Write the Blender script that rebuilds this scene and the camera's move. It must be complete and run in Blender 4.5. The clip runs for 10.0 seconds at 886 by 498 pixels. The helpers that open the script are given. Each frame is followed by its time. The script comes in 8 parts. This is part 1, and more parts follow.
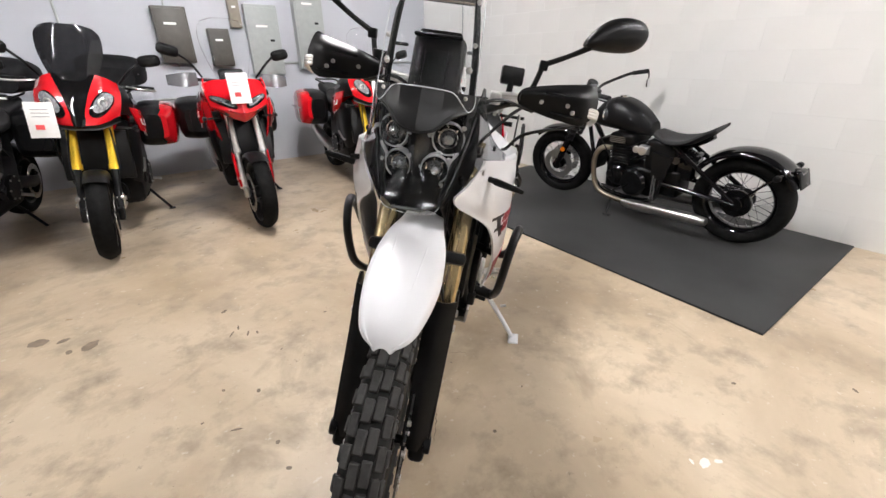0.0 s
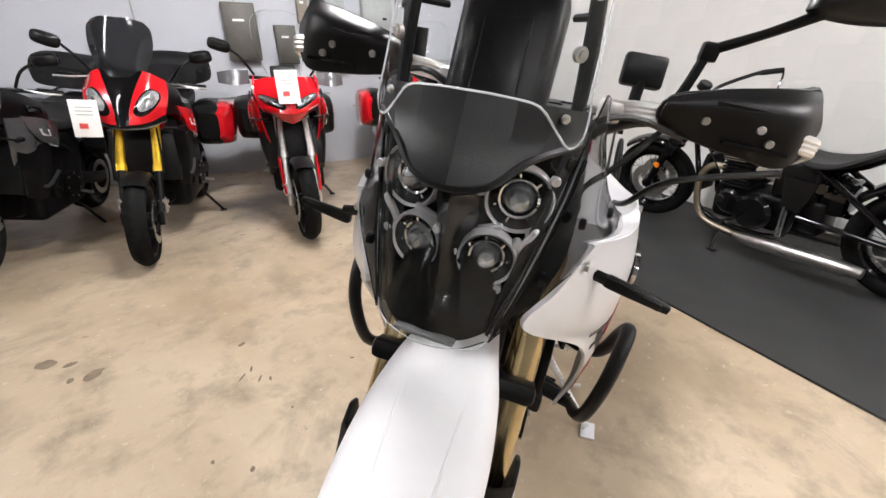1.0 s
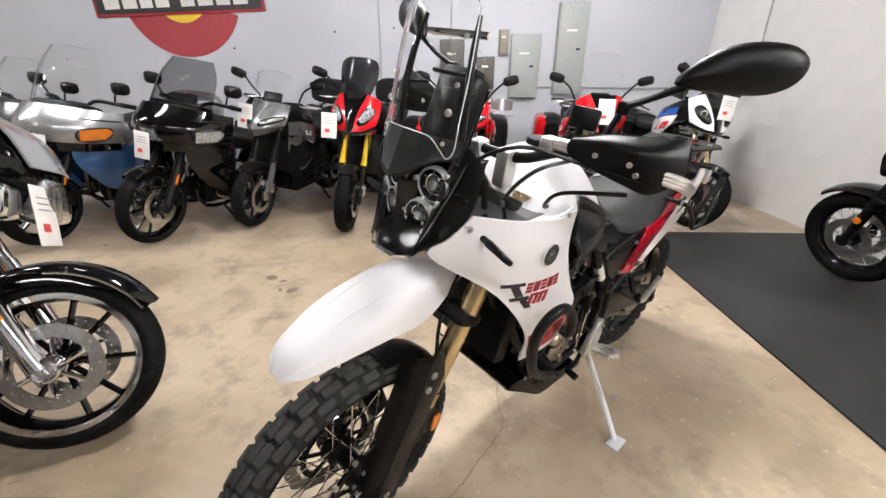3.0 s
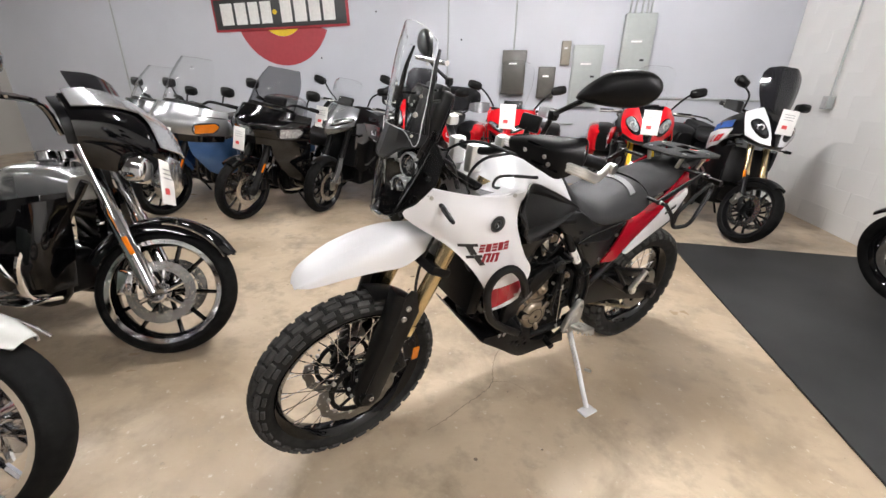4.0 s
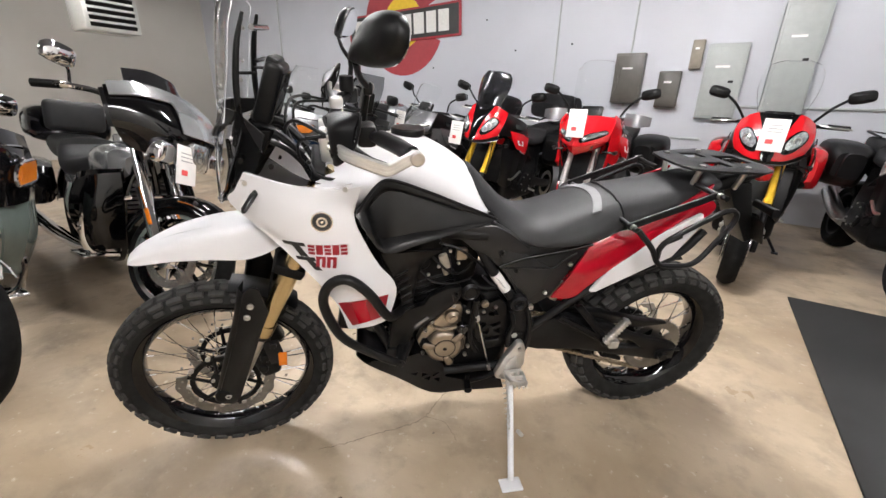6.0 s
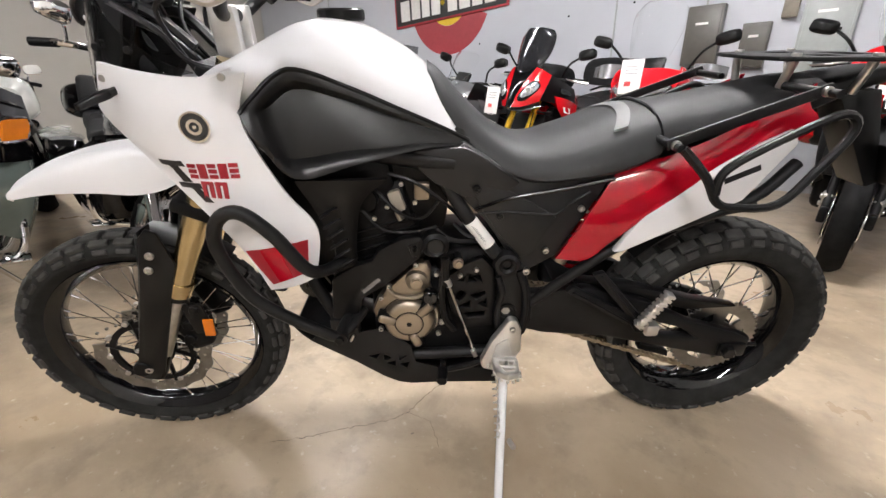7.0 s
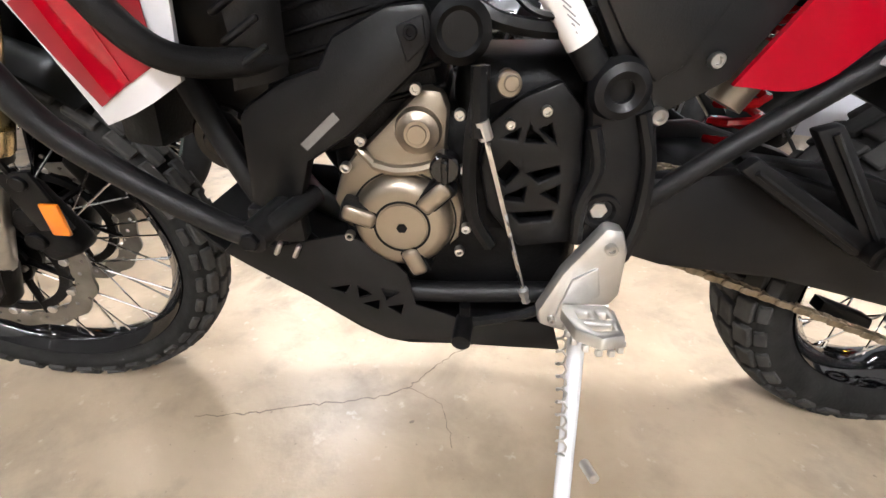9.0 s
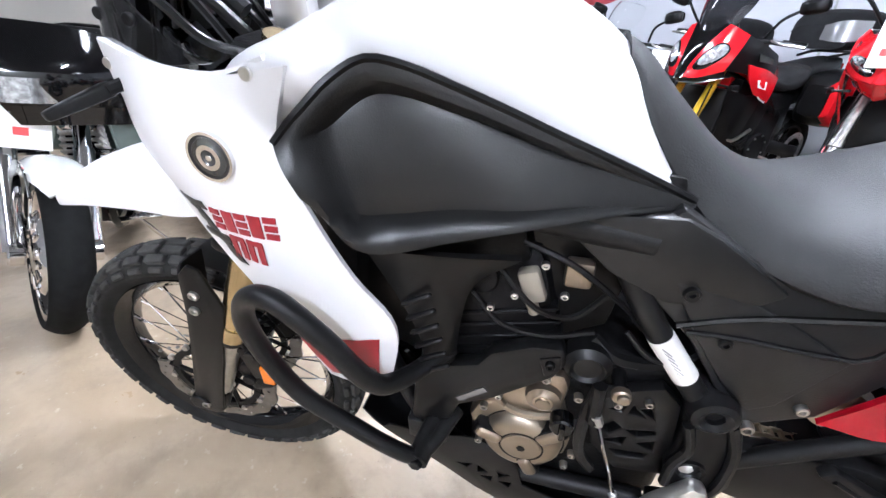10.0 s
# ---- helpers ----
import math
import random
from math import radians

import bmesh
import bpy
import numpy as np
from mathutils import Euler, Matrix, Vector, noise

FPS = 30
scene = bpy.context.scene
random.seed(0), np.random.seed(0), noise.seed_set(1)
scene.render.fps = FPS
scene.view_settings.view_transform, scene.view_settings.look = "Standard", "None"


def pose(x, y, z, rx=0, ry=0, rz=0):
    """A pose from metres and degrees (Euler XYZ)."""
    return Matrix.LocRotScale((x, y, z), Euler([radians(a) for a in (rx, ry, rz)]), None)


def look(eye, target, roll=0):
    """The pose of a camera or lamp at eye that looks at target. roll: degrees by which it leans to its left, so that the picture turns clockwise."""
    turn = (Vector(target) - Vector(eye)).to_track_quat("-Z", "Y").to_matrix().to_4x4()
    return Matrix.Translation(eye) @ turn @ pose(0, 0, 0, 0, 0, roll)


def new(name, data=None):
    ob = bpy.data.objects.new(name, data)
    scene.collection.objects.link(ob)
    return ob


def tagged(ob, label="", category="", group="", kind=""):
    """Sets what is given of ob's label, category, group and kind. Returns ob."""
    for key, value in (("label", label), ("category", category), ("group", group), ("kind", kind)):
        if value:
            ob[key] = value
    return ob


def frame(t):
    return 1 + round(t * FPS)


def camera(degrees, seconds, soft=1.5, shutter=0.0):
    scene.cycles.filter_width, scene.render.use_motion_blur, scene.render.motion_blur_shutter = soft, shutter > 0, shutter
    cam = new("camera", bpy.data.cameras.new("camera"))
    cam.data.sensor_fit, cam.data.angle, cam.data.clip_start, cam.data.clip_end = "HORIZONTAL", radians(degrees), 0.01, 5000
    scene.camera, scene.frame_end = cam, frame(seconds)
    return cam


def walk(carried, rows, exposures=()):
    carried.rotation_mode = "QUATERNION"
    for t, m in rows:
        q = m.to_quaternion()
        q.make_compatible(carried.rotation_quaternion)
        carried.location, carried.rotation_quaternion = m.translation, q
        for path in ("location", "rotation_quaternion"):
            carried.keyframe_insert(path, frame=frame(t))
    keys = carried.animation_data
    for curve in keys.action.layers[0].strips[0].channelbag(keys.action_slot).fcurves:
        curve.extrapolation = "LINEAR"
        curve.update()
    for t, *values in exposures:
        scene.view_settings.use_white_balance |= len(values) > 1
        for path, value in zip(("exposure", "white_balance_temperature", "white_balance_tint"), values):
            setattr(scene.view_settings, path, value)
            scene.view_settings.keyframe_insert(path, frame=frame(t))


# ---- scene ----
cam = camera(95.1, 10.0, soft=1.5)
PATH = [
    (0, (-1.245, -1.115, 1.269), (-0.176, 0.346, 0.418), -0.4),
    (0.5, (-1.109, -0.907, 1.252), (-0.145, 0.618, 0.387), -0.5),
    (1, (-0.949, -0.712, 1.243), (-0.134, 0.905, 0.394), -0.4),
    (1.5, (-0.875, -0.659, 1.23), (-0.251, 1.042, 0.383), -0.6),
    (2, (-0.837, -0.78, 1.249), (-0.438, 0.996, 0.421), -0.5),
    (2.5, (-0.756, -1.003, 1.287), (-0.6, 0.824, 0.488), -0.4),
    (2.7, (-0.721, -1.063, 1.292), (-0.641, 0.776, 0.509), -0.1),
    (4, (-0.371, -1.494, 1.315), (-0.726, 0.329, 0.573), 1.2),
    (4.5, (-0.176, -1.458, 1.286), (-0.703, 0.331, 0.563), 1.6),
    (5, (0.033, -1.317, 1.267), (-0.654, 0.419, 0.549), 2.0),
    (6.3, (0.401, -0.891, 1.194), (-0.684, 0.646, 0.517), 0.7),
    (6.5, (0.44, -0.815, 1.155), (-0.708, 0.679, 0.485), -0.0),
    (7, (0.37, -0.624, 0.989), (-0.851, 0.792, 0.278), -0.9),
    (7.5, (0.229, -0.453, 0.776), (-1.002, 0.928, 0.017), -0.7),
    (8, (0.168, -0.388, 0.687), (-1.082, 0.961, -0.101), -0.3),
    (8.5, (0.12, -0.328, 0.641), (-1.139, 0.992, -0.178), -0.0),
    (9, (0.107, -0.31, 0.649), (-1.19, 0.953, -0.202), 0.1),
    (9.5, (0.103, -0.349, 0.796), (-1.285, 0.771, -0.112), -0.7),
    (10, (0.041, -0.370, 1.043), (-1.466, 0.602, 0.158), 0.3),
]
EXPOSURES = [(0, 0.4, 6400, 13), (2.5, 0.45, 6450, 13), (5, 0.4, 6450, 13), (6.5, 0.42, 6450, 13), (7, 0.4, 6450, 13), (7.5, 0.8, 6450, 13), (8.5, 1.02, 6350, 13), (9.5, 1.12, 5900, 13), (10, 1.0, 5550, 13)]
walk(cam, [(t, look(eye, target, roll)) for t, eye, target, roll in PATH], EXPOSURES)

# ---- light: ceiling strip lights only, no daylight ----
world = bpy.data.worlds.new("world")
scene.world = world
world.use_nodes = True
world.node_tree.nodes["Background"].inputs[0].default_value = (0.8, 0.85, 1.0, 1)
world.node_tree.nodes["Background"].inputs[1].default_value = 0.01
CEIL = 3.3
# strip lights: place, glow and length; their tubes are the only lamps
# the strips at y -3.0 and 3.9 are fill, added out of view
STRIPS = [(-0.2, 1.38, 480.0, 0.9), (-3.4, 1.3, 80.0, 2.4), (-1.7, -3.0, 36.0, 2.4), (1.75, -2.5, 175.0, 2.4), (1.5, 3.9, 16.0, 1.2), (-6.8, 1.3, 85.0, 2.4), (-6.8, -2.4, 20.0, 2.4)]


# ---- mesh helpers: a shape is (points, faces) ----
def shape(v, f):
    return np.array(v, float).reshape(-1, 3), [tuple(int(i) for i in q) for q in f]


def join(*gs):
    vs, fs, n = [], [], 0
    for v, f in gs:
        vs.append(v)
        fs += [tuple(i + n for i in q) for q in f]
        n += len(v)
    return np.vstack(vs), fs


def tf(g, m):
    a = np.array(m)
    f = g[1] if np.linalg.det(a[:3, :3]) > 0 else [q[::-1] for q in g[1]]
    return g[0] @ a[:3, :3].T + a[:3, 3], f


def mirror(g):
    return tf(g, Matrix.Diagonal((1, -1, 1, 1)))


def both(g):
    return join(g, mirror(g))


def at(x, y, z, rx=0, ry=0, rz=0, s=1.0):
    return pose(x, y, z, rx, ry, rz) @ Matrix.Scale(s, 4)


def crom(p, sub, closed=False):
    """A smooth line through points p, with sub steps between them."""
    p = np.array(p, float)
    if sub <= 1 or len(p) < 3:
        return p
    n = len(p)
    t = np.linspace(0, 1, sub, endpoint=False)[:, None]
    out = []
    for i in range(n if closed else n - 1):
        if closed:
            a, b, c, d = p[(i - 1) % n], p[i], p[(i + 1) % n], p[(i + 2) % n]
        else:
            b, c = p[i], p[i + 1]
            a = p[i - 1] if i else 2 * b - c
            d = p[i + 2] if i + 2 < n else 2 * c - b
        out.append(0.5 * (2 * b + (c - a) * t + (2 * a - 5 * b + 4 * c - d) * t ** 2 + (3 * b - a - 3 * c + d) * t ** 3))
    if not closed:
        out.append(p[-1:])
    return np.vstack(out)


def tube(pts, r, n=10, sub=5, closed=False):
    p = crom(pts, sub, closed)
    m = len(p)
    rr = np.interp(np.linspace(0, 1, m), np.linspace(0, 1, len(r)), r) if isinstance(r, (list, tuple)) else np.full(m, r)
    tan = np.roll(p, -1, 0) - np.roll(p, 1, 0) if closed else np.gradient(p, axis=0)
    tan /= np.linalg.norm(tan, axis=1)[:, None] + 1e-12
    u = np.cross(tan[0], (0, 0, 1) if abs(tan[0][2]) < 0.9 else (1, 0, 0))
    vs, fs = [], []
    ang = np.linspace(0, 2 * math.pi, n, endpoint=False)
    for i in range(m):
        u = u - tan[i] * (u @ tan[i])
        u /= np.linalg.norm(u)
        w = np.cross(tan[i], u)
        vs.append(p[i] + rr[i] * (np.cos(ang)[:, None] * u + np.sin(ang)[:, None] * w))
    for i in range(m if closed else m - 1):
        j = (i + 1) % m
        for k in range(n):
            l = (k + 1) % n
            fs.append((i * n + k, i * n + l, j * n + l, j * n + k))
    if not closed:
        fs += [tuple(range(n))[::-1], tuple(range((m - 1) * n, m * n))]
    return shape(np.vstack(vs), fs)


def rod(a, b, r, n=10):
    return tube([a, b], r, n, 1)


def lathe(prof, seg=40, c=(0, 0, 0), closed=False):
    """Turns (radius, offset along y) round the y axis through c."""
    vs, fs, m = [], [], len(prof)
    for i in range(seg):
        a = 2 * math.pi * i / seg
        vs += [(c[0] + r * math.cos(a), c[1] + y, c[2] + r * math.sin(a)) for r, y in prof]
    for i in range(seg):
        j = (i + 1) % seg
        for k in range(m if closed else m - 1):
            l = (k + 1) % m
            fs.append((i * m + k, i * m + l, j * m + l, j * m + k))
    if not closed:
        if prof[0][0] > 1e-6:
            fs.append(tuple(i * m for i in range(seg))[::-1])
        if prof[-1][0] > 1e-6:
            fs.append(tuple(i * m + m - 1 for i in range(seg)))
    return shape(vs, fs)


def disc(c, r, w, seg=24, b=0.0):
    """A round plate of width w along y, with its rim rounded by b."""
    b = b or min(r, w) * 0.15
    return lathe([(0, -w / 2), (r - b, -w / 2), (r, -w / 2 + b), (r, w / 2 - b), (r - b, w / 2), (0, w / 2)], seg, c)


def from_bm(bm):
    bm.verts.index_update()
    g = shape([v.co[:] for v in bm.verts], [[v.index for v in f.verts] for f in bm.faces])
    bm.free()
    return g


def rbox(c, size, b=0.005, seg=2, m=None):
    bm = bmesh.new()
    bmesh.ops.create_cube(bm, size=1.0)
    bmesh.ops.scale(bm, vec=size, verts=bm.verts)
    if b > 0:
        bmesh.ops.bevel(bm, geom=bm.edges[:], offset=min(b, min(size) * 0.45), segments=seg, profile=0.5, affect="EDGES")
    g = from_bm(bm)
    return tf(g, Matrix.Translation(c) @ (m or Matrix()))


def plate(poly, y0, y1, b=0.003, holes=()):
    """An outline in (x, z), extruded from y0 to y1, with rounded edges; holes are outlines too."""
    bm = bmesh.new()
    if holes:
        edges = []
        for loop in (poly, *holes):
            vs = [bm.verts.new((x, y0, z)) for x, z in loop]
            edges += [bm.edges.new((vs[i], vs[(i + 1) % len(vs)])) for i in range(len(vs))]
        bmesh.ops.triangle_fill(bm, use_beauty=True, edges=edges)
        faces = bm.faces[:]
    else:
        faces = [bm.faces.new([bm.verts.new((x, y0, z)) for x, z in poly])]
    out = bmesh.ops.extrude_face_region(bm, geom=faces)
    bmesh.ops.translate(bm, vec=(0, y1 - y0, 0), verts=[v for v in out["geom"] if isinstance(v, bmesh.types.BMVert)])
    bmesh.ops.recalc_face_normals(bm, faces=bm.faces[:])
    if b > 0:
        sharp = [e for e in bm.edges if e.calc_face_angle(0) > 0.7]
        bmesh.ops.bevel(bm, geom=sharp, offset=b, segments=2, profile=0.5, affect="EDGES", clamp_overlap=True)
    return from_bm(bm)


def patch(rows, th=0.004, sub=4, sub2=None):
    """A smooth skin through rows of points, th thick."""
    a = np.array([crom(r, sub2 or sub) for r in rows])
    a = np.array([crom(a[:, k], sub) for k in range(a.shape[1])]).transpose(1, 0, 2)
    n, m = a.shape[:2]
    du, dv = np.gradient(a, axis=0), np.gradient(a, axis=1)
    nor = np.cross(du, dv)
    nor /= np.linalg.norm(nor, axis=2)[..., None] + 1e-9
    top, low = a + nor * th / 2, a - nor * th / 2
    vs = np.vstack([top.reshape(-1, 3), low.reshape(-1, 3)])
    fs, o = [], n * m
    for i in range(n - 1):
        for k in range(m - 1):
            q = (i * m + k, (i + 1) * m + k, (i + 1) * m + k + 1, i * m + k + 1)
            fs += [q, tuple(v + o for v in q[::-1])]
    rim = [k for k in range(m)] + [i * m + m - 1 for i in range(1, n)] + [(n - 1) * m + k for k in range(m - 2, -1, -1)] + [i * m for i in range(n - 2, 0, -1)]
    for i in range(len(rim)):
        p, q = rim[i], rim[(i + 1) % len(rim)]
        fs.append((p, q, q + o, p + o))
    return shape(vs, fs)


def skin(rings, sub=3, around=3, caps=True):
    """A smooth closed body through rings of points."""
    a = np.array([crom(r, around, True) for r in rings])
    a = np.array([crom(a[:, k], sub) for k in range(a.shape[1])]).transpose(1, 0, 2)
    n, m = a.shape[:2]
    fs = []
    for i in range(n - 1):
        for k in range(m):
            l = (k + 1) % m
            fs.append((i * m + k, i * m + l, (i + 1) * m + l, (i + 1) * m + k))
    if caps:
        fs += [tuple(range(m))[::-1], tuple(range((n - 1) * m, n * m))]
    return shape(a.reshape(-1, 3), fs)


def hull(secs, sub=3, around=3, y=0.0):
    """A body, the same on both sides: sections (x, [(half width, z), ...] from the top's middle to the bottom's middle)."""
    rings = []
    for x, h in secs:
        right = [(x, y - w, z) for w, z in h]
        left = [(x, y + w, z) for w, z in h[1:-1]][::-1]
        rings.append(right + left)
    return skin(rings, sub, around)


def blob(x, wid, top, bot, n=4):
    """A rounded section for hull."""
    mid = (top + bot) / 2
    h = (top - bot) / 2
    return (x, [(0, top)] + [(wid * math.sin(math.pi * k / (2 * n)) ** 0.6 if k < n else wid, mid + h * math.cos(math.pi * k / (2 * n)) ** 0.6 if k < n else mid) for k in range(1, n + 1)]
            + [(wid * math.sin(math.pi * k / (2 * n)) ** 0.6, mid - h * math.cos(math.pi * k / (2 * n)) ** 0.6) for k in range(n - 1, 0, -1)] + [(0, bot)])


def mesh_of(name, g, material, smooth=38):
    me = bpy.data.meshes.new(name)
    me.from_pydata([tuple(p) for p in g[0].tolist()], [], g[1])
    bm = bmesh.new()
    bm.from_mesh(me)
    bmesh.ops.recalc_face_normals(bm, faces=bm.faces[:])
    bm.to_mesh(me)
    bm.free()
    me.polygons.foreach_set("use_smooth", [smooth > 0] * len(me.polygons))
    if smooth > 0:
        me.set_sharp_from_angle(angle=radians(smooth))
    if material:
        me.materials.append(material)
    return me


def part(name, g, material, parent=None, label="", smooth=38):
    ob = new(name, g if isinstance(g, bpy.types.Mesh) else mesh_of(name, g, material, smooth))
    if parent:
        ob.parent = parent
    if label:
        tagged(ob, label)
    return ob


def thing(name, label, category, m=None, group=""):
    ob = new(name)
    ob.empty_display_size = 0.1
    ob.matrix_basis = m or Matrix()
    return tagged(ob, label, category, group)


def solid(name, g, material, label, category, m=None, group="", kind="", smooth=38):
    """A thing or a piece of the setting that is one mesh."""
    ob = part(name, g, material, None, "", smooth)
    ob.matrix_basis = m or Matrix()
    return tagged(ob, label, category, group, kind)


# ---- materials ----
def mat(name, col, rough=0.5, metal=0.0, var=0.12, scale=18.0, bump=0.0, fine=220.0, coat=0.0, rvar=0.1, glass=0.0, ior=1.45, emit=0.0, dark=None, spec=0.5):
    m = bpy.data.materials.new(name)
    m.use_nodes = True
    nt = m.node_tree
    b = nt.nodes["Principled BSDF"]
    L = nt.links.new
    b.inputs["Metallic"].default_value = metal
    b.inputs["IOR"].default_value = ior
    b.inputs["Coat Weight"].default_value = coat
    b.inputs["Specular IOR Level"].default_value = spec
    b.inputs["Coat Roughness"].default_value = 0.04
    b.inputs["Transmission Weight"].default_value = glass
    tc = nt.nodes.new("ShaderNodeTexCoord")
    n1 = nt.nodes.new("ShaderNodeTexNoise")
    n1.inputs["Scale"].default_value, n1.inputs["Detail"].default_value = scale, 5
    n2 = nt.nodes.new("ShaderNodeTexNoise")
    n2.inputs["Scale"].default_value, n2.inputs["Detail"].default_value = fine, 3
    L(tc.outputs["Object"], n1.inputs["Vector"])
    L(tc.outputs["Object"], n2.inputs["Vector"])
    ramp = nt.nodes.new("ShaderNodeMapRange")
    ramp.inputs["From Min"].default_value, ramp.inputs["From Max"].default_value = 0.3, 0.7
    L(n1.outputs["Fac"], ramp.inputs["Value"])
    mix = nt.nodes.new("ShaderNodeMix")
    mix.data_type = "RGBA"
    d = dark or tuple(c * (1 - var) for c in col)
    e = tuple(min(1, c * (1 + var * 0.6)) for c in col)
    mix.inputs["A"].default_value, mix.inputs["B"].default_value = (*d, 1), (*e, 1)
    L(ramp.outputs["Result"], mix.inputs["Factor"])
    L(mix.outputs["Result"], b.inputs["Base Color"])
    r2 = nt.nodes.new("ShaderNodeMapRange")
    r2.inputs["To Min"].default_value, r2.inputs["To Max"].default_value = max(0.0, rough - rvar * rough), min(1.0, rough + rvar * rough)
    L(n2.outputs["Fac"], r2.inputs["Value"])
    L(r2.outputs["Result"], b.inputs["Roughness"])
    if bump:
        bp = nt.nodes.new("ShaderNodeBump")
        bp.inputs["Strength"].default_value, bp.inputs["Distance"].default_value = bump, 0.002
        L(n2.outputs["Fac"], bp.inputs["Height"])
        L(bp.outputs["Normal"], b.inputs["Normal"])
    if emit:
        b.inputs["Emission Color"].default_value, b.inputs["Emission Strength"].default_value = (*col, 1), emit
    return m


WHITE = mat("white_plastic", (0.73, 0.73, 0.75), 0.30, var=0.03, scale=4, coat=0.3)
WHITE_FLEX = mat("white_fender_plastic", (0.76, 0.76, 0.78), 0.42, var=0.04, scale=5)
BLACK = mat("black_textured_plastic", (0.0042, 0.0042, 0.0045), 0.37, var=0.25, bump=0.12, fine=500, spec=0.28)
COVER = mat("black_grained_cover", (0.010, 0.010, 0.0105), 0.36, var=0.2, bump=0.12, fine=500, spec=0.4)
SATIN = mat("satin_black_plastic", (0.006, 0.006, 0.0065), 0.36, var=0.2, bump=0.06, fine=300, spec=0.25)
GLOSS = mat("gloss_black_paint", (0.003, 0.003, 0.0035), 0.07, var=0.15, coat=0.35, spec=0.35)
MATTBLACK = mat("matt_black_paint", (0.005, 0.005, 0.0055), 0.38, var=0.1, spec=0.25)
POWDER = mat("powder_coated_steel", (0.011, 0.011, 0.0115), 0.42, 0.3, var=0.2, bump=0.2, fine=700, spec=0.3)
CASTBLACK = mat("black_cast_metal", (0.007, 0.007, 0.0075), 0.42, 0.3, var=0.35, bump=0.3, fine=260, spec=0.18)
TYRE = mat("tyre_rubber", (0.008, 0.008, 0.008), 0.72, var=0.35, scale=30, bump=0.3, fine=180, spec=0.08)
# tread blocks are paler than the carcass, so the grooves are dark by colour
TREAD_PALE = mat("pale_tread_rubber", (0.048, 0.047, 0.045), 0.8, var=0.3, scale=25, bump=0.35, fine=160, spec=0.15)
SIDEWALL = mat("grey_tyre_sidewall", (0.020, 0.0195, 0.019), 0.75, var=0.35, scale=25, bump=0.3, fine=160, spec=0.1)
SEAT = mat("seat_vinyl", (0.018, 0.018, 0.019), 0.56, var=0.2, bump=0.3, fine=420, spec=0.35)
SEAT_GREY = mat("grey_seat_vinyl", (0.15, 0.15, 0.155), 0.55, var=0.15, bump=0.3, fine=420)
GOLD = mat("gold_anodised_fork", (0.58, 0.46, 0.26), 0.24, 1.0, var=0.06, scale=8)
YELLOW_FORK = mat("yellow_gold_fork", (0.72, 0.46, 0.03), 0.28, 0.6, var=0.1)
CHROME = mat("chrome", (0.82, 0.82, 0.83), 0.07, 1.0, var=0.05)
STEEL = mat("brushed_steel", (0.58, 0.57, 0.55), 0.3, 1.0, var=0.15, scale=40)
DISC = mat("worn_brake_disc", (0.27, 0.265, 0.255), 0.34, 1.0, var=0.2, scale=30)
DISCBRIGHT = mat("bright_brake_disc", (0.62, 0.615, 0.60), 0.25, 1.0, var=0.15, scale=30)
ALU = mat("bare_aluminium", (0.72, 0.71, 0.69), 0.36, 0.9, var=0.1, scale=25, bump=0.1)
BRONZE = mat("magnesium_bronze_cover", (0.31, 0.262, 0.205), 0.36, 0.9, var=0.10, scale=20, bump=0.02)
CHAINM = mat("chain_steel", (0.34, 0.28, 0.20), 0.4, 0.9, var=0.4, scale=60)
RED = mat("red_gloss_paint", (0.55, 0.008, 0.014), 0.16, var=0.08, coat=0.8)
DARKRED = mat("dark_red_gloss_paint", (0.36, 0.002, 0.012), 0.06, var=0.06, coat=0.8, spec=0.3)
DECAL_RED = mat("red_decal", (0.30, 0.012, 0.022), 0.34, var=0.06)
DECAL_BLACK = mat("black_decal", (0.012, 0.012, 0.014), 0.35)
BLUE = mat("metallic_blue_paint", (0.045, 0.12, 0.29), 0.2, 0.4, var=0.1, coat=0.6)
SILVER = mat("silver_paint", (0.46, 0.47, 0.48), 0.24, 0.7, var=0.06, coat=0.5)
GREY = mat("grey_metallic_paint", (0.20, 0.205, 0.215), 0.26, 0.6, var=0.08, coat=0.5)
DARKGREY = mat("dark_grey_paint", (0.045, 0.047, 0.05), 0.25, 0.4, var=0.1, coat=0.5)
SAGE = mat("sage_green_paint", (0.20, 0.25, 0.235), 0.2, 0.3, var=0.06, coat=0.6)
CREAM = mat("pearl_cream_paint", (0.62, 0.63, 0.60), 0.2, 0.1, var=0.05, coat=0.6)
WHITEPAINT = mat("white_gloss_paint", (0.78, 0.79, 0.82), 0.15, var=0.03, coat=0.7)
BLUESTRIPE = mat("blue_stripe", (0.02, 0.12, 0.55), 0.2, coat=0.5)
REDSTRIPE = mat("red_stripe", (0.65, 0.02, 0.03), 0.2, coat=0.5)
ORANGE = mat("amber_lens", (0.75, 0.20, 0.01), 0.15, var=0.1, coat=0.5)
REDLENS = mat("red_lens", (0.45, 0.01, 0.01), 0.12, coat=0.5)
LAMPDARK = mat("dark_projector_lens", (0.05, 0.052, 0.055), 0.06, 0.5, var=0.5, scale=90)
LAMPBOWL = mat("lamp_bowl", (0.40, 0.41, 0.43), 0.14, 0.7, var=0.25, scale=60, coat=1.0)
LAMPRING = mat("cast_lamp_ring", (0.50, 0.50, 0.51), 0.34, 0.5, var=0.1, scale=60)
LAMPGLASS = mat("lamp_reflector", (0.50, 0.515, 0.53), 0.16, 0.8, var=0.6, scale=55, coat=0.6)
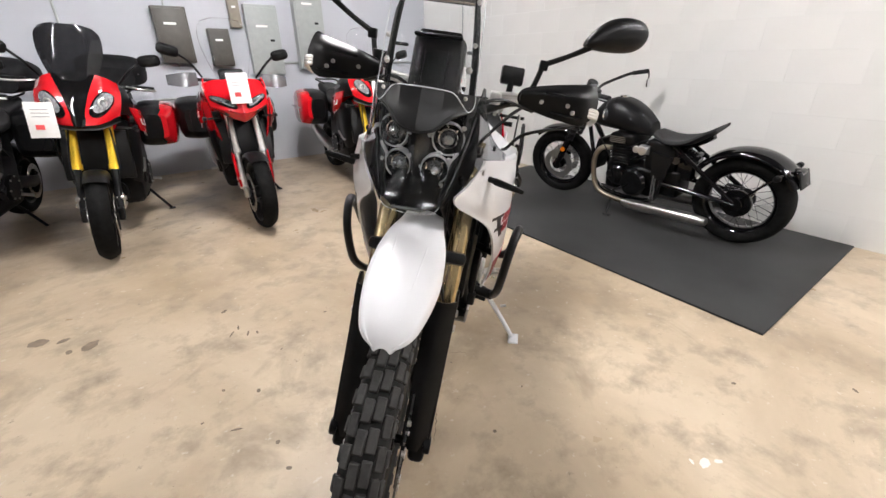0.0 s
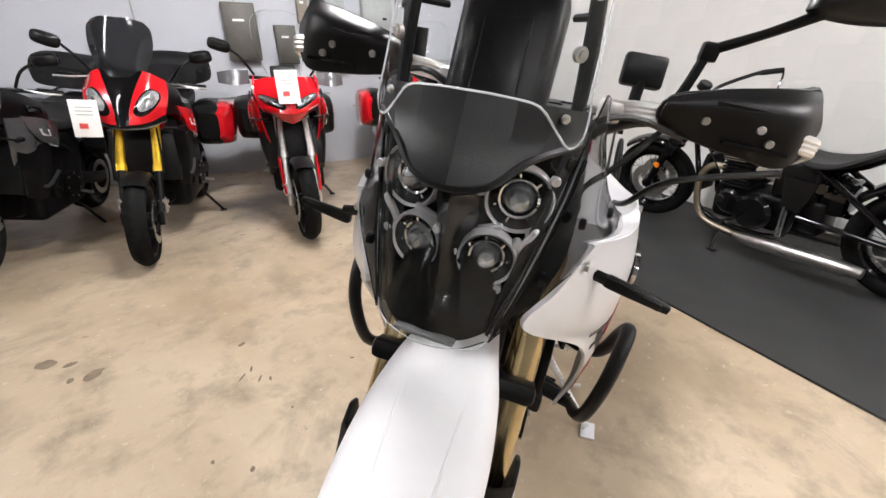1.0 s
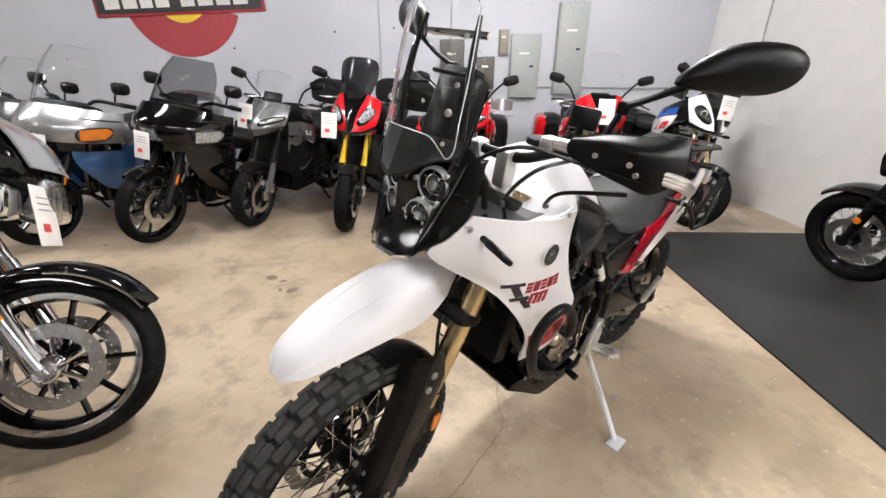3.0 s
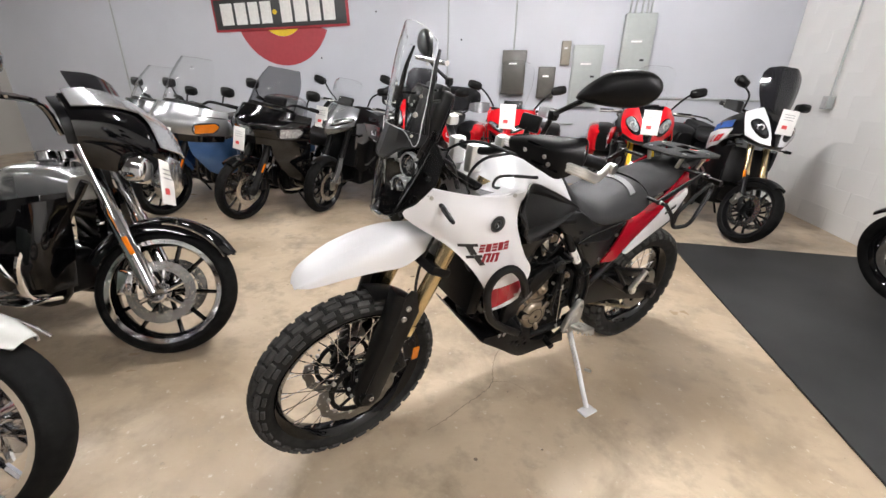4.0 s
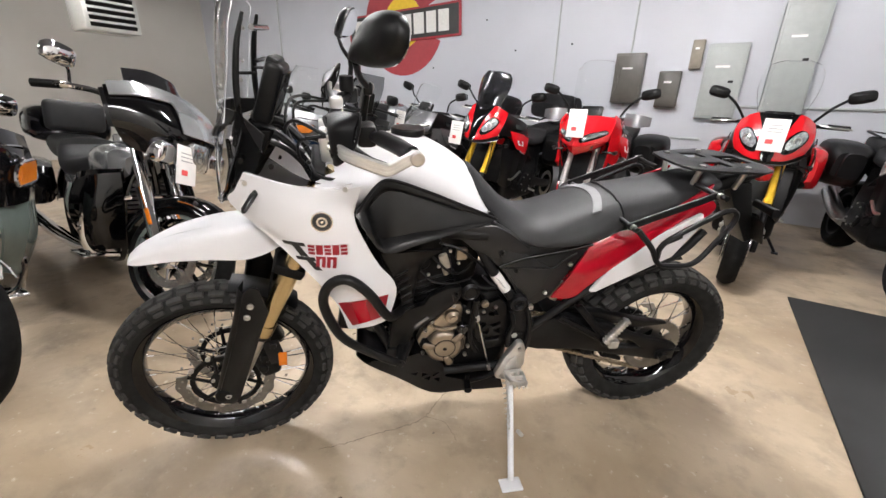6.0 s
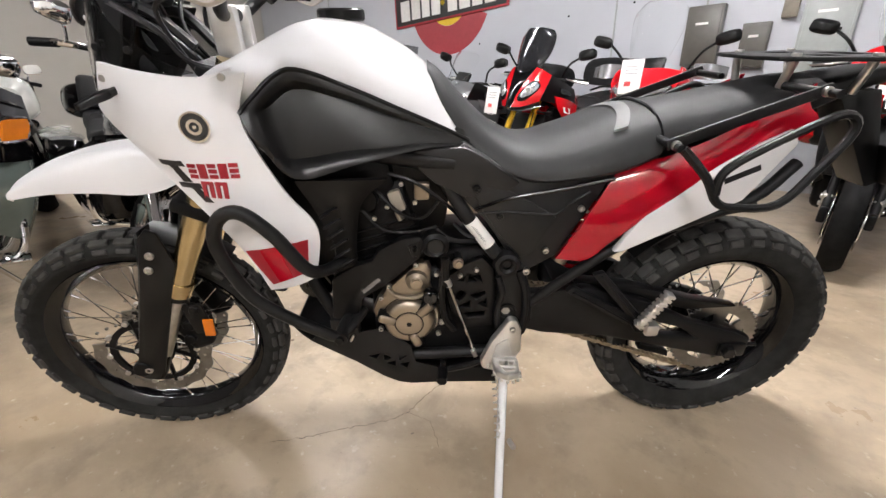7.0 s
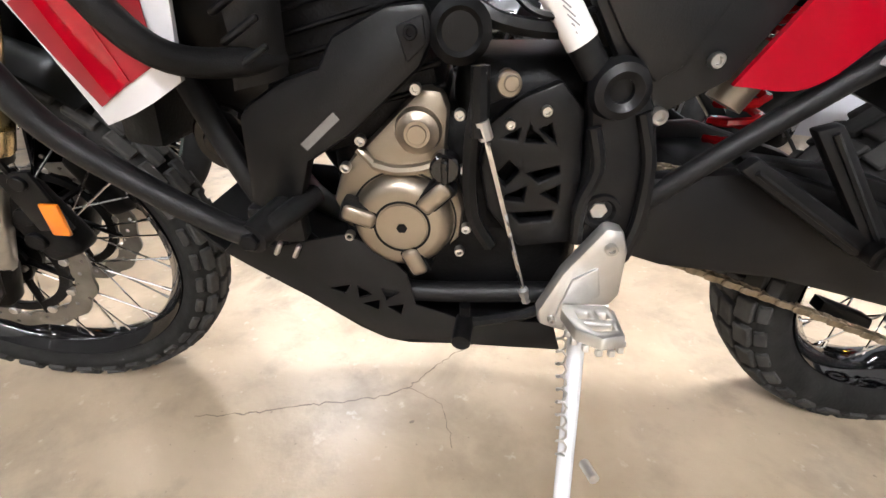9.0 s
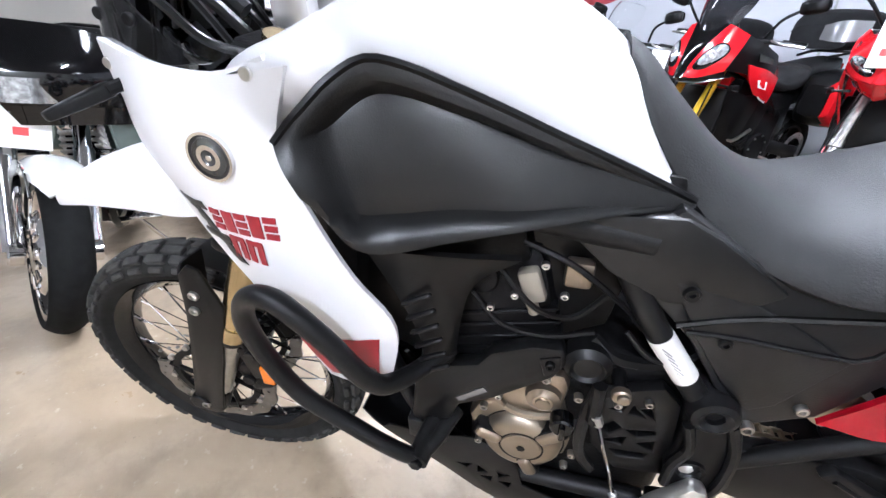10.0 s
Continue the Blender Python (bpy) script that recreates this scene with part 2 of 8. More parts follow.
MIRROR = mat("mirror_glass", (0.86, 0.87, 0.88), 0.02, 1.0, var=0.02)
CLEAR = mat("clear_polycarbonate", (0.97, 0.98, 0.98), 0.03, glass=1.0, var=0.01, ior=1.17)
SMOKE = mat("smoked_polycarbonate", (0.38, 0.38, 0.385), 0.04, glass=1.0, var=0.03, ior=1.2)
DARKSMOKE = mat("dark_tinted_screen", (0.05, 0.05, 0.055), 0.04, glass=0.8, var=0.05, ior=1.4)
EDGE = mat("polycarbonate_edge", (0.85, 0.87, 0.88), 0.15, glass=0.55, var=0.02, ior=1.4)
BAGCLOTH = mat("black_bag_cloth", (0.010, 0.010, 0.011), 0.7, var=0.3, bump=0.4, fine=300, spec=0.15)
LAMPLIT = mat("clear_lamp_lens", (0.42, 0.43, 0.45), 0.10, 0.4, var=0.5, scale=70, coat=1.0)
PAPER = mat("white_card", (0.82, 0.81, 0.79), 0.6, var=0.04)
PAPER_RED = mat("red_print", (0.70, 0.08, 0.08), 0.6)
DARKPRINT = mat("grey_print", (0.25, 0.25, 0.26), 0.6)
SCREENGLASS = mat("dark_display_glass", (0.01, 0.01, 0.012), 0.06, coat=0.5)
BOXGREY = mat("grey_enamel_box", (0.36, 0.385, 0.375), 0.42, var=0.06, bump=0.05)
BOXDARK = mat("dark_taupe_box", (0.085, 0.078, 0.068), 0.45, var=0.1, bump=0.05)
BOXTAN = mat("tan_box", (0.26, 0.23, 0.185), 0.5, var=0.1)
CEILPAINT = mat("ceiling_paint", (0.12, 0.118, 0.115), 0.85, var=0.15, scale=1.5, bump=0.2, fine=40)
BACKPAINT = mat("grey_white_wall_paint", (0.49, 0.505, 0.55), 0.5, var=0.07, scale=0.8, bump=0.12, fine=60)
BLOCKPAINT = mat("white_block_paint", (0.83, 0.82, 0.80), 0.5, var=0.03, scale=1.2, bump=0.25, fine=90)
FARPAINT = mat("beige_wall_paint", (0.55, 0.53, 0.49), 0.6, var=0.08, scale=0.7, bump=0.12, fine=60)
SIGN_RED = mat("sign_red_paint", (0.33, 0.03, 0.04), 0.5, var=0.08)
SIGN_YELLOW = mat("sign_yellow_paint", (0.75, 0.52, 0.02), 0.5, var=0.08)
SIGN_BLACK = mat("sign_black_paint", (0.03, 0.03, 0.03), 0.5, var=0.1)
SIGN_WHITE = mat("sign_white_paint", (0.72, 0.71, 0.68), 0.55, var=0.1, scale=30)


def floor_material():
    m = bpy.data.materials.new("sealed_concrete")
    m.use_nodes = True
    nt = m.node_tree
    b, L = nt.nodes["Principled BSDF"], nt.links.new
    tc = nt.nodes.new("ShaderNodeTexCoord")

    def noise_node(scale, detail, lo, hi, rough=0.6, distort=0.0):
        n = nt.nodes.new("ShaderNodeTexNoise")
        n.inputs["Scale"].default_value, n.inputs["Detail"].default_value = scale, detail
        n.inputs["Roughness"].default_value, n.inputs["Distortion"].default_value = rough, distort
        L(tc.outputs["Object"], n.inputs["Vector"])
        r = nt.nodes.new("ShaderNodeMapRange")
        r.inputs["From Min"].default_value, r.inputs["From Max"].default_value = lo, hi
        L(n.outputs["Fac"], r.inputs["Value"])
        return r.outputs["Result"]

    def blend(fac, a, c):
        x = nt.nodes.new("ShaderNodeMix")
        x.data_type = "RGBA"
        L(fac, x.inputs["Factor"])
        for sock, val in (("A", a), ("B", c)):
            if isinstance(val, tuple):
                x.inputs[sock].default_value = (*val, 1)
            else:
                L(val, x.inputs[sock])
        return x.outputs["Result"]

    base = blend(noise_node(0.9, 6, 0.36, 0.64, 0.6, 0.4), (0.36, 0.275, 0.185), (0.58, 0.475, 0.35))
    base = blend(noise_node(2.1, 7, 0.54, 0.72, 0.62, 0.6), base, (0.30, 0.235, 0.165))
    base = blend(noise_node(5.0, 7, 0.50, 0.72, 0.65), base, (0.29, 0.23, 0.165))
    base = blend(noise_node(26, 4, 0.63, 0.78), base, (0.62, 0.55, 0.45))
    base = blend(noise_node(9, 8, 0.66, 0.74, 0.7), base, (0.19, 0.155, 0.12))
    base = blend(noise_node(70, 4, 0.68, 0.76, 0.6), base, (0.16, 0.125, 0.095))
    L(base, b.inputs["Base Color"])
    r = nt.nodes.new("ShaderNodeMapRange")
    r.inputs["To Min"].default_value, r.inputs["To Max"].default_value = 0.26, 0.5
    L(noise_node(3.5, 5, 0.3, 0.7), r.inputs["Value"])
    L(r.outputs["Result"], b.inputs["Roughness"])
    bp = nt.nodes.new("ShaderNodeBump")
    bp.inputs["Strength"].default_value, bp.inputs["Distance"].default_value = 0.15, 0.003
    L(noise_node(45, 6, 0.2, 0.8), bp.inputs["Height"])
    L(bp.outputs["Normal"], b.inputs["Normal"])
    return m


# dark paint of the unseen south wall, chosen to limit bounced light
DARKPAINT = mat("low_bounce_wall_paint", (0.20, 0.195, 0.19), 0.7, var=0.1, scale=0.7)
FLOOR = floor_material()
STAIN = mat("oil_stain", (0.20, 0.155, 0.11), 0.4, var=0.3, scale=20)
CRACK = mat("crack_dirt", (0.19, 0.15, 0.115), 0.8, var=0.3)
MATRUB = mat("rubber_mat", (0.036, 0.036, 0.036), 0.55, var=0.3, scale=1.6, bump=0.4, fine=140, spec=0.15)


# ---- the room ----
XR, XL, YB, YF = 2.76, -9.8, 4.83, -4.6


def flat(x0, x1, y0, y1, z0, z1):
    return rbox(((x0 + x1) / 2, (y0 + y1) / 2, (z0 + z1) / 2), (x1 - x0, y1 - y0, z1 - z0), 0)


solid("floor", flat(XL - 0.2, XR + 0.2, YF - 0.2, YB + 0.2, -0.2, 0), FLOOR, "worn tan sealed concrete garage floor", "floor", kind="structure", smooth=0)
solid("ceiling", flat(XL - 0.2, XR + 0.2, YF - 0.2, YB + 0.2, CEIL, CEIL + 0.2), CEILPAINT, "plain grey painted ceiling", "ceiling", kind="structure", smooth=0)
solid("wall_north", flat(XL, XR, YB, YB + 0.2, 0, CEIL), BACKPAINT, "pale grey painted back wall", "wall", kind="structure", smooth=0)
# the south wall is unseen, added to close the room
solid("wall_south", flat(XL, XR, YF - 0.2, YF, 0, CEIL), DARKPAINT, "unseen dark wall added to close the room and limit bounce", "wall", kind="structure", smooth=0)
solid("wall_west", flat(XL - 0.2, XL, YF - 0.2, YB + 0.2, 0, CEIL), FARPAINT, "pale beige painted wall", "wall", kind="structure", smooth=0)
wall_east = solid("wall_east", flat(XR + 0.012, XR + 0.2, YF - 0.2, YB + 0.2, 0, CEIL), BLOCKPAINT, "white painted concrete block wall", "wall", kind="structure", smooth=0)

for sx, sy, glow, length in STRIPS:
    tube_mat = mat("lamp_tube", (1.0, 0.985, 0.955), 0.5, var=0.0, emit=glow)
    lamp = thing("ceiling_light", "long white ceiling strip light with tubes", "ceiling light", at(sx, sy, CEIL), group="ceiling strip lights")
    part("housing", rbox((0, 0, -0.035), (length, 0.2, 0.07), 0.01), WHITEPAINT, lamp)
    for dy in (-0.055, 0.055):
        part("tube", rod((0.03 - length / 2, dy, -0.095), (length / 2 - 0.03, dy, -0.095), 0.016), tube_mat, lamp)

# black rubber mat
solid("rubber_mat", rbox((0, 0, 0.007), (1.735, 3.14, 0.014), 0.004), MATRUB, "black rubber floor mat beside the white wall", "mat", at(1.885, 0.84, 0))


# wall boxes on the north wall: (x from, x to, z from, z to, depth, paint)
def wall_box(name, label, x0, x1, z0, z1, d, paint, latch=True):
    b = thing(name, label, "electrical box", at((x0 + x1) / 2, YB, (z0 + z1) / 2))
    w, h = x1 - x0, z1 - z0
    body = part("body", rbox((0, -d / 2, 0), (w, d, h), 0.008), paint, b)
    door = part("door", rbox((0, -d - 0.005, 0), (w * 0.88, 0.012, h * 0.92), 0.004), paint, b)
    if latch:
        part("latch", rbox((w * 0.22, -d - 0.014, 0), (0.05, 0.012, 0.025), 0.004), BLACK, door)
    part("label", rbox((-w * 0.05, -d - 0.0125, h * 0.2), (w * 0.35, 0.003, 0.022), 0), PAPER, door)
    return b


wall_box("disconnect_box", "dark taupe metal disconnect box on the wall", -0.80, -0.475, 1.24, 1.80, 0.14, BOXDARK, False)
wall_box("disconnect_box", "small dark taupe switch box on the wall", -0.30, -0.07, 1.20, 1.60, 0.11, BOXDARK, False)
wall_box("breaker_panel", "grey enamel breaker panel with a latch", 0.14, 0.52, 1.10, 1.87, 0.1, BOXGREY)
wall_box("breaker_panel", "tall grey enamel breaker panel below conduits", 0.73, 1.10, 1.15, 2.23, 0.12, BOXGREY)
wall_box("junction_box", "small tan junction box on the wall", -0.02, 0.10, 1.62, 1.92, 0.08, BOXTAN, False)


def conduit(name, label, pts, r=0.012):
    solid(name, tube(pts, r, 8, 1), BOXGREY, label, "conduit")


for k, cx in enumerate((0.78, 0.84, 0.92, 0.98, 1.03)):
    conduit("conduit", "thin grey metal conduit above the breaker panel", [(cx, YB - 0.03, 2.23), (cx + 0.02, YB - 0.03, CEIL)])
for cx in (-0.66, -1.59, -7.15):
    conduit("conduit", "thin grey vertical conduit on the wall", [(cx, YB - 0.02, 1.2 if cx > -1 else 0.3), (cx, YB - 0.02, CEIL)], 0.010)
conduit("conduit", "thin grey horizontal conduit along the wall", [(0.2, YB - 0.02, 1.23), (XR, YB - 0.02, 1.23)], 0.014)
conduit("conduit", "thin grey horizontal conduit along the wall", [(-1.0, YB - 0.02, 0.86), (0.25, YB - 0.02, 0.86)], 0.012)

# painted round emblem and lettered board on the north wall
emblem = thing("wall_emblem", "round dark red and yellow emblem painted on the wall", "sign", Matrix())
part("ring", plate([(-4.15 + 0.78 * math.cos(a), 2.36 + 0.78 * math.sin(a)) for a in np.linspace(0.4, 5.9, 40)] + [(-4.15 + 0.375 * math.cos(a), 2.36 + 0.375 * math.sin(a)) for a in np.linspace(5.9, 0.4, 30)], YB - 0.006, YB - 0.001, 0), SIGN_RED, emblem)
part("centre", disc((-4.15, YB - 0.004, 2.36), 0.372, 0.006, 48), SIGN_YELLOW, emblem)
board = thing("sign_board", "black sign board with white letter shapes and red edge", "sign", at(-4.17, YB - 0.012, 2.31, 0, -2.2, 0))
part("panel", rbox((0, -0.012, 0), (2.22, 0.02, 0.46), 0.002), SIGN_RED, board)
face = part("face", rbox((0, -0.024, 0), (2.15, 0.006, 0.40), 0.001), SIGN_BLACK, board)


def letter_bars(word_x, widths, h):
    x, out = word_x, []
    for w in widths:
        out.append((x + w / 2, w * 0.80, h))
        x += w
    return out


for bx, bw, bh in letter_bars(-0.99, (0.25, 0.23, 0.20, 0.22), 0.29) + letter_bars(0.02, (0.22, 0.24, 0.22, 0.23), 0.29):
    part("letter_shape", plate([(bx - bw / 2, -bh / 2), (bx + bw / 2, -bh / 2), (bx + bw / 2, bh / 2), (bx - bw / 2, bh / 2)], -0.032, -0.027, 0.0008), SIGN_WHITE, face)
part("dot", disc((-0.06, -0.03, 0), 0.035, 0.006), SIGN_YELLOW, face)

# unit heater hung near the west wall
heater = thing("unit_heater", "cream hanging unit heater with black louvres", "heater", at(-7.3, 1.97, 2.0))
part("body", rbox((0, 0, 0.3), (0.5, 0.68, 0.6), 0.03), CREAM, heater)
for k in range(6):
    part("louvre", rbox((0.25, 0, 0.08 + k * 0.085), (0.03, 0.56, 0.05), 0.004, m=pose(0, 0, 0, 0, 30, 0)), BLACK, heater)
for dy in (-0.3, 0.3):
    part("hanger", rod((0, dy, 0.6), (0, dy, CEIL - 2.0), 0.008), STEEL, heater)

# outlet box and its conduit on the east wall
outlet = thing("outlet_box", "small grey outlet box with conduit on the wall", "outlet", at(XR, 3.81, 1.24))
part("body", rbox((-0.03, 0, 0), (0.06, 0.11, 0.13), 0.008), BOXGREY, outlet)
part("cover", rbox((-0.062, 0, 0), (0.005, 0.09, 0.11), 0.002), STEEL, outlet)
conduit("conduit", "thin grey conduit down the white wall", [(XR - 0.02, 3.82, 1.3), (XR - 0.02, 3.83, CEIL)], 0.009)

# small anchors left in the north wall
for ax, az in ((-2.65, 2.30), (-2.18, 1.89), (-1.40, 1.94), (-3.55, 1.69), (-5.88, 1.55)):
    solid("wall_anchor", disc((ax, YB - 0.004, az), 0.012, 0.008, 10), CASTBLACK, "small dark wall anchor", "anchor", group="wall anchors")


# marks on the concrete: oil drips, chips, a paint splash, a crack
def blot(x, y, rx, ry, turn, seed, z=0.0012):
    rnd = random.Random(seed)
    n = 22
    ring = []
    for k in range(n):
        a = 2 * math.pi * k / n
        q = 0.8 + 0.12 * math.sin(2 * a + seed) + rnd.uniform(-0.09, 0.09)
        ring.append((rx * q * math.cos(a), ry * q * math.sin(a)))
    g = tf(plate(ring, -z, 0, 0), at(x, y, 0.0002, 90, 0, turn))
    return g


for k, (x, y, rx, ry) in enumerate(((-1.91, 1.39, 0.050, 0.044), (-1.81, 1.34, 0.030, 0.024), (-1.70, 1.21, 0.048, 0.042), (-1.78, 1.21, 0.022, 0.018))):
    solid("oil_stain", blot(x, y, rx, ry, 25 * k, k), STAIN, "dark oil stain on the concrete floor", "stain", group="oil stains")
for k, (x, y, rx, ry) in enumerate(((-1.11, 1.14, 0.02, 0.014), (-1.12, 0.89, 0.03, 0.006), (-1.05, 0.85, 0.028, 0.006), (-1.08, 0.93, 0.03, 0.005), (-1.01, 0.83, 0.02, 0.006), (-1.11, 0.40, 0.014, 0.010), (-1.23, 0.49, 0.010, 0.008), (-1.12, -0.04, 0.012, 0.010), (-0.66, 0.80, 0.012, 0.008), (-1.23, 0.24, 0.03, 0.006), (-1.12, 0.09, 0.012, 0.010), (0.54, -0.78, 0.012, 0.01), (-1.33, 0.35, 0.008, 0.006), (-0.95, 0.62, 0.007, 0.006), (0.9, -1.1, 0.015, 0.01), (0.35, -1.3, 0.012, 0.008), (-0.45, -0.35, 0.010, 0.008), (-0.2, -0.25, 0.006, 0.005), (-0.35, 0.05, 0.006, 0.005))):
    solid("floor_chip", blot(x, y, rx, ry, 40 + 13 * k, 20 + k, 0.001), CRACK, "small dark chip in the concrete", "chip", group="floor chips")
solid("paint_splash", join(blot(0.04, -0.88, 0.030, 0.018, 20, 50), blot(0.085, -0.905, 0.017, 0.010, -30, 51, 0.0016), blot(0.01, -0.85, 0.012, 0.008, 60, 52, 0.0016)), SIGN_WHITE, "white dried paint splash on the floor", "paint splash")


def crack(pts, w, seed):
    rnd = random.Random(seed)
    line = crom([(x, y, 0) for x, y in pts], 9)
    line[:, :2] += np.array([(rnd.uniform(-0.004, 0.004), rnd.uniform(-0.004, 0.004)) for _ in line])
    left, right = [], []
    for k, p in enumerate(line):
        d = line[min(k + 1, len(line) - 1)] - line[max(k - 1, 0)]
        nrm = np.array((-d[1], d[0], 0)) / (np.linalg.norm(d) + 1e-9) * w * rnd.uniform(0.4, 1.0)
        left.append(p + nrm + (0, 0, 0.0012))
        right.append(p - nrm + (0, 0, 0.0012))
    m = len(line)
    return shape(left + right, [(k, k + 1, m + k + 1, m + k) for k in range(m - 1)])


solid("floor_crack", crack([(-0.66, -0.25), (-0.60, -0.18), (-0.55, -0.10), (-0.49, -0.02), (-0.43, 0.08), (-0.43, 0.17), (-0.43, 0.28), (-0.38, 0.5)], 0.0019, 4), CRACK, "thin dark crack in the concrete floor", "crack")
solid("floor_crack", crack([(-0.43, 0.10), (-0.34, 0.12), (-0.25, 0.06)], 0.0011, 5), CRACK, "hairline crack in the concrete floor", "crack")


# ---- the white adventure motorcycle in the middle, on its side stand ----
BIKE = at(0.2243, 0.7377, 0, -7.5, 0, 222.4)
adv = thing("adventure_motorcycle", "white adventure motorcycle with red tail on its side stand", "motorcycle", BIKE)
ST = Matrix.Translation((1.246, 0, 0.9)) @ Matrix.Rotation(radians(6), 4, Vector((-0.454, 0, 0.891))) @ Matrix.Translation((-1.246, 0, -0.9))


def ap(name, g, material, label="", parent=None, smooth=38):
    return part(name, g, material, parent or adv, label, smooth)


def sp(name, g, material, label="", parent=None, smooth=38):
    """A part that turns with the handlebar."""
    return part(name, tf(g, ST), material, parent or adv, label, smooth)


def bolt(c, r=0.008, h=0.006, parent=None, material=STEEL, steer=False, side=1):
    r = r * 0.86
    g = lathe([(r, -h * 0.5), (r, h * 0.3), (r * 0.86, h * 0.5), (r * 0.52, h * 0.5), (r * 0.48, -h * 0.1), (0, -h * 0.1)], 14, (0, 0, 0))
    g = tf(g, Matrix.Translation(c) @ Matrix.Diagonal((1, side, 1, 1)))
    return part("bolt", tf(g, ST) if steer else g, material, parent or adv)


# wheels with wire spokes and block tread
def spoked_wheel(name, c, r, w, rim_r, hub_r, hub_w, n, m, blocks, bs, tyre_paint, owner=None):
    rim_w = w * 0.34
    g = lathe([(rim_r - 0.014, -0.012), (rim_r - 0.010, -rim_w * 0.6), (rim_r + 0.010, -rim_w), (rim_r + 0.014, -rim_w - 0.003), (rim_r + 0.016, -rim_w), (rim_r + 0.004, -rim_w * 0.5), (rim_r + 0.004, rim_w * 0.5), (rim_r + 0.016, rim_w), (rim_r + 0.014, rim_w + 0.003), (rim_r + 0.010, rim_w), (rim_r - 0.010, rim_w * 0.6), (rim_r - 0.014, 0.012)], 72, c, True)
    wheel = part(name, tf(g, m), GLOSS, owner or adv, "black spoked wheel")
    part("hub", tf(join(lathe([(0.014, -hub_w), (hub_r, -hub_w), (hub_r, -hub_w + 0.008), (hub_r * 0.6, -hub_w + 0.018), (hub_r * 0.6, hub_w - 0.018), (hub_r, hub_w - 0.008), (hub_r, hub_w), (0.014, hub_w)], 32, c), rod((c[0], c[1] - hub_w - 0.03, c[2]), (c[0], c[1] + hub_w + 0.03, c[2]), 0.012)), m), CASTBLACK, wheel)
    for k in range(n):
        a = 2 * math.pi * k / n
        s = 1 if k % 2 else -1
        b = a + (0.62 if (k // 2) % 2 else -0.62)
        p = (c[0] + hub_r * 0.92 * math.cos(b), c[1] + s * (hub_w - 0.004), c[2] + hub_r * 0.92 * math.sin(b))
        q = (c[0] + (rim_r - 0.012) * math.cos(a), c[1] + s * 0.008, c[2] + (rim_r - 0.012) * math.sin(a))
        e = tuple(np.array(q) + (np.array(p) - np.array(q)) * 0.09)
        part("spoke", tf(join(rod(p, q, 0.0019, 5), rod(e, q, 0.0032, 6)), m), CHROME, wheel)
    h = w / 2
    prof = crom([(rim_r + 0.012, -rim_w * 0.9), (rim_r + 0.03, -h * 0.86), (r - 0.045, -h * 0.97), (r - 0.022, -h * 0.80), (r - 0.011, -h * 0.4), (r - 0.009, 0), (r - 0.011, h * 0.4), (r - 0.022, h * 0.80), (r - 0.045, h * 0.97), (rim_r + 0.03, h * 0.86), (rim_r + 0.012, rim_w * 0.9)], 2).tolist()
    tyre = part("tyre", tf(lathe(prof, 90, c, True), m), SIDEWALL if tyre_paint is TREAD_PALE else tyre_paint, wheel)
    tread = []
    for k in range(blocks):
        for row, (yy, rr, tilt, wy, wx) in enumerate(((0.118, r - 0.0078, 4, w * 0.215, 0.78), (-0.118, r - 0.0078, -4, w * 0.215, 0.78), (0.335, r - 0.0155, 25, w * 0.195, 0.74), (-0.335, r - 0.0155, -25, w * 0.195, 0.74), (0.452, r - 0.034, 60, w * 0.13, 0.55), (-0.452, r - 0.034, -60, w * 0.13, 0.55))):
            a = 2 * math.pi * (k + (0.0, 0.12, 0.5, 0.62, 0.5, 0.62)[row]) / blocks
            blk = rbox((0, 0, 0), (2 * math.pi * r / blocks * wx, wy, bs), 0.0025, 1)
            tread.append(tf(blk, Matrix.Translation(c) @ Matrix.Rotation(a, 4, "Y") @ Matrix.Translation((0, yy * w, rr)) @ Matrix.Rotation(radians(-tilt), 4, "X")))
    if tread:
        tagged(part("tread", tf(join(*tread), m), tyre_paint, tyre), kind="stuff")
    return wheel


FC, RC = (1.60, 0.0, 0.346), (0.0, 0.0, 0.333)
fw = spoked_wheel("front_wheel", FC, 0.347, 0.098, 0.262, 0.045, 0.040, 36, ST, 36, 0.0135, TREAD_PALE)
rw = spoked_wheel("rear_wheel", RC, 0.335, 0.150, 0.226, 0.060, 0.055, 32, Matrix(), 34, 0.0135, TREAD_PALE)


def wave_disc(c, r, ri, w=0.005, n=14):
    a = np.linspace(0, 2 * math.pi, 120, endpoint=False)
    out = [(c[0] + (r + 0.003 * math.cos(n * t)) * math.cos(t), c[2] + (r + 0.003 * math.cos(n * t)) * math.sin(t)) for t in a]
    holes = [[(c[0] + (ri + 0.003 * math.cos(n * t)) * math.cos(t), c[2] + (ri + 0.003 * math.cos(n * t)) * math.sin(t)) for t in a[::2]]]
    for k in range(30):
        t, q = 2 * math.pi * k / 30, (r + ri) / 2 + (0.009, -0.004, -0.013)[k % 3]
        holes.append([(c[0] + q * math.cos(t) + 0.004 * math.cos(u), c[2] + q * math.sin(t) + 0.004 * math.sin(u)) for u in np.linspace(0, 6.28, 7)[:-1]])
    return plate(out, c[1] - w / 2, c[1] + w / 2, 0, holes)


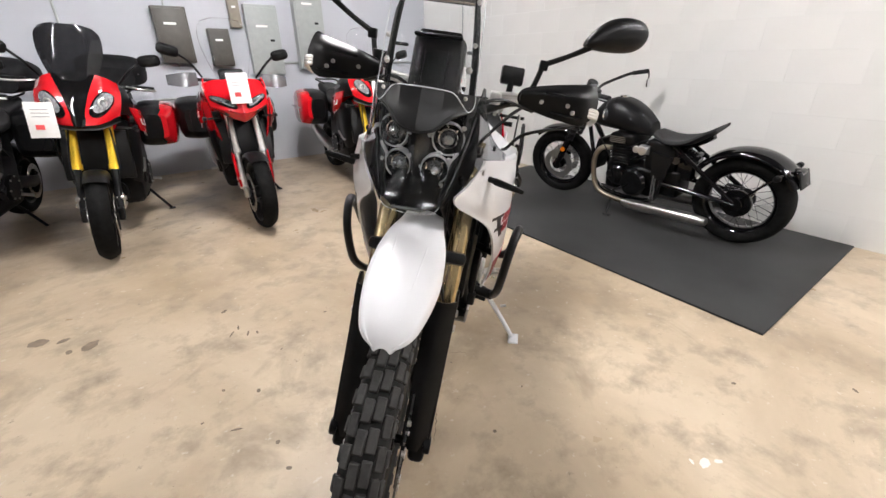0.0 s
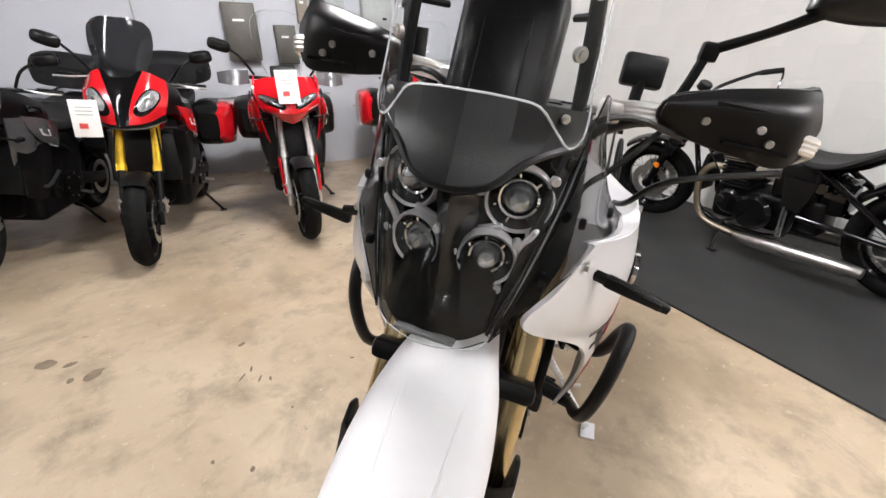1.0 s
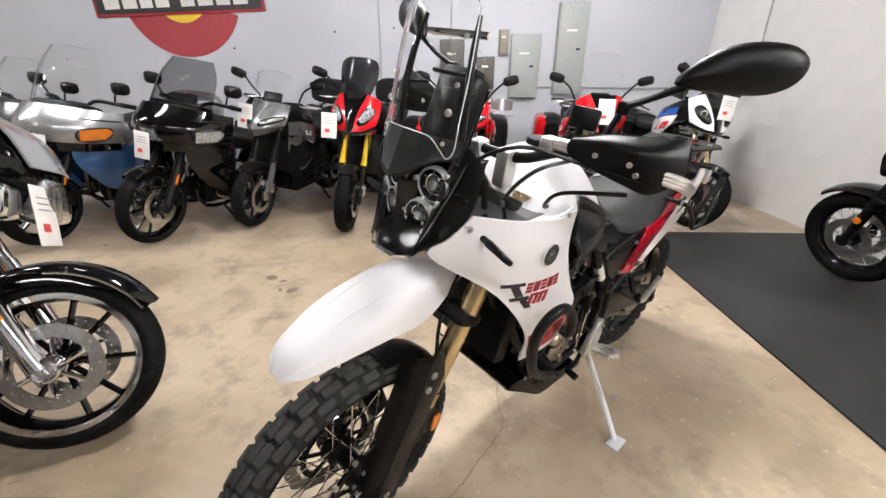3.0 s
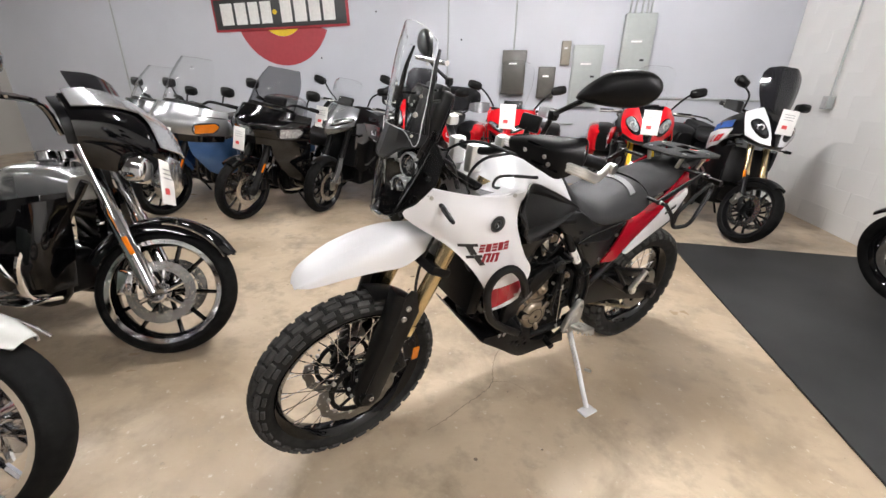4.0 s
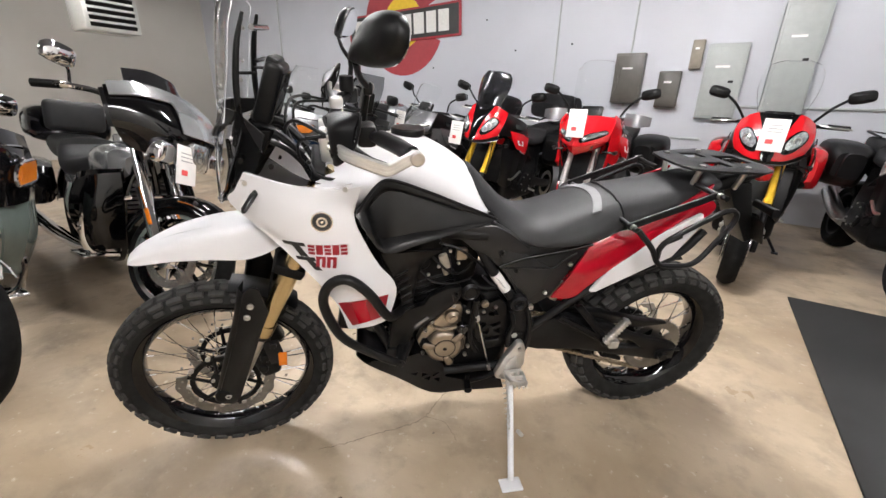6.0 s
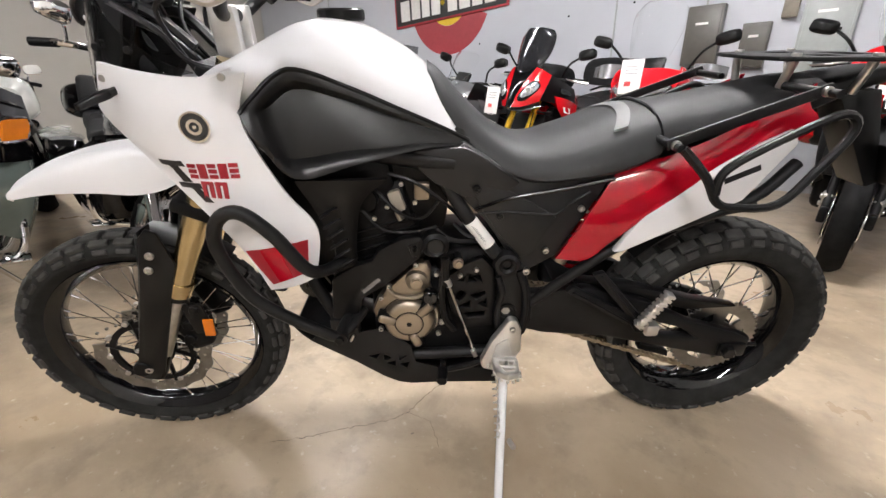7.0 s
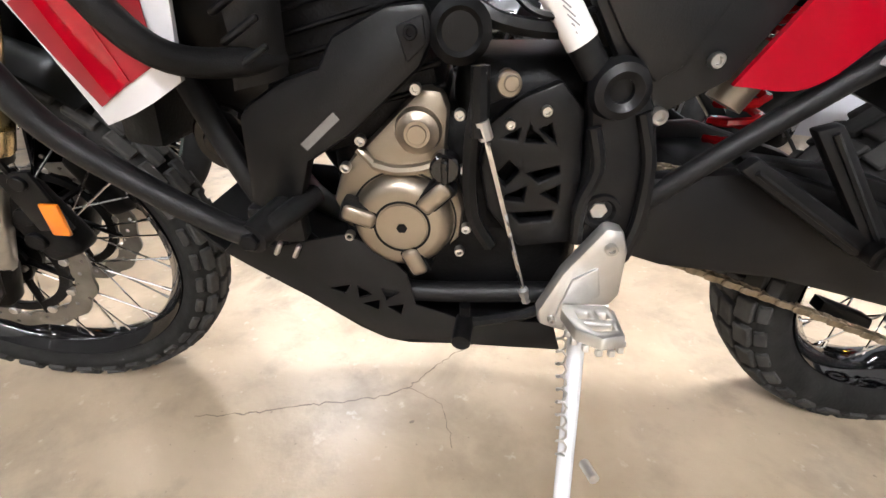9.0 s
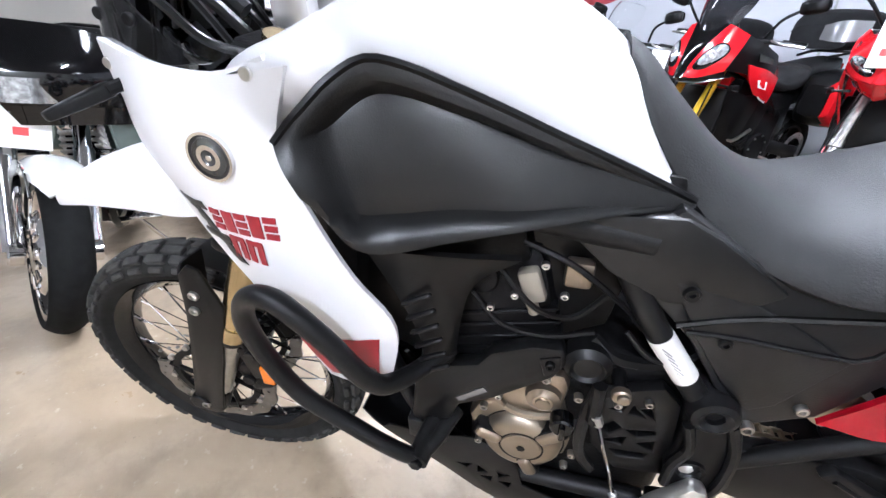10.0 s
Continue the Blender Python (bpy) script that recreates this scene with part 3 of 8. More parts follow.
for s in (1, -1):
    d = sp("brake_disc", wave_disc((1.60, s * 0.070, 0.346), 0.149, 0.116), DISC, "drilled steel brake disc", fw)
    arms = [rod((1.60 + 0.045 * math.cos(a), s * 0.066, 0.346 + 0.045 * math.sin(a)), (1.60 + 0.117 * math.cos(a + 0.35), s * 0.069, 0.346 + 0.117 * math.sin(a + 0.35)), 0.006, 6) for a in np.linspace(0, 6.283, 7)[:-1]]
    sp("disc_carrier", disc((1.60, s * 0.066, 0.346), 0.05, 0.008), CASTBLACK, "", d)
    for arm in arms:
        sp("carrier_arm", arm, CASTBLACK, "", d)
    sp("carrier_ring", lathe([(0.092, -0.004), (0.108, -0.004), (0.108, 0.004), (0.092, 0.004)], 48, (1.60, s * 0.069, 0.346), True), CASTBLACK, "", d)
    for a in np.linspace(0, 6.283, 11)[:-1]:
        sp("disc_bobbin", disc((1.60 + 0.113 * math.cos(a), s * 0.072, 0.346 + 0.113 * math.sin(a)), 0.0075, 0.010, 12), STEEL, "", d)
    for a in np.linspace(0.3, 6.583, 7)[:-1]:
        sp("hub_bolt", disc((1.60 + 0.040 * math.cos(a), s * 0.072, 0.346 + 0.040 * math.sin(a)), 0.006, 0.010, 10), STEEL, "", d)
    sp("brake_caliper", join(rbox((1.468, s * 0.074, 0.43), (0.065, 0.055, 0.13), 0.016, 3, pose(0, 0, 0, 0, 18, 0)), disc((1.462, s * 0.103, 0.455), 0.015, 0.012), disc((1.472, s * 0.103, 0.41), 0.015, 0.012)), CASTBLACK, "black brake caliper")
    # fork leg: gold outer tube, bright slider, cast foot
    fl = sp("fork_leg", join(rod((1.575, s * 0.104, 0.33), (1.425, s * 0.104, 0.62), 0.0215, 14)), STEEL)
    sp("fork_foot", join(rbox((1.585, s * 0.104, 0.34), (0.07, 0.045, 0.10), 0.015, 3, pose(0, 0, 0, 0, -27, 0)), disc((1.60, s * 0.128, 0.346), 0.024, 0.02)), CASTBLACK)
    sp("fork_tube", join(rod((1.452, s * 0.104, 0.565), (1.432, s * 0.104, 0.60), 0.030, 18), rod((1.437, s * 0.104, 0.595), (1.19, s * 0.104, 1.08), 0.0275, 18)), GOLD, "gold anodised fork tube")
    sp("dust_seal", rod((1.459, s * 0.104, 0.552), (1.451, s * 0.104, 0.567), 0.0285, 18), BLACK)
    gd = sp("fork_guard", join(plate([(1.474, 0.735), (1.452, 0.755), (1.432, 0.745), (1.418, 0.66), (1.444, 0.597), (1.552, 0.325), (1.575, 0.305), (1.606, 0.318), (1.608, 0.36), (1.515, 0.60)], s * 0.126, s * 0.134, 0.003),
                            patch([[(1.474 + dx, s * y, 0.735), (1.500 + dx, s * y, 0.64), (1.543 + dx, s * y, 0.52), (1.606 + dx, s * y, 0.34)] for y, dx in ((0.132, 0.0), (0.10, 0.018), (0.058, 0.010))], 0.004, 3)), BLACK, "black plastic fork guard")
    for bx, bz in ((1.462, 0.690), (1.477, 0.652), (1.585, 0.342)):
        bolt((bx, s * 0.137, bz), 0.011, 0.006, gd, STEEL, True, s)
sp("reflector", rbox((1.406, 0.120, 0.457), (0.026, 0.007, 0.054), 0.003, 2, pose(0, 0, 0, 0, -6, 0)), ORANGE, "amber fork reflector")
sp("reflector_bracket", join(plate([(1.395, 0.435), (1.445, 0.435), (1.46, 0.53), (1.41, 0.53)], 0.108, 0.115, 0.002), disc((1.428, 0.118, 0.515), 0.011, 0.008)), BLACK)
sp("brake_hose", tube([(1.44, 0.10, 0.49), (1.43, 0.12, 0.60), (1.39, 0.07, 0.78), (1.30, 0.06, 0.95)], 0.005, 6), BLACK)
sp("lower_clamp", rbox((1.345, 0, 0.79), (0.09, 0.27, 0.035), 0.012, 2, pose(0, 0, 0, 0, -27, 0)), CASTBLACK)
sp("upper_clamp", rbox((1.215, 0, 1.055), (0.09, 0.25, 0.03), 0.01, 2, pose(0, 0, 0, 0, -27, 0)), CASTBLACK)
# high fender
def arch(x, w, top, edge, dz=0.0):
    return [(x, -w, edge), (x, -w * 0.96, (edge * 0.45 + top * 0.55)), (x + 0.002, -w * 0.78, top - 0.011), (x + 0.003, -w * 0.40, top - 0.003), (x + 0.003, 0, top), (x + 0.003, w * 0.40, top - 0.003), (x + 0.002, w * 0.78, top - 0.011), (x, w * 0.96, (edge * 0.45 + top * 0.55)), (x, w, edge)]


FEND = [arch(1.772, 0.020, 0.802, 0.799), arch(1.758, 0.040, 0.822, 0.805), arch(1.725, 0.058, 0.846, 0.812), arch(1.645, 0.076, 0.882, 0.826), arch(1.55, 0.082, 0.905, 0.826), arch(1.47, 0.078, 0.914, 0.815), arch(1.41, 0.068, 0.912, 0.822), arch(1.35, 0.058, 0.905, 0.85), arch(1.31, 0.052, 0.90, 0.87)]
sp("front_fender", patch(FEND, 0.004, 4, 3), WHITE_FLEX, "long white plastic fender")
sp("fender_crease", both(tube([(1.735, 0.020, 0.8405), (1.645, 0.030, 0.8815), (1.55, 0.036, 0.9035), (1.46, 0.040, 0.911)], 0.0018, 6, 4)), WHITE_FLEX)
sp("fender_mount", rbox((1.40, 0, 0.865), (0.16, 0.10, 0.05), 0.012), BLACK)
sp("lower_fender", patch([[(1.60 + rr * math.cos(a), y, 0.346 + rr * math.sin(a)) for a in np.linspace(1.75, 2.35, 6)] for y, rr in ((-0.05, 0.350), (0, 0.358), (0.05, 0.350))], 0.004, 3), BLACK)

# head: clear cover, black nose, four lamps
def wide(rows):
    """Rows given from the middle outwards, carried over to the other side."""
    return [[(x, -y, z) for x, y, z in row[:0:-1]] + row for row in rows]


cov = wide([[(1.470, 0, 1.180), (1.448, 0.058, 1.178), (1.395, 0.113, 1.175)],
            [(1.492, 0, 1.126), (1.468, 0.055, 1.126), (1.417, 0.106, 1.126)],
            [(1.507, 0, 1.050), (1.490, 0.047, 1.050), (1.452, 0.090, 1.052)],
            [(1.514, 0, 0.966), (1.504, 0.040, 0.967), (1.487, 0.067, 0.976)]])
ap("headlamp_cover", patch(cov, 0.003, 4), CLEAR, "clear one-piece headlamp cover").visible_shadow = False
ap("cover_rim", tube([cov[0][0], cov[1][0], cov[2][0], cov[3][0], cov[3][1], cov[3][2], cov[3][3], cov[3][4], cov[2][4], cov[1][4], cov[0][4]], 0.0008, 6, 3), EDGE).visible_shadow = False
back = [[(x - dx, y * 0.95, z + dz) for x, y, z in row] for row, dx, dz in zip(cov, (0.070, 0.066, 0.056, 0.010), (0, 0, 0, 0.004))]
nose = ap("nose_housing", patch(back, 0.008, 4), GLOSS, "gloss black headlamp housing")
ap("housing_wall", both(patch([[(1.392, 0.109, 1.172), (1.330, 0.106, 1.172)], [(1.413, 0.102, 1.126), (1.350, 0.100, 1.126)], [(1.448, 0.087, 1.052), (1.395, 0.085, 1.052)], [(1.483, 0.065, 0.980), (1.468, 0.062, 0.982)]], 0.004, 3)), SATIN, "", nose)
ap("nose_spine", both(patch([[(1.470, 0.0, 1.128), (1.432, 0.030, 1.122)], [(1.474, 0.0, 1.060), (1.452, 0.014, 1.056)], [(1.486, 0.0, 1.010), (1.462, 0.026, 1.005)], [(1.503, 0.0, 0.973), (1.488, 0.040, 0.975)]], 0.004, 3)), GLOSS, "", nose)
ap("nose_wedge", both(patch([[(1.466, 0.020, 1.030), (1.442, 0.060, 1.032)], [(1.482, 0.030, 1.002), (1.462, 0.062, 1.004)], [(1.498, 0.034, 0.976), (1.482, 0.060, 0.982)]], 0.004, 3)), GLOSS, "", nose)
# thin grey bar across the foot of the headlamp cover
ap("cover_foot_bar", rbox((1.505, 0, 0.974), (0.012, 0.072, 0.006), 0.002), GREY, "", nose)
brow = wide([[(1.462, 0, 1.226), (1.455, 0.046, 1.225), (1.436, 0.082, 1.222), (1.402, 0.110, 1.218)],
             [(1.480, 0, 1.180), (1.466, 0.046, 1.184), (1.446, 0.078, 1.196), (1.408, 0.110, 1.204)],
             [(1.494, 0, 1.142), (1.486, 0.038, 1.149), (1.462, 0.070, 1.176), (1.418, 0.108, 1.190)]])
ap("brow_panel", patch(brow, 0.006, 3, 1), COVER, "black brow panel over the lamps", smooth=12)
ap("brow_ridge", tube(brow[2], 0.0042, 6, 3), BLACK)
for s in (1, -1):
    for ly, lz, lx, lr in ((0.062, 1.124, 1.428, 0.033), (0.042, 1.056, 1.446, 0.030)):
        lm = at(lx, s * ly, lz, 0, -2, s * 12 - 90)
        lamp = ap("headlamp", tf(lathe([(0, -0.020), (lr * 0.42, -0.018), (lr * 0.75, -0.006), (lr * 0.97, 0.006), (lr, 0.004), (lr, -0.024), (0, -0.024)], 30), lm), LAMPDARK, "round projector headlamp")
        part("projector", tf(lathe([(0, 0.012), (lr * 0.30, 0.009), (lr * 0.52, -0.002), (lr * 0.58, -0.016), (0, -0.016)], 24), lm), LAMPGLASS, lamp, "clear faceted projector lens")
        part("projector_ring", tf(lathe([(lr * 0.60, -0.006), (lr * 0.68, -0.005), (lr * 0.68, -0.001), (lr * 0.60, -0.002)], 28, (0, 0, 0), True), lm), CHROME, lamp)
        # small chrome chips put in as glints inside the lamp
        for k in range(7):
            a = 0.5 + k * 0.9
            part("lamp_glint", tf(rbox((0.80 * lr * math.cos(a), -0.001, 0.80 * lr * math.sin(a)), (0.004 + 0.002 * (k % 3), 0.002, 0.003), 0.0005, 1, pose(0, 0, 0, 20 * (k % 2), -math.degrees(a), 15)), lm), CHROME, lamp)
        part("bezel", tf(join(lathe([(lr * 1.0, -0.010), (lr * 1.13, -0.010), (lr * 1.15, 0.000), (lr * 1.08, 0.008), (lr * 1.0, 0.005)], 32, (0, 0, 0), True), *[disc((1.28 * lr * math.cos(a), 0.004, 1.28 * lr * math.sin(a)), 0.0052, 0.012, 10) for a in (0.1, 2.4, 4.2)]), lm), LAMPRING, lamp, "cast aluminium lamp ring")
    for (ya, za), (yb, zb) in (((0.086, 1.094), (0.073, 1.070)), ((0.046, 1.092), (0.030, 1.086))):
        ap("lamp_bracket", tf(rbox((0, 0, 0), (0.010, 0.007, math.hypot(yb - ya, zb - za) + 0.012), 0.002, 1), at(1.438, s * (ya + yb) / 2, (za + zb) / 2, s * -math.degrees(math.atan2(yb - ya, zb - za)) + 180, 0, 0)), LAMPRING, "cast aluminium lamp strut", nose)
    # smoked side deflectors and the nose flanks behind them
    ap("side_deflector", patch([[(1.389, s * 0.121, 1.236), (1.385, s * 0.125, 1.222), (1.383, s * 0.128, 1.205), (1.380, s * 0.131, 1.190)],
                                [(1.415, s * 0.108, 1.165), (1.400, s * 0.124, 1.158), (1.380, s * 0.136, 1.148), (1.352, s * 0.148, 1.135)],
                                [(1.444, s * 0.094, 1.087), (1.410, s * 0.130, 1.095), (1.365, s * 0.150, 1.098), (1.30, s * 0.168, 1.098)],
                                [(1.470, s * 0.078, 1.018), (1.415, s * 0.138, 1.066), (1.34, s * 0.170, 1.070), (1.255, s * 0.184, 1.076)],
                                [(1.489, s * 0.069, 0.976), (1.405, s * 0.146, 1.060), (1.30, s * 0.186, 1.058), (1.215, s * 0.190, 1.064)]], 0.003, 4), SMOKE, "smoked side deflector").visible_shadow = False
    ap("deflector_edge", tube([(1.489, s * 0.070, 0.976), (1.470, s * 0.079, 1.018), (1.444, s * 0.095, 1.087), (1.415, s * 0.109, 1.165), (1.389, s * 0.122, 1.236), (1.381, s * 0.131, 1.192), (1.352, s * 0.149, 1.136), (1.30, s * 0.169, 1.099), (1.255, s * 0.185, 1.077), (1.215, s * 0.191, 1.065)], 0.0008, 6, 4), SMOKE).visible_shadow = False
    ap("nose_gap_strip", tube([(1.481, s * 0.071, 0.982), (1.446, s * 0.093, 1.054), (1.411, s * 0.109, 1.126), (1.392, s * 0.116, 1.170)], 0.0038, 6, 4), BLACK)
    for p in ((1.404, 0.128, 1.105), (1.440, 0.103, 1.035), (1.33, 0.158, 1.10)):
        ap("fastener", disc((p[0], s * (p[1] + 0.004), p[2]), 0.007, 0.008, 12), BLACK)
    ap("nose_flank", patch([[(1.402, s * 0.104, 1.216), (1.372, s * 0.112, 1.190), (1.345, s * 0.116, 1.165)], [(1.424, s * 0.094, 1.160), (1.395, s * 0.108, 1.150), (1.355, s * 0.120, 1.138)], [(1.440, s * 0.082, 1.090), (1.410, s * 0.104, 1.090), (1.368, s * 0.124, 1.092)], [(1.460, s * 0.068, 1.020), (1.432, s * 0.096, 1.030), (1.395, s * 0.122, 1.050)], [(1.474, s * 0.060, 0.984), (1.452, s * 0.080, 0.990), (1.425, s * 0.105, 1.005)]], 0.005, 4), COVER, "black flank panel behind the deflector")
    for fx, fy, fz in ((1.412, 0.104, 1.168), (1.405, 0.112, 1.110), (1.428, 0.104, 1.040)):
        ap("flank_bolt", tf(disc((0, 0, 0), 0.0075, 0.008, 14), at(fx, s * fy, fz, 0, 0, -s * 45)), BLACK)
    ap("head_frame", tube([(1.38, s * 0.09, 1.16), (1.30, s * 0.08, 1.12), (1.24, s * 0.04, 1.03)], 0.008, 8), BLACK)
# wind screen with stays, bolts and cross bar
scr = wide([[(1.466, 0, 1.228), (1.462, 0.036, 1.227), (1.452, 0.066, 1.222), (1.442, 0.086, 1.200), (1.438, 0.100, 1.188), (1.430, 0.110, 1.204)],
            [(1.460, 0, 1.262), (1.456, 0.036, 1.261), (1.446, 0.066, 1.258), (1.436, 0.086, 1.250), (1.428, 0.098, 1.246), (1.420, 0.106, 1.250)],
            [(1.450, 0, 1.330), (1.446, 0.036, 1.329), (1.435, 0.066, 1.328), (1.422, 0.084, 1.326), (1.412, 0.095, 1.324), (1.404, 0.102, 1.322)],
            [(1.436, 0, 1.410), (1.432, 0.034, 1.409), (1.421, 0.062, 1.407), (1.408, 0.078, 1.404), (1.398, 0.089, 1.401), (1.390, 0.096, 1.398)],
            [(1.416, 0, 1.485), (1.412, 0.030, 1.483), (1.402, 0.054, 1.475), (1.392, 0.069, 1.464), (1.384, 0.079, 1.452), (1.378, 0.086, 1.440)]])
ap("wind_screen", patch(scr, 0.0035, 4, 3), CLEAR, "tall clear wind screen").visible_shadow = False
ap("screen_edge", tube([p for p in scr[0]] + [scr[1][-1], scr[2][-1], scr[3][-1]] + scr[4][::-1] + [scr[3][0], scr[2][0], scr[1][0]], 0.0012, 6, 4, True), EDGE).visible_shadow = False
for s in (1, -1):
    ap("screen_stay", join(tube([(1.400, s * 0.098, 1.175), (1.396, s * 0.094, 1.27), (1.382, s * 0.084, 1.36), (1.362, s * 0.072, 1.425)], [0.006, 0.008, 0.007, 0.004], 8), rod((1.390, s * 0.088, 1.30), (1.350, s * 0.070, 1.30), 0.004, 6)), BLACK)
    for p, br in (((1.432, 0.088, 1.268), 0.72), ((1.420, 0.092, 1.315), 0.5), ((1.441, 0.090, 1.214), 0.45), ((1.404, 0.086, 1.392), 0.5)):
        part("screen_bolt", tf(join(disc((0, 0, 0), 0.0095, 0.010, 16), disc((0, 0.006, 0), 0.0055, 0.006, 12)), at(p[0], s * p[1], p[2], 0, 0, -s * 50 + (0 if s > 0 else 180), br)), STEEL, adv)
ap("cross_bar", rod((1.345, -0.084, 1.395), (1.345, 0.084, 1.395), 0.007), CHROME, "bright cross bar behind the screen")
du = ap("display_unit", join(rbox((1.338, 0, 1.25), (0.045, 0.12, 0.155), 0.014, 3, pose(0, 0, 0, 0, -21, 0)), rbox((1.345, 0, 1.255), (0.03, 0.10, 0.17), 0.008, 2, pose(0, 0, 0, 0, -21, 0))), BLACK, "upright black instrument display")
ap("display_rib", join(rbox((1.364, 0, 1.245), (0.008, 0.055, 0.11), 0.004, 2, pose(0, 0, 0, 0, -21, 0)), rbox((1.352, 0, 1.325), (0.012, 0.11, 0.008), 0.003, 1, pose(0, 0, 0, 0, -21, 0))), SATIN, "", du)
ap("display_glass", rbox((1.314, 0, 1.242), (0.006, 0.11, 0.12), 0.002, 1, pose(0, 0, 0, 0, -21, 0)), SCREENGLASS, "", du)
ap("display_mount", both(tube([(1.38, 0.05, 1.17), (1.33, 0.06, 1.16), (1.27, 0.05, 1.10)], 0.012, 8)), BLACK)

# handlebar, grips, guards, mirrors
HB = ST @ Matrix.Translation((0.032, 0, 0))


def sb(name, g, material, label="", parent=None):
    return part(name, tf(g, HB), material, parent or adv, label)


sb("handlebar", tube([(1.014, -0.402, 1.206), (1.060, -0.30, 1.210), (1.125, -0.17, 1.200), (1.165, -0.07, 1.160), (1.165, 0.07, 1.160), (1.125, 0.17, 1.200), (1.060, 0.30, 1.210), (1.014, 0.402, 1.206)], 0.0125, 12), SATIN)
sb("bar_clamp", both(rbox((1.172, 0.045, 1.130), (0.05, 0.035, 0.09), 0.008)), ALU)
for s in (1, -1):
    sb("grip", tube([(1.066, s * 0.285, 1.211), (1.040, s * 0.34, 1.210), (1.018, s * 0.392, 1.207)], 0.0175, 12, 3), BLACK)
    sb("hand_guard_bar", join(*[tf(tube([(1.140, s * 0.118, 1.206), (1.152, s * 0.165, 1.214), (1.156, s * 0.235, 1.216), (1.156, s * 0.335, 1.215), (1.150, s * 0.385, 1.212), (1.128, s * 0.404, 1.205), (1.080, s * 0.410, 1.187), (1.064, s * 0.410, 1.185), (1.040, s * 0.409, 1.196), (1.016, s * 0.406, 1.208)], 0.0068, 8), Matrix.Translation((0, 0, dz))) for dz in (-0.007, 0.0, 0.007)]), ALU, "bare aluminium hand guard bar")
    sb("bar_end", disc((1.012, s * 0.412, 1.206), 0.0145, 0.020, 16), STEEL)
    sb("guard_clamp", rbox((1.142, s * 0.125, 1.205), (0.040, 0.034, 0.034), 0.009), ALU)
    top_edge = [(1.170, s * 0.192, 1.240), (1.150, s * 0.25, 1.257), (1.138, s * 0.31, 1.269), (1.126, s * 0.355, 1.276), (1.114, s * 0.384, 1.278)]
    low_edge = [(1.172, s * 0.190, 1.207), (1.167, s * 0.25, 1.191), (1.166, s * 0.31, 1.183), (1.163, s * 0.364, 1.181), (1.130, s * 0.398, 1.222)]
    hg = sb("hand_guard", patch([top_edge, [(1.180, s * 0.188, 1.232), (1.173, s * 0.25, 1.243), (1.170, s * 0.31, 1.249), (1.162, s * 0.355, 1.252), (1.126, s * 0.392, 1.254)], [(1.178, s * 0.187, 1.219), (1.170, s * 0.25, 1.217), (1.170, s * 0.31, 1.216), (1.166, s * 0.360, 1.215), (1.130, s * 0.398, 1.235)], low_edge], 0.005, 4), BLACK, "black plastic hand guard")
    sb("guard_rim", tube(top_edge + low_edge[::-1], 0.003, 6, 4, True), SATIN, "", hg)
    for z0, z1, y0 in ((1.247, 1.242, 0.25), (1.201, 1.196, 0.275)):
        sb("guard_slot", patch([[(1.174, s * y0, z), (1.173, s * (y0 + 0.045), z - 0.001), (1.170, s * (y0 + 0.085), z - 0.002)] for z in (z0, z1)], 0.004, 4), GLOSS, "", hg)
    for by, bz in ((0.245, 1.220), (0.314, 1.222), (0.331, 1.207)):
        sb("bolt", tf(disc((0, 0, 0), 0.0055, 0.008, 12), at(1.174, s * by, bz, 0, 0, 90)), STEEL, "", hg)
    sb("lever", tube([(1.112, s * 0.215, 1.208), (1.128, s * 0.28, 1.200), (1.100, s * 0.36, 1.192), (1.070, s * 0.395, 1.188)], 0.006, 8), CASTBLACK)
    sb("switch_housing", rbox((1.092, s * 0.240, 1.208), (0.045, 0.06, 0.05), 0.012, 2), BLACK)
    mir = sb("mirror", join(tube([(1.100, s * 0.21, 1.208), (1.092, s * 0.226, 1.258), (1.086, s * 0.234, 1.294)], 0.0075, 8, 2), rbox((1.085, s * 0.238, 1.304), (0.020, 0.024, 0.026), 0.004), tube([(1.086, s * 0.241, 1.308), (1.106, s * 0.29, 1.335), (1.114, s * 0.340, 1.366)], [0.0075, 0.0065, 0.0075], 8)), BLACK, "black mirror on an angled stalk")
    mm = at(1.084, s * 0.414, 1.406, 0, -8, s * 20, 0.95)
    leaf = [(-0.105, -0.042), (-0.082, -0.004), (-0.040, 0.030), (0.010, 0.044), (0.058, 0.042), (0.084, 0.020), (0.078, -0.012), (0.045, -0.036), (-0.010, -0.046), (-0.065, -0.048)]
    rings = [[(dx, s * (0.006 + (y - 0.006) * k), (z + 0.002) * k) for y, z in leaf] for dx, k in ((-0.014, 0.95), (-0.011, 1.0), (0.002, 0.99), (0.012, 0.86), (0.020, 0.58), (0.024, 0.22))]
    sb("mirror_shell", tf(skin(rings, 3, 3), mm), BLACK, "", mir)
    sb("mirror_glass", tf(skin([[(dx, s * y * 0.92, z * 0.92) for y, z in leaf] for dx in (-0.018, -0.013)], 1, 3), mm), MIRROR, "", mir)
    # turn signals
    ind = ap("turn_signal", join(rod((1.374, s * 0.158, 1.036), (1.377, s * 0.186, 1.032), 0.0075, 8), tf(hull([blob(-0.038, 0.004, 0.006, -0.006), blob(-0.030, 0.0065, 0.0085, -0.0085), blob(0.010, 0.006, 0.0070, -0.0070), blob(0.036, 0.005, 0.0055, -0.0055), blob(0.040, 0.003, 0.0035, -0.0035)], 3, 2), at(1.381, s * 0.213, 1.027, 0, s * 10, s * 84))), BLACK, "slim black turn signal")
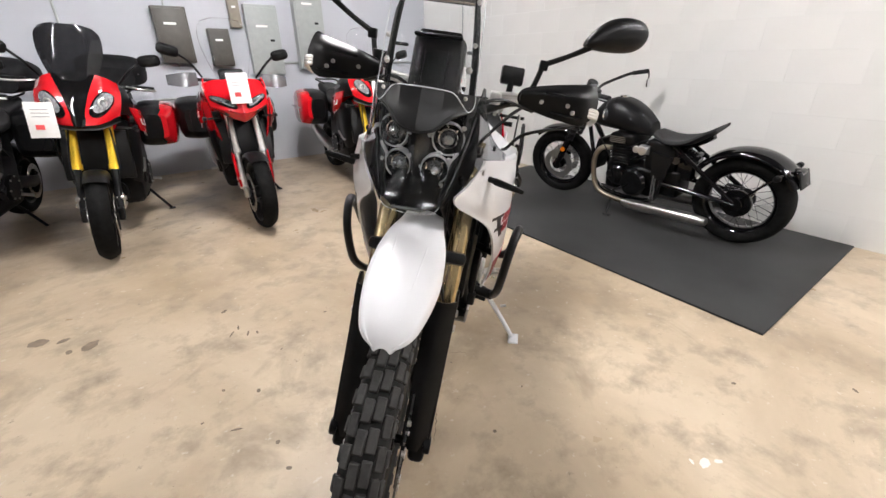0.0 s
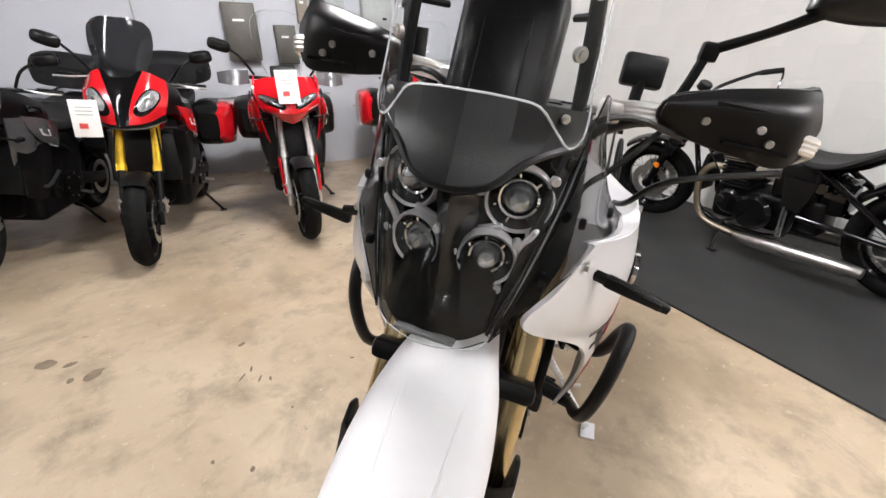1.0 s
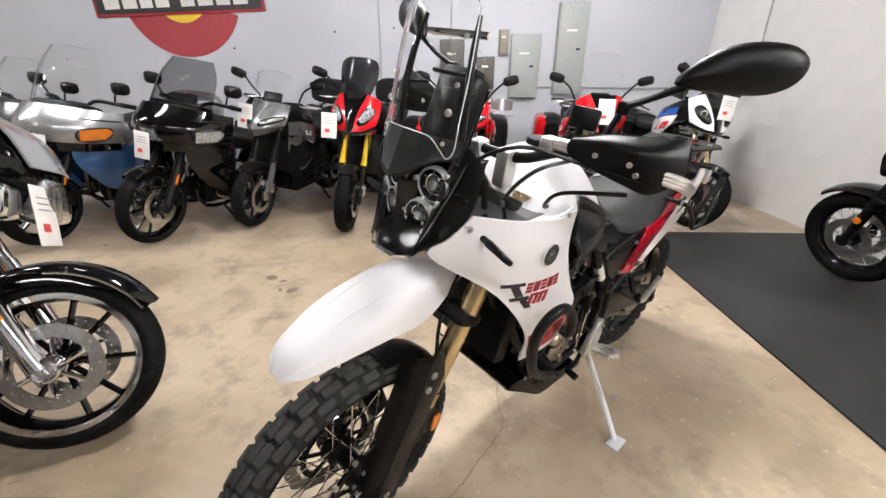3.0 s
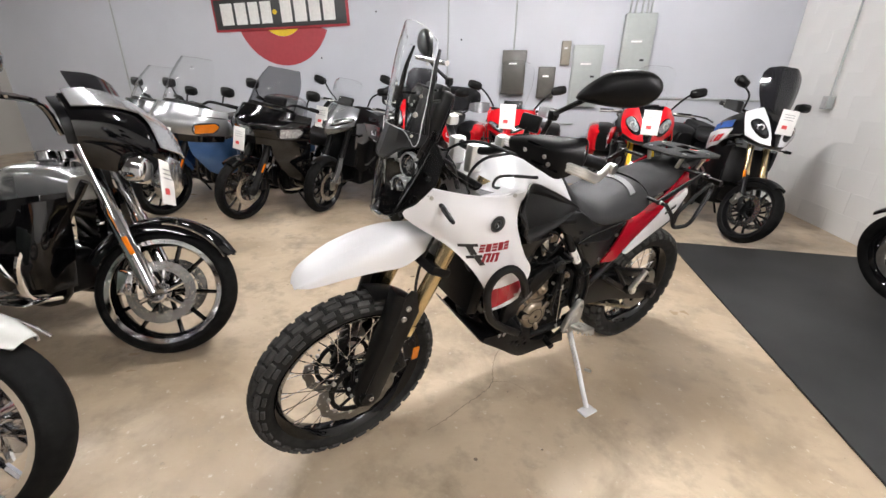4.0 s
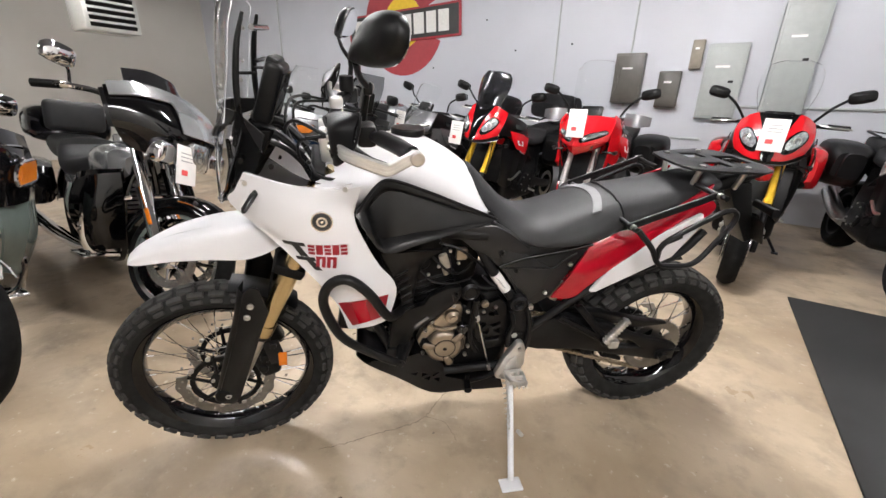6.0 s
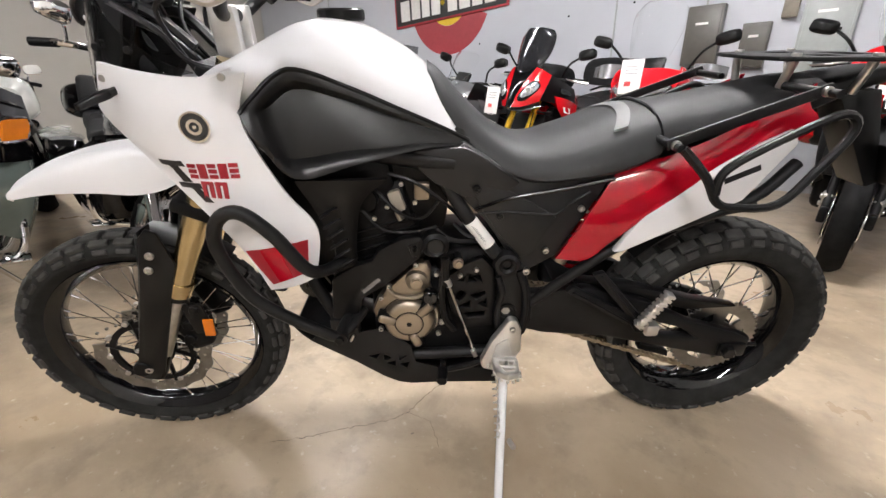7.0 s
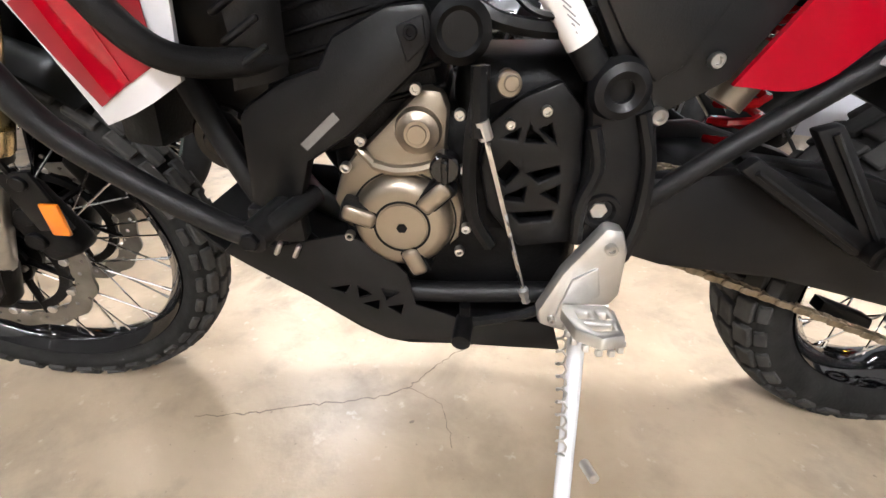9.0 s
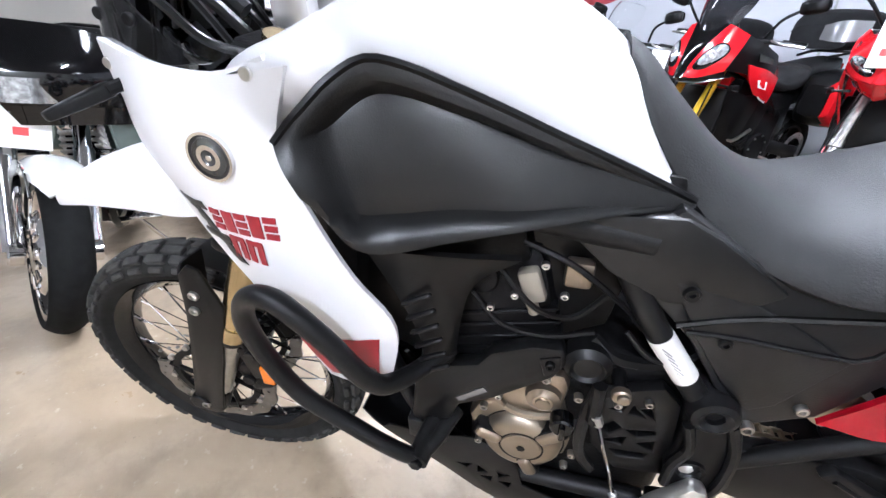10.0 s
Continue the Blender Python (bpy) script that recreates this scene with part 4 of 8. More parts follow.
    ap("signal_lens", tf(rbox((0.004, 0.0055 * -s, 0), (0.052, 0.003, 0.009), 0.001), at(1.381, s * 0.213, 1.027, 0, s * 10, s * 84)), SATIN, "", ind)
sb("brake_reservoir", rod((1.105, -0.205, 1.225), (1.105, -0.205, 1.268), 0.022, 16), BLACK)
sb("phone_mount", join(rbox((1.080, 0.161, 1.264), (0.020, 0.064, 0.048), 0.006, 2, pose(0, 0, 0, 0, -12, 8)), rod((1.092, 0.161, 1.200), (1.086, 0.161, 1.250), 0.009)), BLACK, "black square mount on the handlebar")
for s, pts in ((1, [(1.16, 0.20, 1.195), (1.24, 0.16, 1.17), (1.235, 0.10, 1.08), (1.18, 0.10, 0.98)]), (-1, [(1.16, -0.20, 1.195), (1.26, -0.16, 1.19), (1.25, -0.09, 1.10), (1.18, -0.09, 0.98)]), (1, [(1.215, 0.34, 1.18), (1.22, 0.22, 1.14), (1.20, 0.18, 1.09), (1.12, 0.17, 1.07)]), (1, [(1.155, 0.23, 1.19), (1.25, 0.12, 1.21), (1.28, 0.02, 1.14), (1.22, 0.0, 1.05)]), (-1, [(1.155, -0.23, 1.19), (1.26, -0.12, 1.22), (1.28, -0.03, 1.15), (1.22, 0.0, 1.05)])):
    sb("cable", tube(pts, 0.0045, 6), BLACK)

# shroud panels
def shroud(s):
    rows = [[(1.398, s * 0.150, 1.082), (1.29, s * 0.198, 1.066), (1.19, s * 0.216, 1.058), (1.118, s * 0.2135, 1.066)],
            [(1.432, s * 0.124, 1.030), (1.32, s * 0.198, 1.012), (1.22, s * 0.224, 1.0), (1.138, s * 0.224, 0.992)],
            [(1.456, s * 0.100, 0.985), (1.345, s * 0.186, 0.955), (1.22, s * 0.225, 0.935), (1.115, s * 0.226, 0.920)],
            [(1.322, s * 0.184, 0.885), (1.25, s * 0.213, 0.870), (1.17, s * 0.229, 0.860), (1.080, s * 0.229, 0.850)],
            [(1.206, s * 0.208, 0.735), (1.155, s * 0.224, 0.744), (1.09, s * 0.232, 0.757), (1.036, s * 0.228, 0.778)],
            [(1.174, s * 0.189, 0.615), (1.132, s * 0.204, 0.629), (1.096, s * 0.214, 0.644), (1.058, s * 0.218, 0.664)]]
    a = np.array([crom(r, 6) for r in rows])
    a = np.array([crom(a[:, k], 5) for k in range(a.shape[1])]).transpose(1, 0, 2)
    return patch([list(map(tuple, r)) for r in rows], 0.006, 5), a


def on_shroud(grid, x, z):
    """The skin's half width at (x, z)."""
    p = grid.reshape(-1, 3)
    d = (p[:, 0] - x) ** 2 + (p[:, 2] - z) ** 2
    k = np.argsort(d)[:4]
    w = 1 / (d[k] + 1e-6)
    return float((p[k, 1] * w).sum() / w.sum())


for s in (1, -1):
    g, grid = shroud(s)
    sh = ap("shroud", g, WHITE, "white side shroud with red and black graphics")
    part("shroud_ledge", patch([[(1.400, s * 0.151, 1.081), (1.29, s * 0.198, 1.0655), (1.20, s * 0.213, 1.058), (1.14, s * 0.214, 1.072)], [(1.392, s * 0.138, 1.078), (1.29, s * 0.176, 1.056), (1.20, s * 0.178, 1.052), (1.14, s * 0.180, 1.075)]], 0.004, 4), WHITE, sh)

    def decal(name, quad, material, lift=0.0042):
        (x0, z0), (x1, z1), (x2, z2), (x3, z3) = quad if name != "graphic_bar" else [(x + 0.006, 0.915 + (z - 0.917) * 0.74) for x, z in quad]
        rows = []
        for v in np.linspace(0, 1, 5):
            row = []
            for u in np.linspace(0, 1, 5):
                x = (x0 * (1 - u) + x1 * u) * (1 - v) + (x3 * (1 - u) + x2 * u) * v
                z = (z0 * (1 - u) + z1 * u) * (1 - v) + (z3 * (1 - u) + z2 * u) * v
                row.append((x, on_shroud(grid, x, z) + s * lift, z))
            rows.append(row)
        return part(name, patch(rows, 0.0012, 1), material, sh)

    decal("red_block", [(1.196, 0.727), (1.058, 0.760), (1.072, 0.680), (1.162, 0.636)], DECAL_RED)
    decal("red_block_shade", [(1.162, 0.734), (1.122, 0.744), (1.108, 0.664), (1.142, 0.647)], DARKRED, 0.0052)
    # plain slanted bars where the model graphics stand
    decal("graphic_bar", [(1.318, 0.920), (1.262, 0.922), (1.258, 0.908), (1.314, 0.906)], DECAL_BLACK)
    decal("graphic_bar", [(1.294, 0.908), (1.274, 0.908), (1.254, 0.866), (1.274, 0.865)], DECAL_BLACK)
    decal("graphic_bar", [(1.288, 0.862), (1.240, 0.864), (1.236, 0.850), (1.284, 0.848)], DECAL_BLACK)
    decal("graphic_bar", [(1.262, 0.851), (1.244, 0.851), (1.222, 0.812), (1.240, 0.811)], DECAL_BLACK)
    for k in range(5):
        x = 1.252 - 0.0205 * k
        for z0, z1 in ((0.916, 0.906), (0.902, 0.892), (0.888, 0.878)) if k % 2 == 0 else ((0.916, 0.878),):
            decal("graphic_bar", [(x, z0 + k * 0.001), (x - 0.0165, z0 + k * 0.001), (x - 0.0155, z1 + k * 0.001), (x + 0.001, z1 + k * 0.001)], DECAL_RED)
    for k in range(2):
        x = 1.234 - 0.028 * k
        for du in (0.0, 0.015):
            decal("graphic_bar", [(x - du, 0.868), (x - du - 0.009, 0.868), (x - du - 0.005, 0.826), (x - du + 0.004, 0.826)], DECAL_RED)
        decal("graphic_bar", [(x, 0.871), (x - 0.024, 0.871), (x - 0.023, 0.862), (x + 0.001, 0.862)], DECAL_RED, 0.0044)
    ey = on_shroud(grid, 1.216, 0.982)
    bd = part("round_badge", join(lathe([(0, 0.004), (0.024, 0.004), (0.025, 0.0), (0, 0)], 32, (1.216, ey + s * 0.004 if s > 0 else ey - 0.008, 0.982))), DECAL_BLACK, sh, "round black and silver badge")
    part("badge_ring", lathe([(0.0235, -0.003), (0.0265, -0.003), (0.0265, 0.003), (0.0235, 0.003)], 32, (1.216, ey + s * 0.006, 0.982), True), CHROME, bd)
    part("badge_disc", disc((1.216, ey + s * 0.0065, 0.982), 0.0205, 0.004, 24), DARKGREY, bd)
    part("badge_ring", lathe([(0.0085, -0.0015), (0.0135, -0.0015), (0.0135, 0.0015), (0.0085, 0.0015)], 28, (1.216, ey + s * 0.0085, 0.982), True), CHROME, bd)
    part("badge_centre", disc((1.216, ey + s * 0.0085, 0.982), 0.0035, 0.003, 16), CHROME, bd)
    for p in ((1.40, 1.055), (1.156, 1.060), (1.080, 0.690)):
        part("bolt", disc((p[0], on_shroud(grid, *p) + s * 0.004, p[1]), 0.0065, 0.005, 14), STEEL, sh)

# fuel tank and knee panels
ap("tank", hull([(1.235, [(0, 1.062), (0.08, 1.058), (0.14, 1.048), (0.172, 1.036), (0.165, 0.95), (0, 0.92)]),
                 (1.165, [(0, 1.100), (0.08, 1.093), (0.15, 1.084), (0.212, 1.068), (0.190, 1.0), (0, 0.92)]),
                 (1.105, [(0, 1.130), (0.07, 1.122), (0.140, 1.100), (0.207, 1.060), (0.170, 1.0), (0, 0.92)]),
                 (1.055, [(0, 1.146), (0.06, 1.138), (0.125, 1.108), (0.173, 1.064), (0.120, 0.99), (0, 0.92)]),
                 (0.975, [(0, 1.151), (0.06, 1.141), (0.115, 1.100), (0.156, 1.040), (0.105, 0.96), (0, 0.9)]),
                 (0.87, [(0, 1.104), (0.055, 1.094), (0.105, 1.052), (0.141, 0.994), (0.100, 0.92), (0, 0.88)]),
                 (0.80, [(0, 1.050), (0.05, 1.040), (0.092, 1.005), (0.125, 0.956), (0.12, 0.89), (0, 0.875)]),
                 (0.770, [(0, 0.998), (0.045, 0.992), (0.085, 0.976), (0.115, 0.940), (0.11, 0.885), (0, 0.872)]),
                 (0.730, [(0, 0.925), (0.04, 0.924), (0.078, 0.922), (0.104, 0.917), (0.10, 0.88), (0, 0.87)])], 5, 4), WHITE, "white fuel tank")
ap("tank_cap", tf(disc((0, 0, 0), 0.048, 0.022, 28), at(0.985, 0, 1.155, 90, 0, 0)), SATIN, "black fuel cap")
for s in (1, -1):
    top = crom([(1.135, 0.232, 1.000), (1.108, 0.214, 1.030), (1.058, 0.176, 1.066), (0.974, 0.162, 1.040), (0.873, 0.147, 0.994), (0.790, 0.128, 0.954), (0.728, 0.108, 0.920)], 6)
    low = crom([(1.100, 0.231, 0.936), (1.074, 0.228, 0.892), (1.040, 0.216, 0.880), (0.972, 0.204, 0.896), (0.910, 0.192, 0.908), (0.820, 0.158, 0.918), (0.728, 0.112, 0.914)], 6)
    rows = []
    for v in np.linspace(0, 1, 25):
        row = []
        for k, (a, c) in enumerate(zip(top, low)):
            u = k / (len(top) - 1)
            p = a * (1 - v) + c * v
            bay = min(1.0, max(0.0, (min(v, 1 - v) - 0.05) / 0.12)) * min(1.0, max(0.0, (u - 0.075) / 0.10)) * (1 - u) ** 0.8
            row.append((p[0], s * (p[1] + 0.016 * math.sin(math.pi * v) * (1 - u) - 0.034 * bay * bay * (3 - 2 * bay)), p[2]))
        rows.append(row)
    kp = ap("knee_panel", patch(rows, 0.008, 1), COVER, "black textured knee panel with a sunken pad")
    ap("panel_lip", tube([(x, s * (y + 0.003), z + 0.002) for x, y, z in top[::3]], 0.0045, 6, 3), SATIN, "", kp)
    ap("upper_side_cover", plate([(0.872, 0.905), (0.800, 0.915), (0.738, 0.916), (0.700, 0.896), (0.618, 0.836), (0.650, 0.812), (0.735, 0.806), (0.800, 0.838)], s * 0.122, s * 0.146, 0.006), COVER, "", kp)
    bolt((0.712, s * 0.148, 0.826), 0.011, 0.008, kp, SATIN, False, s)
    ap("radiator_shroud", patch([[(1.075, s * 0.200, 0.872), (0.98, s * 0.190, 0.868), (0.90, s * 0.170, 0.862)], [(1.045, s * 0.192, 0.80), (0.995, s * 0.178, 0.80), (0.955, s * 0.160, 0.812)], [(1.02, s * 0.188, 0.72), (0.99, s * 0.175, 0.73), (0.975, s * 0.160, 0.745)], [(1.03, s * 0.185, 0.65), (1.0, s * 0.17, 0.655), (0.985, s * 0.155, 0.66)]], 0.008, 4), BLACK)
    for k in range(6):
        ap("radiator_fin", rbox((1.02 - 0.004 * k, s * 0.196, 0.80 - 0.024 * k), (0.045, 0.008, 0.006), 0.002, 1, pose(0, 0, 0, 0, 30, 0)), SATIN)
    # side cover under the seat
    cover = plate([(0.742, 0.925), (0.640, 0.858), (0.405, 0.868), (0.522, 0.652), (0.590, 0.612), (0.640, 0.672), (0.690, 0.748), (0.80, 0.862)], s * 0.115, s * 0.140, 0.006)
    sc = ap("side_cover", cover, COVER, "black textured side cover")
    ap("side_cover_step", plate([(0.735, 0.842), (0.640, 0.820), (0.590, 0.792), (0.531, 0.756), (0.574, 0.668), (0.600, 0.650), (0.640, 0.690), (0.690, 0.762)], s * 0.138, s * 0.147, 0.006), COVER, "", sc)
    ap("cover_seam", tube([(0.716, s * 0.1485, 0.779), (0.643, s * 0.1485, 0.804), (0.523, s * 0.1485, 0.823), (0.418, s * 0.1485, 0.844)], 0.0042, 6, 4), GLOSS, "", sc)
    ap("cover_rib", tube([(0.703, s * 0.1485, 0.771), (0.641, s * 0.1485, 0.772), (0.534, s * 0.1485, 0.764), (0.512, s * 0.1485, 0.787), (0.466, s * 0.1485, 0.815)], 0.0032, 6, 2), SATIN, "", sc)
    for bx, bz in ((0.480, 0.776), (0.713, 0.828), (0.548, 0.673), (0.659, 0.762)):
        bolt((bx, s * 0.149, bz), 0.009, 0.008, sc, STEEL if bz < 0.7 or bx < 0.5 else SATIN, False, s)
ap("radiator", rbox((1.16, 0, 0.74), (0.05, 0.28, 0.34), 0.01, 2, pose(0, 0, 0, 0, -10, 0)), CASTBLACK)
ap("inner_panel", both(plate([(1.22, 1.02), (1.27, 0.92), (1.20, 0.75), (1.10, 0.60), (0.95, 0.62), (0.78, 0.72), (0.75, 0.92), (1.0, 1.02)], 0.075, 0.10, 0.004)), BLACK)

# seats
ap("rider_seat", hull([(0.812, [(0, 1.070), (0.030, 1.066), (0.050, 1.052), (0.052, 1.02), (0, 1.0)]), (0.785, [(0, 1.050), (0.038, 1.044), (0.070, 1.022), (0.082, 0.985), (0, 0.95)]), (0.735, [(0, 0.998), (0.046, 0.990), (0.086, 0.962), (0.100, 0.918), (0, 0.90)]), (0.67, [(0, 0.940), (0.066, 0.932), (0.112, 0.902), (0.124, 0.864), (0, 0.86)]), (0.59, [(0, 0.906), (0.085, 0.901), (0.140, 0.878), (0.148, 0.838), (0, 0.83)]), (0.50, [(0, 0.926), (0.09, 0.919), (0.152, 0.888), (0.160, 0.846), (0, 0.84)]), (0.41, [(0, 0.958), (0.09, 0.949), (0.150, 0.914), (0.160, 0.862), (0, 0.85)]), (0.335, [(0, 0.976), (0.085, 0.967), (0.138, 0.936), (0.148, 0.888), (0, 0.88)])], 5, 4), SEAT, "black vinyl rider seat")
ap("seat_insert", patch([[(x + 2.4 * y * y, y, 0.9695 + (0.378 - x - 2.4 * y * y) * 0.28 - 1.35 * y * y) for x in (0.392, 0.378, 0.364)] for y in (-0.120, -0.09, -0.05, 0, 0.05, 0.09, 0.120)], 0.006, 3), SEAT_GREY, "pale grey curved seat stripe")
ap("pillion_seat", hull([(0.328, [(0, 0.977), (0.08, 0.969), (0.128, 0.942), (0.135, 0.905), (0, 0.90)]), (0.22, [(0, 0.990), (0.08, 0.982), (0.122, 0.960), (0.128, 0.932), (0, 0.925)]), (0.10, [(0, 1.012), (0.075, 1.005), (0.110, 0.986), (0.114, 0.962), (0, 0.955)]), (0.0, [(0, 1.032), (0.06, 1.026), (0.090, 1.010), (0.094, 0.986), (0, 0.98)]), (-0.05, [(0, 1.030), (0.04, 1.025), (0.065, 1.012), (0.068, 0.998), (0, 0.99)])], 5, 4), SEAT, "black vinyl pillion seat")
ap("seat_seam", tube([(0.332, -0.14, 0.915), (0.333, -0.08, 0.970), (0.333, 0, 0.979), (0.333, 0.08, 0.970), (0.332, 0.14, 0.915)], 0.004, 6), BLACK)
# tail
for s in (1, -1):
    tl = ap("tail_panel", patch([[(0.400, s * 0.128, 0.866), (0.30, s * 0.142, 0.892), (0.17, s * 0.138, 0.950), (0.02, s * 0.105, 1.022)],
                                 [(0.437, s * 0.148, 0.815), (0.32, s * 0.156, 0.852), (0.19, s * 0.150, 0.905), (0.028, s * 0.115, 0.985)],
                                 [(0.478, s * 0.152, 0.735), (0.38, s * 0.158, 0.768), (0.22, s * 0.152, 0.845), (0.010, s * 0.120, 0.925)],
                                 [(0.520, s * 0.140, 0.648), (0.450, s * 0.148, 0.648), (0.40, s * 0.150, 0.70), (0.30, s * 0.150, 0.80)]], 0.008, 5), DARKRED, "glossy red tail side panel")
    ap("number_panel", plate([(0.302, 0.831), (0.268, 0.841), (0.066, 0.942), (0.052, 0.912), (0.128, 0.790), (0.372, 0.668), (0.392, 0.668)], s * 0.140, s * 0.158, 0.005), WHITE, "white panel on the red tail", tl)
    ap("tail_letter_bar", rbox((0.150, s * 0.158, 0.850), (0.075, 0.002, 0.013), 0, 1, pose(0, 0, 0, 0, 24, 0)), DECAL_BLACK, "", tl)
    # pannier rail
    ap("pannier_rail", tube([(0.335, s * 0.225, 0.925), (0.285, s * 0.24, 0.872), (0.255, s * 0.245, 0.825), (0.215, s * 0.245, 0.812), (0.130, s * 0.245, 0.816), (0.075, s * 0.24, 0.88), (0.030, s * 0.235, 0.955), (0.06, s * 0.235, 0.985), (0.14, s * 0.24, 0.955), (0.235, s * 0.245, 0.905), (0.262, s * 0.245, 0.875), (0.262, s * 0.245, 0.84)], 0.0085, 8, 4), POWDER, "black steel pannier rail")
    ap("rail_strap", join(plate([(0.350, 0.915), (0.360, 0.935), (0.075, 1.035), (0.062, 1.018)], s * 0.196, s * 0.204, 0.002), rod((0.34, s * 0.14, 0.925), (0.34, s * 0.226, 0.925), 0.008), rod((0.08, s * 0.10, 1.018), (0.08, s * 0.23, 1.018), 0.008)), POWDER)
    bolt((0.34, s * 0.208, 0.927), 0.011, 0.008, None, STEEL, False, s)
    bolt((0.085, s * 0.208, 1.020), 0.011, 0.008, None, STEEL, False, s)
    # subframe tube, passenger peg bracket and peg
    ap("subframe_tube", tube([(0.575, s * 0.12, 0.497), (0.45, s * 0.13, 0.61), (0.34, s * 0.135, 0.69), (0.10, s * 0.13, 0.775), (0.0, s * 0.115, 0.86)], 0.0135, 10, 4), POWDER)
    pb = ap("peg_bracket", join(disc((0.290, s * 0.160, 0.462), 0.019, 0.034), rbox((0.278, s * 0.172, 0.456), (0.05, 0.02, 0.024), 0.006)), SATIN, "black passenger peg bracket")
    part("bracket_arm", plate([(0.488, 0.560), (0.472, 0.576), (0.455, 0.566), (0.296, 0.474), (0.296, 0.450), (0.315, 0.452)], s * 0.140, s * 0.158, 0.005), SATIN, pb)
    part("bracket_arm", plate([(0.428, 0.606), (0.402, 0.614), (0.392, 0.604), (0.275, 0.470), (0.290, 0.450), (0.302, 0.462)], s * 0.140, s * 0.158, 0.005), SATIN, pb)
    part("arm_rib", rod((0.470, s * 0.159, 0.560), (0.315, s * 0.159, 0.463), 0.0035, 6), SATIN, pb)
    part("arm_rib", rod((0.408, s * 0.159, 0.604), (0.292, s * 0.159, 0.468), 0.0035, 6), SATIN, pb)
    bolt((0.290, s * 0.180, 0.462), 0.009, 0.006, pb, STEEL, False, s)
    peg = ap("passenger_peg", rod((0.312, s * 0.196, 0.482), (0.264, s * 0.212, 0.586), 0.0105, 10), ALU, "folded bare metal passenger peg")
    for k in range(9):
        part("peg_rib", tf(rbox((0, 0, 0), (0.0225, 0.0215, 0.0075), 0.001, 1), at(0.309 - 0.0054 * k, s * (0.197 + 0.0018 * k), 0.488 + 0.0118 * k, s * -8, -25, 0)), ALU, peg)
    ap("peg_mount", rbox((0.266, s * 0.178, 0.458), (0.035, 0.03, 0.035), 0.008), ALU)
rack_cut = [[(0.02, -0.09), (-0.05, -0.085), (-0.05, -0.03), (0.02, -0.03)], [(0.02, 0.03), (-0.05, 0.03), (-0.05, 0.085), (0.02, 0.09)], [(-0.08, -0.05), (-0.16, -0.045), (-0.16, 0.045), (-0.08, 0.05)]]
ap("rear_rack", tf(plate([(0.11, -0.10), (0.05, -0.125), (-0.10, -0.155), (-0.16, -0.13), (-0.185, -0.06), (-0.185, 0.06), (-0.16, 0.13), (-0.10, 0.155), (0.05, 0.125), (0.11, 0.10), (0.125, 0.05), (0.125, -0.05)], -0.004, 0.004, 0.0015, rack_cut), at(0, 0, 1.068, 90, 0, 0)), POWDER, "flat black luggage rack plate")
for bx, by in ((0.065, 0.085), (0.065, -0.085), (-0.08, 0.11), (-0.08, -0.11)):
    ap("rack_post", join(rod((bx, by * 0.8, 1.0), (bx, by, 1.066), 0.009), tf(disc((0, 0, 0), 0.009, 0.006, 12), at(bx, by, 1.075, 90))), STEEL)
ap("tail_underside", hull([blob(0.40, 0.09, 0.86, 0.78, 3), blob(0.18, 0.09, 0.98, 0.86, 3), blob(-0.10, 0.06, 1.04, 0.98, 3), blob(-0.22, 0.05, 1.05, 1.02, 3)], 3, 2), BLACK)
ap("tail_light", rbox((-0.24, 0, 1.03), (0.05, 0.10, 0.05), 0.014, 3), REDLENS, "red tail light")
ap("plate_bracket", join(plate([(-0.10, 1.0), (-0.20, 1.0), (-0.30, 0.78), (-0.27, 0.77)], -0.04, 0.04, 0.003), rbox((-0.275, 0, 0.83), (0.006, 0.18, 0.10), 0.003, 1, pose(0, 0, 0, 0, 22, 0))), BLACK)
for s in (1, -1):
    ap("rear_turn_signal", tf(hull([blob(-0.05, 0.010, 0.012, -0.012), blob(0.05, 0.012, 0.014, -0.014)], 3, 2), at(-0.20, s * 0.12, 0.94, 0, 0, s * 80)), BLACK)
ap("silencer", tube([(0.40, -0.14, 0.44), (0.25, -0.17, 0.58), (0.05, -0.185, 0.70), (-0.16, -0.18, 0.80)], [0.03, 0.055, 0.062, 0.055], 16), SATIN, "black silencer")
ap("exhaust_pipe", tube([(1.06, -0.06, 0.62), (1.09, -0.06, 0.45), (0.95, -0.10, 0.34), (0.6, -0.14, 0.36), (0.40, -0.14, 0.44)], 0.022, 10), STEEL)


# engine and lower left side of the adventure motorcycle
def mesh_plate(poly, y0, y1, material, name, label="", b=0.004, holes=(), parent=None):
    return ap(name, plate(poly, y0, y1, b, holes), material, label, parent)


ap("crankcase", join(rbox((0.80, 0, 0.47), (0.34, 0.22, 0.30), 0.03, 3), rbox((0.70, 0, 0.55), (0.22, 0.22, 0.24), 0.03, 3)), CASTBLACK)
cyl = ap("cylinder_block", rbox((0.93, 0, 0.70), (0.18, 0.24, 0.26), 0.02, 2, pose(0, 0, 0, 0, 14, 0)), CASTBLACK)
for k in range(6):
    ap("fin", rbox((0.915 + 0.006 * k, 0, 0.62 + 0.022 * k), (0.20, 0.25, 0.006), 0.002, 1, pose(0, 0, 0, 0, 14, 0)), CASTBLACK, "", cyl)
ap("cylinder_head", join(rbox((0.985, 0, 0.84), (0.19, 0.25, 0.10), 0.02, 2, pose(0, 0, 0, 0, 14, 0)), both(disc((0.955, 0.128, 0.80), 0.028, 0.016))), CASTBLACK)
